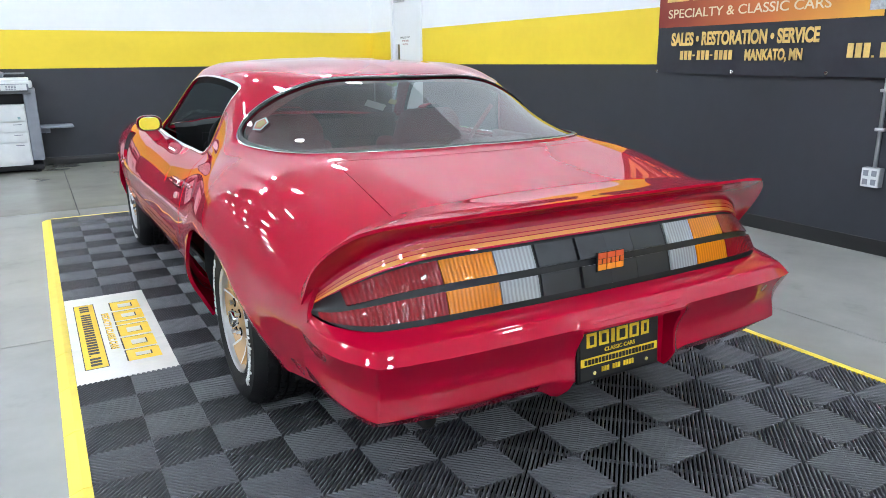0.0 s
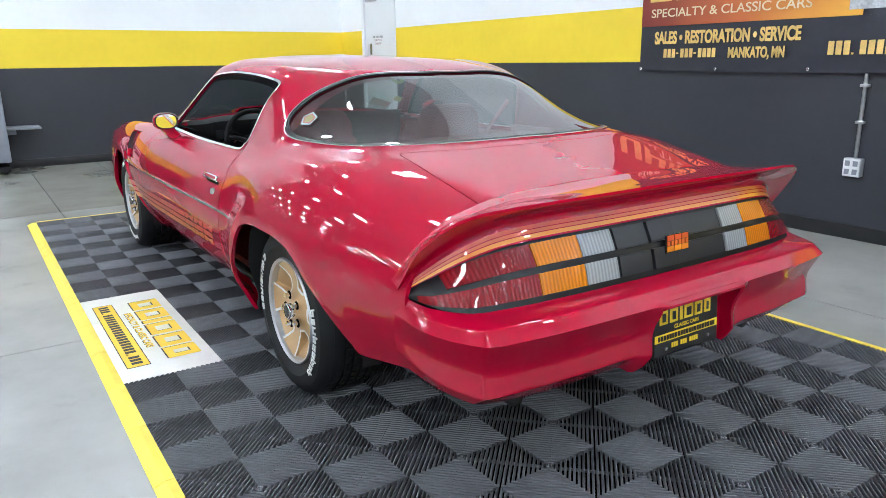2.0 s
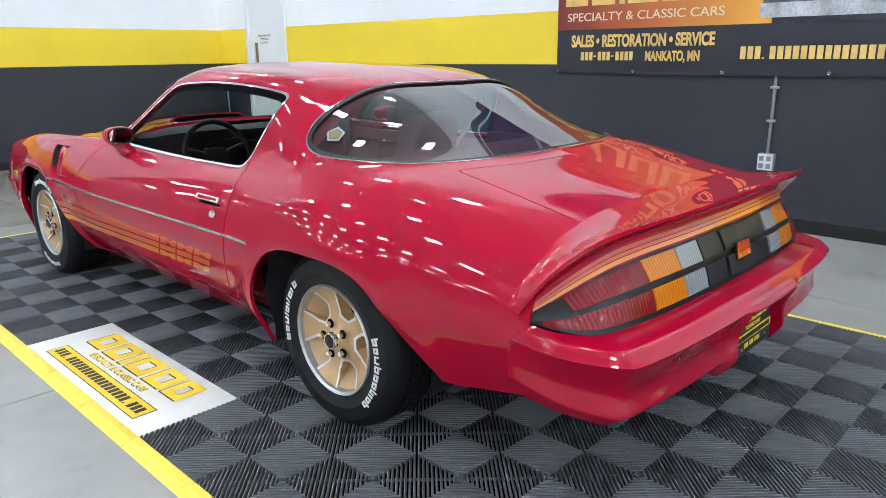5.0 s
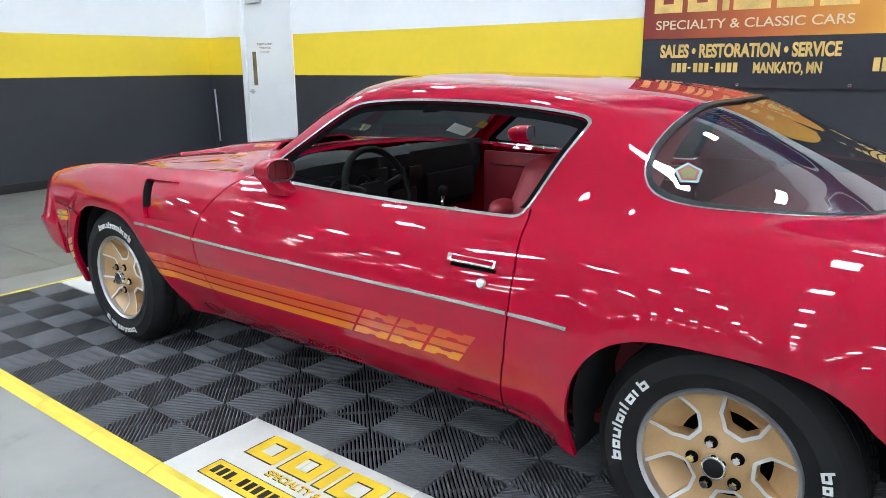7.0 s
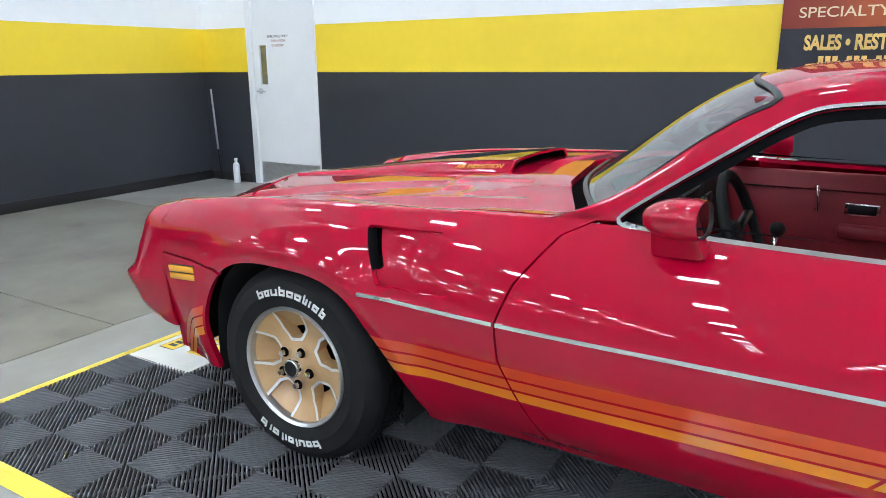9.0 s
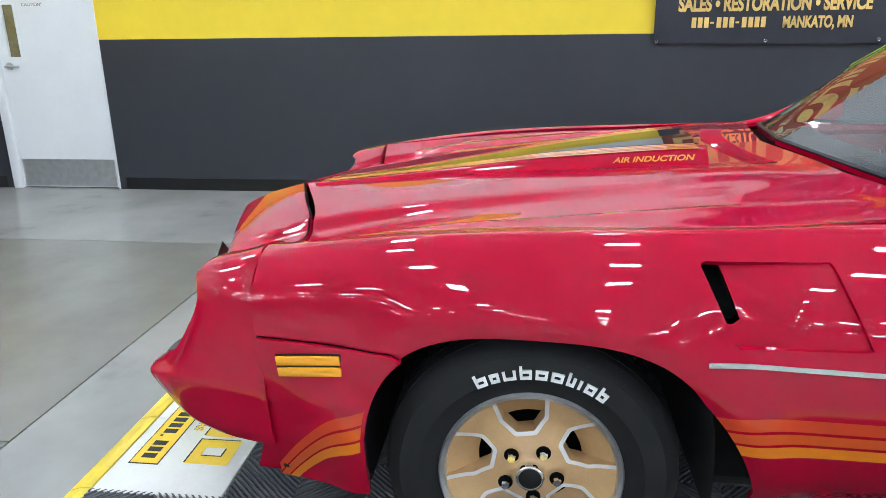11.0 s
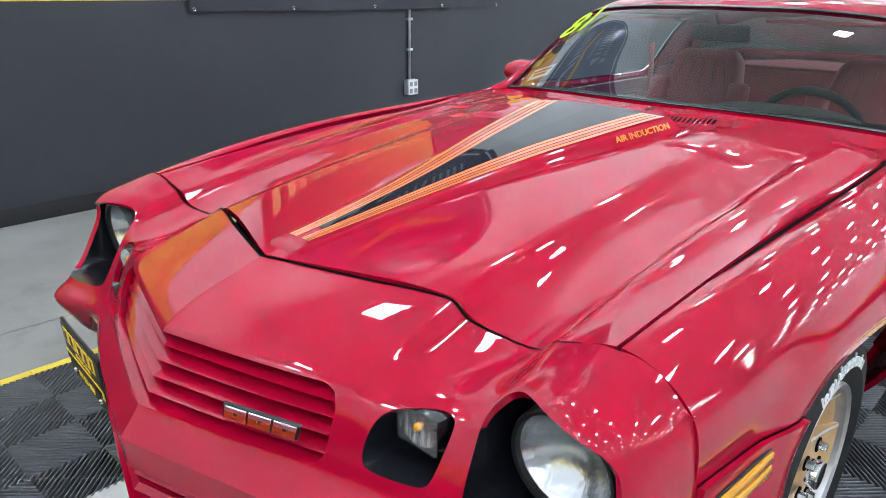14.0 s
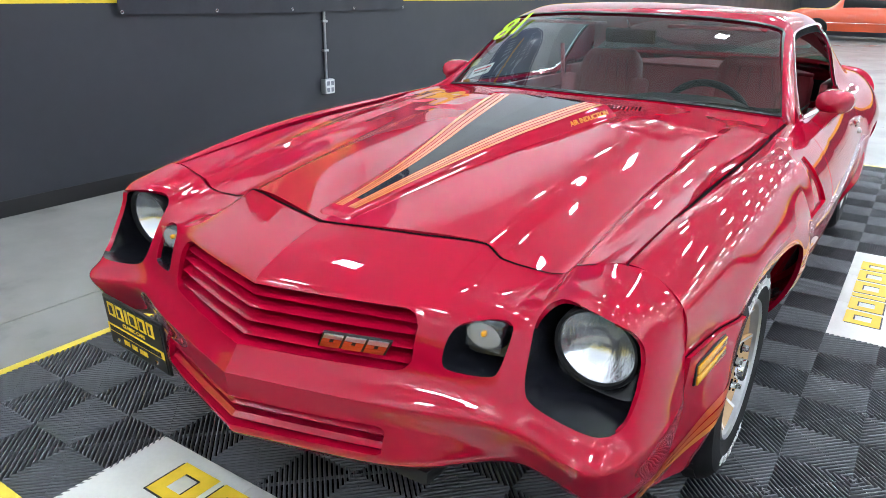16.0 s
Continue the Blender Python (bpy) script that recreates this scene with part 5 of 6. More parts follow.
def on_body(x, y, z, kmin=4.0):
    """Nearest place and normal on the upper body, for x in car coordinates (right side)."""
    v = widened(BODY[0])
    ok = BODY[0][:, 4] >= kmin
    d = ((v - (x, y, z)) ** 2).sum(1) + np.where(ok, 0, 9)
    i = int(np.argmin(d))
    return Vector(v[i]), Vector(BODY_N[i])


def hood_z(x, y):
    yy = LINE_C[:5, 1][::-1]
    zc = np.interp(y, yy, LINE_C[:5, 2][::-1])
    zh = np.interp(y, LINE_H[:5, 1][::-1], LINE_H[:5, 2][::-1])
    return zc + (zh - zc) * np.clip(np.abs(x) / .385, 0, 1.2) ** 1.6


# hood scoop: a wedge that widens toward the windscreen and opens at its rear
SC_Y0, SC_Y1 = 2.082, 0.93


def scoop_w(y):
    t = np.clip((SC_Y0 - y) / (SC_Y0 - SC_Y1), 0, 1)
    return .018 + .10 * t + .115 * t ** 2 * (1.6 - .6 * t)


def scoop_h(y):
    t = np.clip((SC_Y0 - y) / (SC_Y0 - SC_Y1), 0, 1)
    return .010 + .030 * smooth_step(t * 1.05)


def scoop():
    ys = np.linspace(SC_Y0, SC_Y1, 60)
    prof = [(-1.0, 0), (-.97, .25), (-.90, .62), (-.84, .90), (-.79, .985), (-.70, 1.0), (-.35, 1.02), (0, 1.03)]
    prof = prof + [(-a, b) for a, b in reversed(prof[:-1])]
    g = []
    for y in ys:
        w, h = scoop_w(y) + .035, scoop_h(y)
        g.append([(a * w, y, hood_z(a * w, y) - .004 + b * h) for a, b in prof])
    g = np.array(g)
    nose_cap = g[0].copy()
    nose_cap[:, 1] += .018
    nose_cap[:, 2] = hood_z(nose_cap[:, 0], nose_cap[:, 1]) - .006
    nose_cap[:, 0] *= .6
    g = np.concatenate([nose_cap[None], g])
    # the rear lip turns down and forward into the opening
    last = g[-1].copy()
    inner = last.copy()
    inner[:, 2] -= .008
    inner[:, 0] *= .96
    deep = inner.copy()
    deep[:, 1] += .05
    deep[:, 0] *= .82
    deep[:, 2] = hood_z(deep[:, 0], deep[:, 1]) + .55 * (deep[:, 2] - hood_z(deep[:, 0], deep[:, 1]))
    m = grid_mesh(np.concatenate([g, inner[None]]))
    n = vertex_normals(*m)
    if n[:, 2].sum() < 0:
        m = (m[0], [tuple(reversed(q)) for q in m[1]])
    ob = link("hood_scoop", *m, M_PAINT, car, "raised red scoop with a rear opening", angle=35)
    m2 = grid_mesh(np.stack([inner, deep]))
    link("scoop_throat", *m2, M_DARK, ob)
    k = len(deep)
    fan = [tuple(range(k))]
    link("scoop_back", deep, fan, M_DARK, ob, smooth=False)
    return ob


SCOOP = scoop()


def scoop_top(x, y):
    return hood_z(x, y) - .004 + scoop_h(y) * (1.03 - .03 * np.abs(x) / (scoop_w(y) + .035))


def top_band(name, inner, outer, mat, y0, y1, lift):
    """A strip of vinyl on the scoop between two half-width curves; both sides."""
    ys = np.linspace(y0, y1, 70)
    for s in (-1, 1):
        g = []
        for y in ys:
            a, b = inner(y), outer(y)
            g.append([(s * x, y, scoop_top(x, y) + lift) for x in np.linspace(a, b, 5)])
        m = grid_mesh(np.array(g))
        n = vertex_normals(*m)
        if n[:, 2].sum() < 0:
            m = (m[0], [tuple(reversed(q)) for q in m[1]])
        link(name, *m, mat, SCOOP)


def dec_out(y):
    t = (SC_Y0 - y) / (SC_Y0 - SC_Y1)
    return (scoop_w(y) + .035) * (.60 + .24 * smooth_step(t * 1.3))


def dec_in(y):
    t = (SC_Y0 - y) / (SC_Y0 - SC_Y1)
    return dec_out(y) * (.22 + .46 * t)


top_band("black_decal", lambda y: 0.0, lambda y: dec_in(y) - .001, M_HOOD_BLACK, SC_Y0 - .09, SC_Y1 + .005, .0018)
M_SALMON = material("pale_orange_vinyl", (0.80, 0.20, 0.06), rough=0.3, coat=0.8)
for i, mat in enumerate((M_SALMON, M_SALMON, M_ORANGE_DECAL, M_YELLOW_DECAL)):
    a, b = (i + .04) / 4, (i + .84) / 4
    top_band("scoop_stripe", lambda y: dec_in(y) + (dec_out(y) - dec_in(y)) * a, lambda y: dec_in(y) + (dec_out(y) - dec_in(y)) * b, mat, SC_Y0 - .035, SC_Y1 + .02, .0014)


def scoop_text(side):
    ya, yb = 1.18, 0.96
    for_y = (ya + yb) / 2
    w, h = scoop_w(for_y) + .035, scoop_h(for_y)
    lo, hi = Vector((side * .985 * w, for_y, hood_z(w, for_y) + .12 * h)), Vector((side * .85 * w, for_y, hood_z(w, for_y) + .84 * h))
    w2 = scoop_w(yb) + .035
    w1 = scoop_w(ya) + .035
    run = Vector((side * .92 * (w2 - w1), yb - ya, hood_z(w2, yb) - hood_z(w1, ya) + .5 * (scoop_h(yb) - scoop_h(ya)))).normalized()
    if side > 0:
        run = -run
    up = (hi - lo).normalized()
    nrm = run.cross(up).normalized()
    up = nrm.cross(run)
    mid = (lo + hi) / 2 + nrm * .004 - up * .012
    m = Matrix(((*[run.x, up.x, nrm.x], mid.x), (*[run.y, up.y, nrm.y], mid.y), (*[run.z, up.z, nrm.z], mid.z), (0, 0, 0, 1)))
    writing("scoop_lettering", "AIR INDUCTION", m, .026, M_YELLOW_DECAL, SCOOP, .0006, "CENTER", 1.10, .25, .02)


scoop_text(-1)
scoop_text(1)

def settle(vs, x, y0, lift):
    """Lays a bar on the hood, skewed a little outward."""
    for v in vs:
        p, n = on_body(abs(x), v.co.y, hood_z(x, v.co.y))
        v.co.z += p.z - (n.x * (abs(x) - p.x) + n.y * (v.co.y - p.y)) / n.z + lift
        v.co.x += .25 * (v.co.y - y0) * (1 if x > 0 else -1)


# row of louvres across the rear of the hood
for i in range(-22, 23):
    x = i * .0136
    y0 = .838 - .06 * (x / .36) ** 2
    bm = bmesh.new()
    vs = box(bm, (x - .0036, y0 - .030, -.006), (x + .0036, y0 + .030, .0), 0.002)
    settle(vs, x, y0, .0010)
    part("hood_slot", bm, M_DARK, car)
    bm = bmesh.new()
    vs = box(bm, (x + .0040, y0 - .033, -.006), (x + .0096, y0 + .033, .0), 0.0022)
    settle(vs, x, y0, .0026)
    part("hood_louvre", bm, M_PAINT, car)


# door furniture, mirrors, markers
def frame_on_side(side, y, z, lift=0.0):
    """A matrix on the body side: local x to the rear (left side) or front, y up, z out."""
    e = .02
    x0 = side_x(y, z)
    dz = (side_x(y, z + e) - side_x(y, z - e)) / (2 * e)
    dy = (side_x(y + e, z) - side_x(y - e, z)) / (2 * e)
    out = Vector((side, -dy, -dz)).normalized()
    along = Vector((0, side, 0))
    along = (along - out * along.dot(out)).normalized()
    up = out.cross(along)
    p = Vector((side * x0, y, z)) + out * lift
    return Matrix(((along.x, up.x, out.x, p.x), (along.y, up.y, out.y, p.y), (along.z, up.z, out.z, p.z), (0, 0, 0, 1)))


for side in (-1, 1):
    door_ob = DOORS[0] if side < 0 else DOORS[1]
    m = frame_on_side(side, -.665, .748)
    bm = bmesh.new()
    box(bm, (-.083, -.010, -.004), (.083, .014, .022), .004, m, 3)
    h = part("door_handle", bm, M_CHROME, door_ob, "chrome door handle with a red inlay", smooth=True)
    bm = bmesh.new()
    box(bm, (-.066, -.003, .0215), (.076, .009, .0232), .001, m)
    part("handle_inlay", bm, M_PAINT, h)
    # black strip on the door skin, painted shade below the handle
    bm = bmesh.new()
    box(bm, (-.078, -.020, -.002), (.078, -.0102, .0022), .001, m)
    part("handle_recess", bm, M_DARK, h)
    bm = bmesh.new()
    cyl(bm, .0155, .013, .010, frame_on_side(side, -.705, .698) @ Matrix.Translation((0, 0, .004)), 20)
    part("door_lock", bm, M_ALLOY, door_ob, "round chrome lock", smooth=True)
    # amber side marker with two bars
    m = Matrix.Translation((side * .010, 0, 0)) @ frame_on_side(side, 1.872, .580) @ Matrix.Rotation(radians(-6 * side), 4, "Z")
    bm = bmesh.new()
    box(bm, (-.078, -.027, -.003), (.078, .027, .006), .003, m)
    mk = part("side_marker", bm, M_BLACK, car, "amber side marker lamp", smooth=True)
    for a, b in ((-.0245, -.002), (.002, .0245)):
        bm = bmesh.new()
        box(bm, (-.0755, a, .005), (.0755, b, .011), .003, m)
        part("marker_lens", bm, M_MARKER, mk, "amber lens", smooth=True)
    # bullet mirror
    at = pose(side * .855, .235, .938, -2.7, 0, side * 6) @ Matrix.Diagonal((.86, .78, .90, 1))
    vs, fs = [], []
    nu, nv = 22, 28
    for i in range(nu + 1):
        t = i / nu
        yy = -.072 + t * .175
        r = math.sqrt(max(0.0, 1 - max(0.0, (t - .28) / .72) ** 2.2)) * (1 - .10 * max(0, (.28 - t) / .28) ** 2)
        for j in range(nv):
            a = 2 * math.pi * j / nv
            c, s = math.cos(a), math.sin(a)
            q = (abs(c) ** 2.6 + abs(s) ** 2.6) ** (-1 / 2.6)
            vs.append(at @ Vector((.076 * r * q * c, yy, .050 * r * q * s)))
    for i in range(nu):
        for j in range(nv):
            k = (j + 1) % nv
            fs.append((i * nv + j, i * nv + k, (i + 1) * nv + k, (i + 1) * nv + j))
    mir = link("mirror", vs, fs, M_PAINT, car, "red bullet-shaped door mirror")
    ring, fr = [], []
    for rr, yy in ((.94, -.072), (.86, -.066)):
        for j in range(nv):
            a = 2 * math.pi * j / nv
            c, s = math.cos(a), math.sin(a)
            q = (abs(c) ** 2.6 + abs(s) ** 2.6) ** (-1 / 2.6)
            ring.append(at @ Vector((.069 * rr * q * c, yy, .046 * rr * q * s)))
    for j in range(nv):
        k = (j + 1) % nv
        fr.append((j, k, nv + k, nv + j))
    link("mirror_rim", ring, fr, M_BLACK, mir)
    link("mirror_glass", ring[nv:], [tuple(range(nv))], M_MIRROR, mir, "mirror glass", smooth=False)
    bm = bmesh.new()
    vs2 = box(bm, (-.040, -.058, -.105), (.040, .070, -.02), .014, None)
    for v in vs2:
        if v.co.z < -.05:
            v.co.x -= side * .045
            v.co.y *= 1.25
    bmesh.ops.transform(bm, matrix=at, verts=bm.verts[:])
    part("mirror_foot", bm, M_PAINT, mir, smooth=True)

# stripes on the spat ahead of the front wheel
for mat, o in ((M_RED_DECAL, .070), (M_ORANGE_DECAL, .035), (M_YELLOW_DECAL, .0)):
    spat_z = lambda v: v[:, 2] - (.385 + o + .42 * (1.80 - v[:, 1]) - 1.9 * np.clip(v[:, 1] - 1.80, 0, 1) ** 1.7)
    sp_band = clip(clip(BODY, lambda v: np.where(v[:, 4] < 2.6, np.minimum(v[:, 1] - 1.60, 1.99 - v[:, 1]), -1.0)), lambda v: arches(v) - .004)
    sp_band = clip(clip(sp_band, lambda v: spat_z(v) + .0145), lambda v: .0145 - spat_z(v))
    both("spat_stripe", raised(sp_band, .0126), mat, car)

# painted year on the windscreen, with stickers
M_NEON = material("neon_window_paint", (0.55, 0.85, 0.02), rough=0.5)
p0, n0 = on_body(.555, .215, 1.12, 5.2)
xa = Vector((-1, 0, 0))
xa = (xa - n0 * xa.dot(n0)).normalized()
ya = n0.cross(xa)
pp = p0 + n0 * .004
writing("window_number", "81", Matrix(((xa.x, ya.x, n0.x, pp.x), (xa.y, ya.y, n0.y, pp.y), (xa.z, ya.z, n0.z, pp.z), (0, 0, 0, 1))) @ Matrix.Translation((-.09, -.06, 0)),
        .215, M_NEON, car, .0006, "LEFT", .85, .3, .02)


def sticker(at, size, mats, label):
    p, n = on_body(*at, 4.6)
    x = Vector((-1, 0, 0)) if at[1] > 0 else Vector((1, 0, 0))
    x = (x - n * x.dot(n)).normalized()
    y = n.cross(x)
    q = p - n * .007
    m = Matrix(((x.x, y.x, n.x, q.x), (x.y, y.y, n.y, q.y), (x.z, y.z, n.z, q.z), (0, 0, 0, 1)))
    bm = bmesh.new()
    box(bm, (-size[0] / 2, -size[1] / 2, -.0005), (size[0] / 2, size[1] / 2, .0005), 0, m)
    ob = part("window_sticker", bm, mats[0], car, label)
    for i, mt in enumerate(mats[1:]):
        bm = bmesh.new()
        w = size[0] * (.42 - .1 * i)
        box(bm, (-w, size[1] * (.22 - .32 * i) - size[1] * .12, .0006), (w, size[1] * (.22 - .32 * i) + size[1] * .06, .0012), 0, m)
        part("sticker_mark", bm, mt, ob)


def film_print(name, color):
    m = material(name, color, rough=0.5)
    nt = m.node_tree
    p = nt.nodes["Principled BSDF"]
    back = nt.nodes.new("ShaderNodeBsdfTranslucent")
    back.inputs["Color"].default_value = (*color, 1)
    mix = nt.nodes.new("ShaderNodeMixShader")
    nt.links.new(p.outputs[0], mix.inputs[1])
    nt.links.new(back.outputs[0], mix.inputs[2])
    nt.links.new(mix.outputs[0], nt.nodes["Material Output"].inputs["Surface"])
    return m


M_FILM_WHITE = film_print("white_window_film", (0.80, 0.82, 0.80))
M_FILM_RED = film_print("red_window_film", (0.60, 0.03, 0.04))
M_FILM_TAN = film_print("tan_window_film", (0.55, 0.45, 0.12))
M_STICK_RED = material("sticker_red", (0.30, 0.08, 0.06), rough=0.5)
M_STICK_AQUA = material("sticker_aqua", (0.26, 0.40, 0.40), rough=0.5)
M_STICK_TAN = material("sticker_tan", (0.20, 0.18, 0.06), rough=0.5)
sticker((.57, .455, .955), (.13, .07), (M_FILM_WHITE, M_FILM_RED, M_INK), "white and red window sticker")
sticker((.66, .37, .99), (.05, .05), (M_FILM_TAN,), "tan window sticker")


def round_sticker():
    p, n = on_body(.64, -1.185, 1.02, 4.6)
    p.x, n.x = -p.x, -n.x
    x = n.cross(Vector((0, 0, 1))).normalized() * -1
    y = n.cross(x)
    q = p + n * .003
    m = Matrix(((x.x, y.x, n.x, q.x), (x.y, y.y, n.y, q.y), (x.z, y.z, n.z, q.z), (0, 0, 0, 1)))
    base = None
    for r, h, mt in ((.038, .0, M_STICK_AQUA), (.030, .0008, M_STICK_RED), (.022, .0016, M_STICK_TAN)):
        bm = bmesh.new()
        cyl(bm, r, r, .0008, m @ Matrix.Translation((0, 0, h)), 5 if r > .02 else 16)
        ob = part("round_sticker" if base is None else "sticker_ring", bm, mt, base or car, "small aqua, red and olive sticker on the glass" if base is None else "")
        base = base or ob


round_sticker()

# ---------------------------------------------------------------- interior
boxed("cabin_floor", (-.70, -1.05, .262), (.70, .85, .30), M_CARPET, car, .01, "carmine carpet")
boxed("tunnel", (-.13, -1.0, .30), (.13, .75, .46), M_CARPET, car, .05)
bm = bmesh.new()
box(bm, (-.11, -.45, .44), (.11, .35, .58), .03)
console = part("console", bm, M_VINYL_RED, car, "carmine centre console", smooth=True)
vs, fs = tube([(0, .16, .56), (0, .13, .68), (0, .12, .74)], .008, 10)
link("shifter", vs, fs, M_CHROME, console)
bm = bmesh.new()
bmesh.ops.create_uvsphere(bm, u_segments=14, v_segments=10, radius=.024, matrix=Matrix.Translation((0, .12, .755)))
part("shift_knob", bm, M_DASH, console, smooth=True)


def dash():
    ys = [(.62, .890), (.55, .912), (.44, .918), (.37, .898), (.36, .80), (.40, .66), (.45, .56)]
    xs = np.linspace(-.70, .70, 41)
    fore = lambda x: float(np.interp(abs(x), (0, .38, .66, .70), (.64, .57, .44, .42)))
    g = np.array([[(x, min(y, fore(x) - .012 * (3 - min(i, 3))) - .06 * max(0, 1 - ((x + .36) / .22) ** 4) * (1 if i > 1 else 0) + (.04 if x > .1 and i > 2 else 0), z + .018 * max(0, 1 - ((x + .36) / .24) ** 4))
                   for i, (y, z) in enumerate(ys)] for x in xs])
    m = grid_mesh(g)
    n = vertex_normals(*m)
    if n[:, 2].sum() < 0:
        m = (m[0], [tuple(reversed(q)) for q in m[1]])
    ob = link("dashboard", *m, M_DASH, car, "black padded dashboard", angle=50)
    boxed("cluster_face", (-.57, .305, .70), (-.16, .315, .865), M_DASH, ob, .004)
    for x, r in ((-.47, .058), (-.33, .058), (-.225, .036), (-.535, .030)):
        vs, fs = lathe([(r, .0), (r * 1.05, -.008), (r * .93, -.006), (r * .90, .004), (.001, .004)], 28)
        link("gauge", [(x + y0, .306 + a, .79 + z0) for a, y0, z0 in vs], fs, M_BLACK, ob, "round gauge")
        bm = bmesh.new()
        box(bm, (-.002, -.003, 0), (.002, 0, r * .75), 0, pose(x, .303, .79, 0, 40, 0))
        part("needle", bm, M_STICK_RED, ob)
    for i, x in enumerate((-.04, .08)):
        boxed("dash_vent", (x - .045, .345, .78), (x + .045, .357, .84), M_BLACK, ob, .004)
    boxed("radio", (-.09, .345, .66), (.09, .358, .74), M_BLACK, ob, .004, "black radio")
    boxed("glovebox", (.22, .385, .63), (.62, .398, .78), M_DASH, ob, .006)
    return ob


dash()
st_at = Matrix.Translation((-.375, .165, .800)) @ Matrix.Rotation(radians(70), 4, "X")
ring_pts = [st_at @ Vector((.18 * math.cos(a), .18 * math.sin(a), 0)) for a in np.linspace(0, 2 * math.pi, 48, endpoint=False)]
vs, fs = tube(ring_pts, .0145, 10, True)
sw = link("steering_wheel", vs, fs, M_DASH, car, "black steering wheel")
bm = bmesh.new()
box(bm, (-.07, -.06, -.045), (.07, .05, -.01), .02, st_at)
part("wheel_hub", bm, M_DASH, sw, smooth=True)
for a in (15, 165, 270):
    c, s = math.cos(radians(a)), math.sin(radians(a))
    vs, fs = tube([st_at @ Vector((.03 * c, .03 * s, -.03)), st_at @ Vector((.185 * c, .185 * s, 0))], .014, 8)
    link("wheel_spoke", vs, fs, M_BLACK, sw)
vs, fs = tube([st_at @ Vector((0, 0, -.02)), st_at @ Vector((0, 0, -.30))], .03, 12)
link("column", vs, fs, M_DASH, sw)


def seat(x):
    bm = bmesh.new()
    box(bm, (x - .25, -.52, .36), (x + .25, .02, .52), .06, None, 4)
    s = part("seat", bm, M_VINYL_RED, car, "carmine vinyl bucket seat", smooth=True)
    tilt = Matrix.Translation((x, -.50, .46)) @ Matrix.Rotation(radians(17), 4, "X")
    bm = bmesh.new()
    vs = box(bm, (-.25, -.075, 0), (.25, .055, .58), .055, None, 4)
    for v in vs:
        k = smooth_step((v.co.z - .38) / .2)
        v.co.x *= 1 - .42 * float(k)
        v.co.y -= .012 * math.cos(v.co.x * 9)
    bmesh.ops.transform(bm, matrix=tilt, verts=bm.verts[:])
    part("backrest", bm, M_VINYL_RED, s, smooth=True)
    for dx in (-.20, .20):
        bm = bmesh.new()
        box(bm, (dx - .05, .02, .05), (dx + .05, .085, .42), .03, tilt, 3)
        part("side_bolster", bm, M_VINYL_RED, s, smooth=True)
    for dx in (-.13, -.065, 0, .065, .13):
        vs, fs = tube([tilt @ Vector((dx * (1 - .25 * float(smooth_step((z - .36) / .2))), .047, z)) for z in np.linspace(.04, .52, 9)], .006, 6)
        link("seam_piping", vs, fs, M_CARPET, s)


seat(-.375)
seat(.375)
bm = bmesh.new()
box(bm, (-.58, -1.12, .36), (.58, -.80, .50), .05)
rs = part("rear_seat", bm, M_VINYL_RED, car, "carmine rear bench", smooth=True)
bm = bmesh.new()
box(bm, (-.60, -.05, 0), (.60, .06, .48), .05, Matrix.Translation((0, -1.10, .44)) @ Matrix.Rotation(radians(14), 4, "X"))
part("rear_backrest", bm, M_VINYL_RED, rs, smooth=True)
bm = bmesh.new()
box(bm, (-.60, -1.66, .888), (.60, -1.16, .908), .006)
for v in bm.verts:
    if v.co.y < -1.5:
        v.co.x *= .55
part("parcel_shelf", bm, M_CARPET, car, "carmine parcel shelf")
head = raised(clip(BODY, lambda v: np.minimum(np.minimum(v[:, 3] - 5.0, 7.95 - v[:, 3]), v[:, 4] - 5.05)), -.028)
both("headliner", head, M_VINYL_RED, car, "carmine headliner")
for side in (-1, 1):
    ob = boxed("door_panel", (side * .742 - .012, -.76, .34), (side * .742 + .012, .40, .848), M_VINYL_RED, DOORS[0] if side < 0 else DOORS[1], .01, "carmine vinyl door panel")
    door_ob = DOORS[0] if side < 0 else DOORS[1]
    x = side * .727
    boxed("armrest", (min(x, x - side * .06), -.50, .60), (max(x, x - side * .06), -.02, .655), M_VINYL_RED, door_ob, .02)
    boxed("panel_strip", (x - .004, -.74, .775), (x + .004, .36, .781), M_CHROME, door_ob)
    vs, fs = tube([(x - side * .012, .06, .70), (x - side * .028, .05, .70), (x - side * .032, .06, .80)], .006, 8)
    link("window_crank", vs, fs, M_CHROME, door_ob, "chrome window crank")
    boxed("release_plate", (x - .006, -.16, .685), (x + .006, -.04, .735), M_CHROME, door_ob, .004)
    boxed("release_well", (x - .009, -.15, .692), (x + .009, -.05, .728), M_BLACK, door_ob, .003)
    boxed("quarter_trim", (side * .70 - .02, -1.10, .70), (side * .70 + .02, -.78, .90), M_VINYL_RED, car, .015)
    boxed("quarter_trim", (side * .70 - .02, -.962, .40), (side * .70 + .02, -.78, .698), M_VINYL_RED, car, .015)
    if side < 0:
        continue
    vs, fs = tube([(side * .72, -.72, 1.02), (side * .66, -.62, .86), (side * .50, -.50, .55)], .012, 6)
    link("seat_belt", vs, fs, M_VINYL_RED, car, "carmine seat belt")
bm = bmesh.new()
box(bm, (-.115, -.012, -.032), (.115, .012, .032), .010, pose(0, .14, 1.135, -12, 0, 0))
rv = part("rear_view_mirror", bm, M_BLACK, car, "black rear-view mirror", smooth=True)
vs, fs = tube([(0, .15, 1.16), (0, .20, 1.205)], .006, 8)
link("mirror_stalk", vs, fs, M_CHROME, rv)
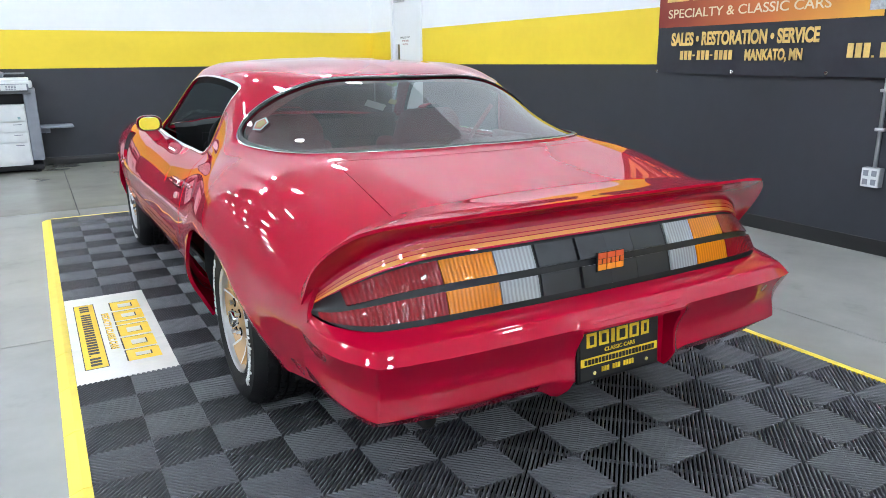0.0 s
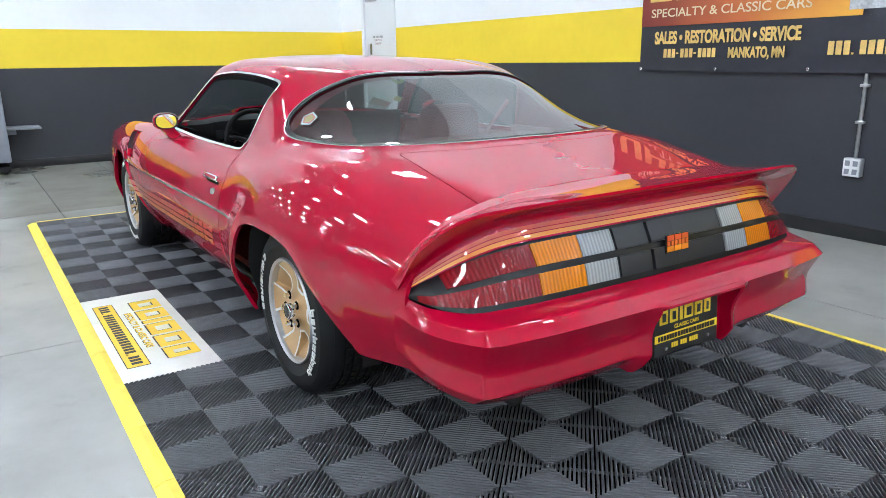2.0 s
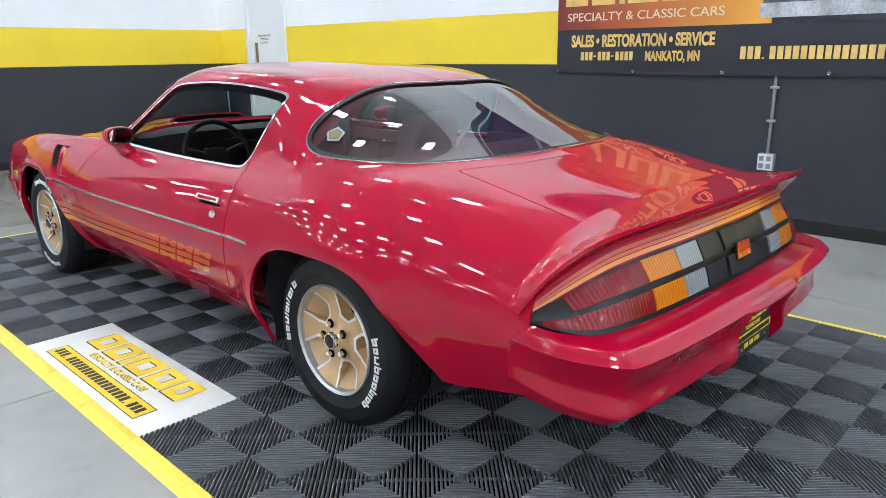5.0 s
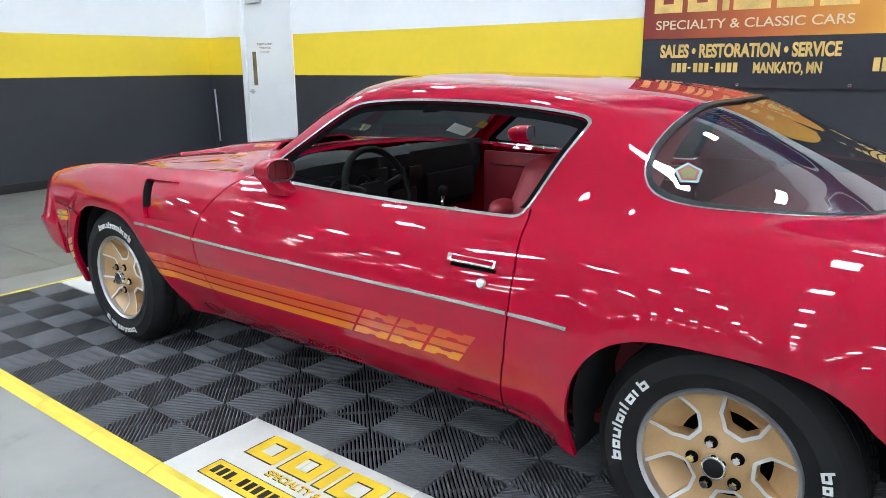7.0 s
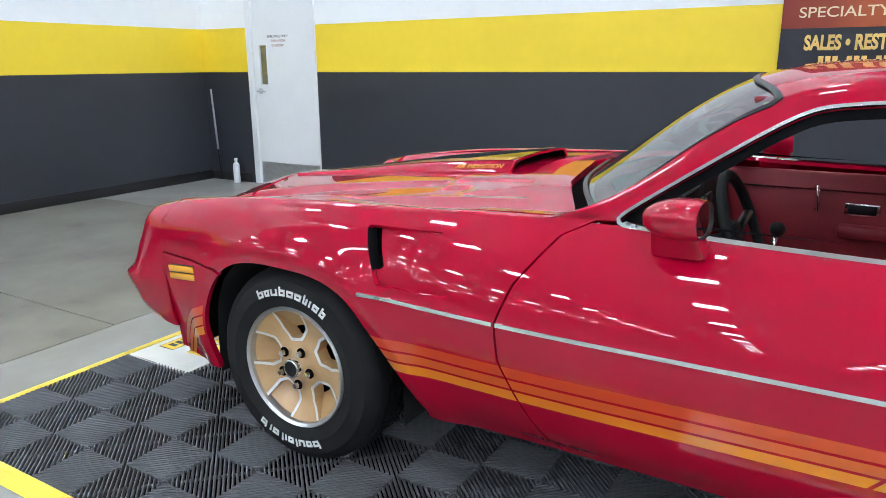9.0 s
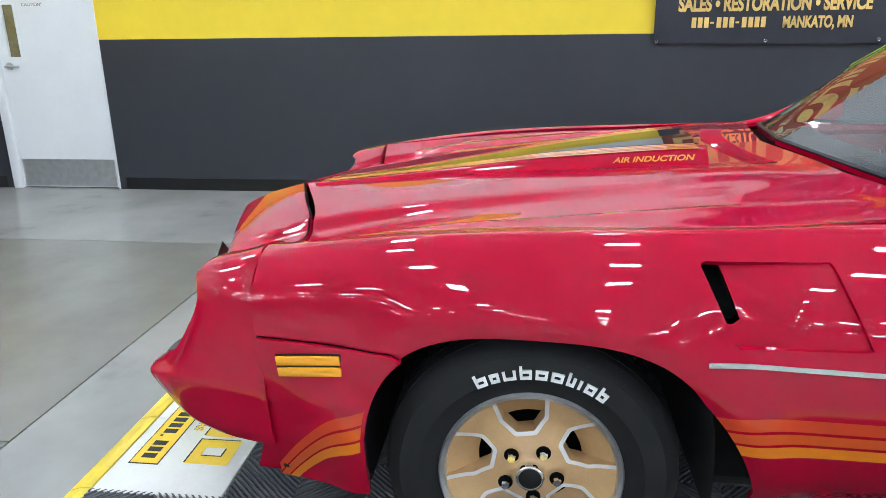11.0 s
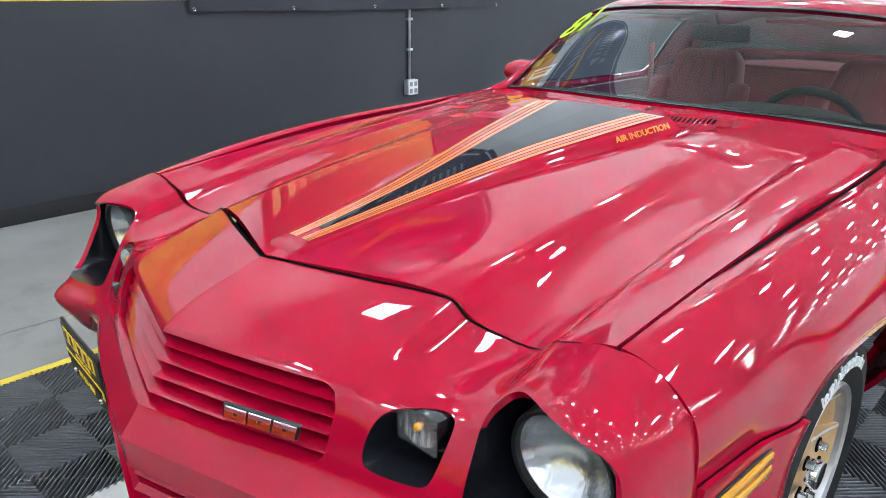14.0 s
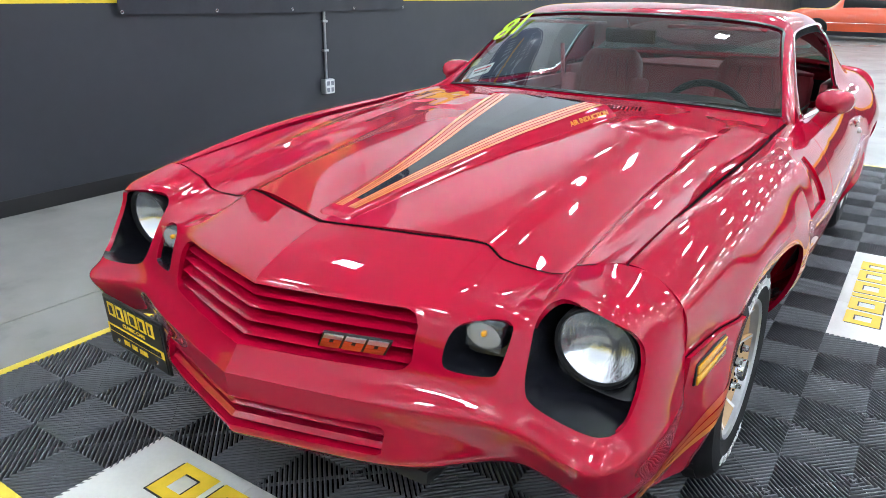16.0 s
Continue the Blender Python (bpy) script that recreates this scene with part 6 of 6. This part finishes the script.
for s in (-.36, .36):
    bm = bmesh.new()
    box(bm, (s - .20, .02, 1.175), (s + .20, .15, 1.188), .005, None)
    part("sun_visor", bm, M_VINYL_RED, car, smooth=True)


# ---------------------------------------------------------------- things in the room
def banner():
    """Printed vinyl banner on the wall beside the car."""
    y0, y1, z0, z1 = .545, -2.44, 1.105, 2.30
    x = WALL_X - .030
    ob = empty("banner")
    ob.location.z = .024

    def panel(name, a, b, c, d, mat, lift=0.0, slant=0.0):
        vs = [(x - lift, a, c), (x - lift, b, c), (x - lift, b + slant, d), (x - lift, a + slant, d)]
        vs += [(x - lift + .002, q[1], q[2]) for q in vs]
        link(name, vs, [(0, 1, 2, 3), (7, 6, 5, 4), (0, 4, 5, 1), (1, 5, 6, 2), (2, 6, 7, 3), (3, 7, 4, 0)], mat, ob, smooth=False)

    # rippled black sheet
    n = 60
    g = np.array([[(x - .004 - .004 * math.sin(i * .9) * math.sin(j * .7 + i * .25), y0 + (y1 - y0) * i / n, z0 + (z1 - z0) * j / 12 - .012 * math.sin(math.pi * i / n) * (1 - j / 12)) for j in range(13)] for i in range(n + 1)])
    m = grid_mesh(g)
    nrm = vertex_normals(*m)
    if nrm[:, 0].sum() > 0:
        m = (m[0], [tuple(reversed(q)) for q in m[1]])
    link("sheet", *m, M_BANNER, ob, "black vinyl sheet")
    panel("warm_field", .543, -1.29, 1.462, z1 - .002, M_WARM, .010)
    panel("dark_field", -1.32, -2.438, 1.462, z1 - .002, M_BANNER, .010)
    rot = Matrix.Rotation(radians(90), 4, "X")

    def words(text, ya, yb, z, size, mat, bold=.040):
        m = Matrix.Translation((x - .0145, ya, z)) @ Matrix.Rotation(radians(-90), 4, "Z") @ rot
        t = writing("banner_line", text, m, size, mat, ob, .0012, bold=bold)
        me = t.data
        ys = [v.co.y for v in me.vertices]
        k = (yb - ya) / (min(ys) - ya)
        for v in me.vertices:
            v.co.y = ya + (v.co.y - ya) * k
        # each word is a piece of its own
        co = [tuple(v.co) for v in me.vertices]
        faces = sorted(([tuple(p.vertices) for p in me.polygons]), key=lambda f: -max(co[i][1] for i in f))
        groups, end = [], None
        for f in faces:
            top, low = max(co[i][1] for i in f), min(co[i][1] for i in f)
            if end is None or top < end - .17 * size:
                groups.append([])
                end = low
            groups[-1].append(f)
            end = min(end, low)
        bpy.data.objects.remove(t)
        for g in groups:
            used = sorted({i for f in g for i in f})
            at = {i: n for n, i in enumerate(used)}
            link("banner_word", [co[i] for i in used], [tuple(at[i] for i in f) for f in g], mat, ob, smooth=False)

    words("SPECIALTY & CLASSIC CARS", .441, -.946, 1.532, .095, M_CREAM, .006)
    words("SALES • RESTORATION • SERVICE", .389, -.891, 1.322, .132, M_GOLD_PRINT)
    words("MANKATO, MN", -.319, -.780, 1.205, .105, M_GOLD_PRINT)
    # the number and the web name stay as bars
    for i in range(12):
        a = .291 - i * .0425
        dash = i in (3, 7)
        panel("number_bar", a, a - (.022 if dash else .031), 1.236 if dash else 1.208, 1.248 if dash else 1.278, M_GOLD_PRINT, .0135)
    for i in range(25):
        a = -1.09 - i * .0528
        panel("name_bar", a, a - (.016 if i in (3, 21) else .040), 1.215, 1.228 if i in (3, 21) else 1.305, M_GOLD_PRINT, .0135)
    # the large name above as block shapes
    ys = (.46, .20, -.06, -.14, -.44, -.72)
    ws = (.22, .22, .05, .26, .24, .24)
    for yy, w in zip(ys, ws):
        panel("name_block", yy, yy - w, 1.655, 1.93, M_GOLD_PRINT, .0135)
        if w > .1:
            panel("block_hollow", yy - .07, yy - w + .07, 1.72, 1.93, M_WARM, .0155)
    # chrome bumper picture as plain shapes
    panel("picture_bar", -1.20, -2.15, 1.50, 1.60, M_PIC, .0135)
    panel("picture_bar", -1.22, -1.52, 1.60, 1.78, M_PIC2, .0135)
    panel("picture_bar", -1.75, -2.10, 1.60, 1.78, M_PIC2, .0135)
    tagged(ob, "black and orange printed vinyl banner pinned to the wall", "banner")
    for i, yy in enumerate((.525, -.219, -.966, -1.71, -2.42)):
        for z in (1.118, z1 - .02):
            vs, fs = lathe([(.006, .0), (.012, .0), (.013, -.003), (.010, -.004), (.006, -.002)], 14)
            link("grommet", [(x - .013 + a, yy + b, z + c) for a, b, c in vs], fs, M_CHROME, ob, "metal grommet")


def warm_print():
    m = bpy.data.materials.new("orange_red_print")
    m.use_nodes = True
    nt = m.node_tree
    p = nt.nodes["Principled BSDF"]
    p.inputs["Roughness"].default_value = 0.45
    co = nt.nodes.new("ShaderNodeTexCoord")
    sep = nt.nodes.new("ShaderNodeSeparateXYZ")
    nz = nt.nodes.new("ShaderNodeTexNoise")
    nz.inputs["Scale"].default_value = 3.0
    add = nt.nodes.new("ShaderNodeMath")
    add.operation = "MULTIPLY_ADD"
    add.inputs[1].default_value = 0.5
    rng = nt.nodes.new("ShaderNodeMapRange")
    rng.inputs["From Min"].default_value, rng.inputs["From Max"].default_value = 0.85, -1.0
    ramp = nt.nodes.new("ShaderNodeValToRGB")
    e = ramp.color_ramp.elements
    e[0].color, e[1].color = (0.20, 0.015, 0.012, 1), (0.85, 0.42, 0.05, 1)
    k = ramp.color_ramp.elements.new(0.55)
    k.color = (0.55, 0.13, 0.03, 1)
    nt.links.new(co.outputs["Object"], sep.inputs[0])
    nt.links.new(co.outputs["Object"], nz.inputs["Vector"])
    nt.links.new(nz.outputs["Fac"], add.inputs[0])
    nt.links.new(sep.outputs["Y"], add.inputs[2])
    nt.links.new(add.outputs[0], rng.inputs["Value"])
    nt.links.new(rng.outputs["Result"], ramp.inputs["Fac"])
    nt.links.new(ramp.outputs["Color"], p.inputs["Base Color"])
    return m


M_BANNER = material("black_vinyl_banner", (0.020, 0.021, 0.030), rough=0.38, vary=0.15, scale=3)
M_WARM = warm_print()
M_CREAM = material("cream_print", (0.75, 0.62, 0.40), rough=0.45)
M_GOLD_PRINT = material("gold_print", (0.78, 0.52, 0.16), rough=0.45, vary=0.15, scale=9)
M_PIC = material("steel_print", (0.45, 0.46, 0.48), rough=0.45, vary=0.4, scale=7)
M_PIC2 = material("dark_steel_print", (0.10, 0.105, 0.12), rough=0.45, vary=0.5, scale=12)
banner()


def wall_door():
    y0, y1 = DOOR_Y0, DOOR_Y1
    d = tagged(empty("door_1"), "white metal door with a kick plate and small window", "door", kind="structure")
    for name, lo, hi in (("door_frame", (WALL_X - .015, y0, 0), (WALL_X + .12, y0 + .012, 2.16)),
                         ("door_frame", (WALL_X - .015, y1 - .075, 0), (WALL_X + .12, y1, 2.16)),
                         ("door_frame", (WALL_X - .015, y0 + .012, 2.10), (WALL_X + .12, y1 - .075, 2.16))):
        boxed(name, lo, hi, M_DOOR, d, .004)
    a, b = y0 + .014, y1 - .079
    # leaf with a narrow glazed slot
    wy0, wy1, wz0, wz1 = b - .185, b - .085, 1.07, 1.47
    bm = bmesh.new()
    for lo, hi in (((.012, a, .01), (.055, wy0, 2.095)), ((.012, wy1, .01), (.055, b, 2.095)), ((.012, wy0, .01), (.055, wy1, wz0)), ((.012, wy0, wz1), (.055, wy1, 2.095))):
        box(bm, (WALL_X + lo[0], lo[1], lo[2]), (WALL_X + hi[0], hi[1], hi[2]))
    part("door_leaf", bm, M_DOOR, d)
    boxed("window_pane", (WALL_X + .028, wy0, wz0), (WALL_X + .034, wy1, wz1), M_DOORGLASS, d)
    for lo, hi in (((wy0 - .012, wz0 - .012), (wy0, wz1 + .012)), ((wy1, wz0 - .012), (wy1 + .012, wz1 + .012)), ((wy0, wz0 - .012), (wy1, wz0)), ((wy0, wz1), (wy1, wz1 + .012))):
        boxed("pane_frame", (WALL_X + .006, lo[0], lo[1]), (WALL_X + .012, hi[0], hi[1]), M_DOOR, d)
    boxed("kick_plate", (WALL_X + .008, a + .02, .02), (WALL_X + .012, b - .02, .245), M_METAL, d, 0, "brushed metal kick plate")
    hy, hz = b - .075, 1.0
    bm = bmesh.new()
    cyl(bm, .030, .030, .012, Matrix.Translation((WALL_X + .004, hy, hz)) @ Matrix.Rotation(math.pi / 2, 4, "Y"), 20)
    part("handle_rose", bm, M_METAL, d, smooth=True)
    vs, fs = tube([(WALL_X, hy, hz), (WALL_X - .05, hy, hz), (WALL_X - .055, hy - .02, hz), (WALL_X - .055, hy - .12, hz)], .009, 10)
    link("door_handle", vs, fs, M_METAL, d, "metal lever handle")
    rot = Matrix.Rotation(radians(-90), 4, "Z") @ Matrix.Rotation(radians(90), 4, "X")
    for text, z, mat in (("EMPLOYEES ONLY", 1.545, M_INK), ('"OPEN WITH', 1.500, M_STICK_RED), ('CAUTION"', 1.455, M_STICK_RED)):
        writing("door_line", text, Matrix.Translation((WALL_X + .0115, (a + b) / 2 + .08, z)) @ rot, .036, mat, d, .0006, "CENTER")
    boxed("closer", (WALL_X - .03, b - .35, 2.03), (WALL_X + .012, b - .08, 2.09), M_METAL, d, .006)


M_DOORGLASS = material("dark_wired_glass", (0.20, 0.17, 0.09), rough=0.15, coat=0.6, vary=0.2, scale=6)
wall_door()


def outlet():
    ob = empty("wall_outlet")
    y, z = -1.355, .500
    bm = bmesh.new()
    box(bm, (WALL_X - .055, y - .058, z - .062), (WALL_X - .001, y + .058, z + .062), .006)
    part("outlet_box", bm, M_METAL, ob, smooth=True)
    bm = bmesh.new()
    box(bm, (WALL_X - .060, y - .054, z - .058), (WALL_X - .055, y + .054, z + .058), .002)
    part("cover_plate", bm, M_WHITE, ob, "pale cover plate")
    for dy in (-.026, .026):
        for dz in (-.028, .028):
            bm = bmesh.new()
            box(bm, (WALL_X - .0625, y + dy - .016, z + dz - .018), (WALL_X - .060, y + dy + .016, z + dz + .018), .002)
            part("socket", bm, M_GREY, ob)
    vs, fs = tube([(WALL_X - .014, y, z + .06), (WALL_X - .014, y, 1.75), (WALL_X - .014, y, CEIL_Z - .02)], .0125, 12)
    link("conduit", vs, fs, M_METAL, ob, "galvanised conduit")
    for zz in (.80, 1.04):
        boxed("conduit_strap", (WALL_X - .030, y - .03, zz - .010), (WALL_X - .0005, y + .03, zz + .010), M_METAL, ob, .004)
    tagged(ob, "metal outlet box on a conduit down the black wall", "outlet")


outlet()


def corner_things():
    vs, fs = tube([(3.170, 6.215, .012), (3.195, 6.272, .50), (3.2215, 6.332, 1.005)], .009, 10)
    p = tagged(link("pole", vs, fs, M_BLACK), "slim pole leaning in the corner of the walls", "pole")
    vs, fs = tube([(3.1875, 6.2547, .35), (3.222, 6.333, 1.012)], .0105, 10)
    link("sleeve", vs, fs, M_METAL, p, "bare metal upper sleeve")
    vs, fs = lathe([(.0, 0), (.035, 0), (.036, .01), (.036, .19), (.030, .21), (.014, .225), (.014, .24), (.018, .245), (.018, .27), (.0, .272)], 24, "z")
    b = tagged(link("spray_bottle", [(x + 3.155, y + 5.952, z) for x, y, z in vs], fs, M_WHITE, angle=40), "white bottle standing on the floor by the wall", "bottle")


corner_things()


def copier():
    """Office copier by the far wall."""
    ob = empty("copier")
    x0, x1, y0, y1 = -2.10, -1.34, 5.84, 6.415
    boxed("body", (x0, y0, .09), (x1 - .13, y1, .80), M_WHITE, ob, .012)
    boxed("side_case", (x1 - .13, y0 + .02, .14), (x1, y1 - .02, .98), M_GREY, ob, .015, "blue-grey side case")
    boxed("base", (x0 + .02, y0 + .03, .03), (x1 - .02, y1 - .03, .09), M_BLACK, ob, .01)
    for x in (x0 + .06, x1 - .08):
        for y in (y0 + .08, y1 - .08):
            boxed("caster", (x - .025, y - .025, 0), (x + .025, y + .025, .03), M_BLACK, ob, .006)
    for a, b in ((.12, .355), (.365, .475), (.485, .595)):
        d = boxed("drawer", (x0 + .02, y0 - .014, a), (x1 - .15, y0 - .001, b), M_WHITE, ob, .006)
        boxed("drawer_handle", (x0 + .10, y0 - .020, b - .062), (x0 + .27, y0 - .0145, b - .022), M_BLACK, d, .008, "black recessed handle")
        boxed("drawer_tab", (x1 - .28, y0 - .0165, b - .030), (x1 - .19, y0 - .0145, b - .022), M_GREY, d)
    front = boxed("front_cover", (x0 + .02, y0 - .014, .605), (x1 - .15, y0 - .001, .795), M_WHITE, ob, .008)
    boxed("cover_label", (x0 + .06, y0 - .0165, .765), (x0 + .28, y0 - .0145, .785), M_GREY, front)
    boxed("cover_mark", (x1 - .22, y0 - .0165, .63), (x1 - .19, y0 - .0145, .66), M_STICK_AQUA, front)
    boxed("gap_band", (x0 + .01, y0 + .12, .80), (x1 - .13, y1, .92), M_BLACK, ob, .01, "dark output slot")
    boxed("scanner", (x0 - .01, y0 - .01, .985), (x1 - .02, y1, 1.06), M_WHITE, ob, .015)
    boxed("scanner_base", (x0, y0 - .02, .92), (x1 - .04, y1, .985), M_GREY, ob, .010)
    panel = boxed("control_panel", (x0 + .02, y0 - .11, .955), (x1 - .06, y0 - .011, 1.035), M_GREY, ob, .012)
    boxed("screen", (x0 + .18, y0 - .114, .968), (x0 + .40, y0 - .1105, 1.022), M_PANEL, panel, 0, "dark touch screen")
    keys = boxed("keypad", (x0 + .42, y0 - .114, .962), (x1 - .08, y0 - .1105, 1.028), M_WHITE, panel)
    for r in range(3):
        for c in range(4):
            boxed("key", (x0 + .47 + c * .028, y0 - .1165, .972 + r * .017), (x0 + .49 + c * .028, y0 - .1145, .982 + r * .017), M_GREY, keys)
    boxed("lid", (x0, y0 + .02, 1.06), (x1 - .05, y1, 1.10), M_WHITE, ob, .012)
    boxed("feeder", (x0 + .03, y0 + .10, 1.10), (x1 - .30, y1 - .05, 1.17), M_GREY, ob, .03)
    boxed("feed_tray", (x1 - .34, y0 + .14, 1.14), (x1 - .08, y1 - .10, 1.155), M_GREY, ob, .005)
    boxed("paper_tray", (x1, y0 + .10, .50), (x1 + .36, y1 - .10, .525), M_GREY, ob, .008)
    boxed("tray_arm", (x1, y0 + .20, .44), (x1 + .10, y1 - .20, .50), M_GREY, ob, .008)
    tagged(ob, "white and blue-grey office copier against the black wall", "copier")


copier()


def floor_print(name, m, label):
    """Yellow and black block print on the white tiles, in a run of three tiles."""
    ob = empty(name)
    l, w = 3 * TILE_L, TILE
    h = PAD_H - .001
    for i in range(3):
        boxed("white_tile", (-l / 2 + i * TILE_L + .001, -w / 2 + .001, 0), (-l / 2 + (i + 1) * TILE_L - .001, w / 2 - .001, h), M_TILE_WHITE, ob, .0015)
    xs, ws = (-.43, -.26, -.095, -.035, .145, .315), (.145, .145, .042, .155, .150, .130)

    def bar(nm, x0, x1, y0, y1, z, mat):
        boxed(nm, (x0, y0, h + z), (x1, y1, h + z + .0006), mat, ob)

    t = .042
    for k, (x, wd) in enumerate(zip(xs, ws)):
        y0, y1 = .015, .150
        for o, mat, z in ((-.006, M_INK, .0002), (0, M_SIGN_YELLOW, .0009)):
            a0, a1, b0, b1 = x + o, x + wd + o, y0 + o, y1 + o
            if k == 2:
                segs = ((a0, a1, b0, b1),)
            else:
                segs = ((a0, a0 + t, b0, b1), (a1 - t, a1, b0, b1), (a0 + t, a1 - t, b0, b0 + t * .8), (a0 + t, a1 - t, b1 - t * .8, b1))
            for s in segs:
                bar("name_block", *s, z, mat)
    for dx, mat, z in ((-.003, M_INK, .0003), (0, M_SIGN_YELLOW, .0012)):
        writing("sign_line", "SPECIALTY & CLASSIC CARS", Matrix.Translation((dx, -.036 + dx, h + z)), .043, mat, ob, .0004, "CENTER", 1.0, 0, .02)
    bar("yellow_band", -.46, .46, -.158, -.062, .0002, M_INK)
    bar("yellow_band", -.455, .455, -.154, -.066, .0009, M_SIGN_YELLOW)
    for i in range(25):
        dot = i in (3, 21)
        bar("web_bar", -.43 + i * .0348, -.43 + i * .0348 + (.009 if dot else .024), -.132, -.124 if dot else -.088, .0016, M_INK)
    ob.matrix_basis = m
    tagged(ob, label, "floor sign", kind="structure")


cx = PAD_X0 + .5 * TILE
floor_print("floor_sign", Matrix.Translation((cx, PAD_Y0 + 7.5 * TILE_L, 0)) @ Matrix.Rotation(radians(-90), 4, "Z"), "white tiles printed with yellow and black blocks")
floor_print("floor_sign", Matrix.Translation((PAD_X0 + 3.5 * TILE, PAD_Y1 - .5 * TILE_L, 0)) @ Matrix.Rotation(radians(180), 4, "Z"), "white tiles printed with yellow and black blocks")


def round_sign():
    """Large round dealer sign high on the wall, known by its reflection in the paint and the windscreen."""
    ob = empty("round_sign")
    cy, cz, x = -.85, 3.75, WALL_X - .03
    m = Matrix.Translation((x, cy, cz)) @ Matrix.Rotation(-math.pi / 2, 4, "Y")
    bm = bmesh.new()
    cyl(bm, 1.18, 1.18, .05, m, 64)
    part("disc", bm, material("blue_enamel", (0.012, 0.022, 0.09), rough=0.3, vary=0.1, scale=4), ob)
    vs, fs = lathe([(1.08, -.026), (1.10, -.026), (1.10, -.030), (1.08, -.030), (1.08, -.026)], 64)
    link("rim_line", [(x + a, cy + b, cz + c) for a, b, c in vs], fs, M_WHITE, ob)
    pale = material("pale_blue_lettering", (0.34, 0.38, 0.46), rough=0.5)
    for z, n, w, h in ((.62, 8, .085, .075), (.34, 9, .125, .115), (.02, 5, .07, .055), (-.62, 7, .13, .14)):
        for i in range(n):
            y = cy + (i - (n - 1) / 2) * w * 1.42
            for a, b in ((-.5, -.26), (.26, .5)):
                boxed("letter_bar", (x - .032, y + a * w, cz + z - h), (x - .027, y + b * w, cz + z + h), pale, ob)
    for a in (-1, 1):
        bm = bmesh.new()
        box(bm, (-.004, -.34, -.05), (.004, .34, .05), 0, Matrix.Translation((x - .03, cy + a * .28, cz - .28)) @ Matrix.Rotation(radians(24 * a), 4, "X"))
        part("chevron_bar", bm, M_MARKER, ob, "amber chevron")
    tagged(ob, "large round blue sign with pale lettering bars on the wall", "sign")


round_sign()


def far_car():
    """An orange coupe parked farther down the hall."""
    ob = empty("parked_car")
    lens = ((-2.35, .50, .78), (-1.9, .55, .90), (-1.1, .55, .93), (-.55, .50, 1.32), (.35, .50, 1.34), (1.0, .55, .98), (1.9, .58, .93), (2.45, .58, .80))
    body_m = material("orange_car_paint", (0.62, 0.07, 0.012), rough=0.35, coat=1.0, vary=0.04, scale=2)
    g = []
    for y, low, top in lens:
        row = []
        for x, z in ((-.80, .28), (-.88, .55), (-.87, .78), (-.80, min(top, .90)), (-.60, top), (0, top + .03), (.60, top), (.80, min(top, .90)), (.87, .78), (.88, .55), (.80, .28)):
            row.append((x * (.92 if abs(y) > 2.2 else 1), y, z))
        g.append(row)
    m = grid_mesh(loft([np.array(g)[:, i] for i in range(11)], 5, 4))
    n = vertex_normals(*m)
    if n[:, 2].sum() < 0:
        m = (m[0], [tuple(reversed(q)) for q in m[1]])
    link("body", *m, body_m, ob, "orange body")
    for x in (-.885, .885):
        boxed("side_window", (x * .86 - .012, -.75, .96), (x * .86 + .012, .75, 1.20), M_BLACK, ob, .01)
        boxed("bright_strip", (x - .008, -2.2, .52), (x + .008, 2.2, .535), M_CHROME, ob, .003)
        for y in (-1.4, 1.45):
            vs, fs = lathe([(.0, -.02), (.19, -.02), (.20, -.10), (.31, -.11), (.33, -.08), (.33, .08), (.31, .11), (.0, .11)], 32)
            w = link("wheel", [((a * (1 if x < 0 else -1)) + x * .92, y + b, .33 + c) for a, b, c in vs], fs, M_TYRE, ob, "black tyre with a bright rim", angle=35)
            vs, fs = lathe([(.005, -.06), (.10, -.075), (.19, -.06)], 24)
            link("rim", [((a * (1 if x < 0 else -1)) + x * .93, y + b, .33 + c) for a, b, c in vs], fs, M_ALLOY, w)
    bm = bmesh.new()
    vs = box(bm, (-.70, 1.0, .97), (.70, 2.2, 1.0), .01, Matrix.Translation((0, .95, 1.0)) @ Matrix.Rotation(radians(52), 4, "X") @ Matrix.Translation((0, -.95, -1.0)))
    part("open_hood", bm, body_m, ob, "raised hood")
    boxed("engine_bay", (-.62, 1.05, .80), (.62, 2.15, .96), M_UNDER, ob, .02)
    ob.matrix_basis = pose(0.9, -23.2, 0, 0, 0, 98)
    tagged(ob, "orange coupe with its hood raised parked on the concrete", "car")


far_car()
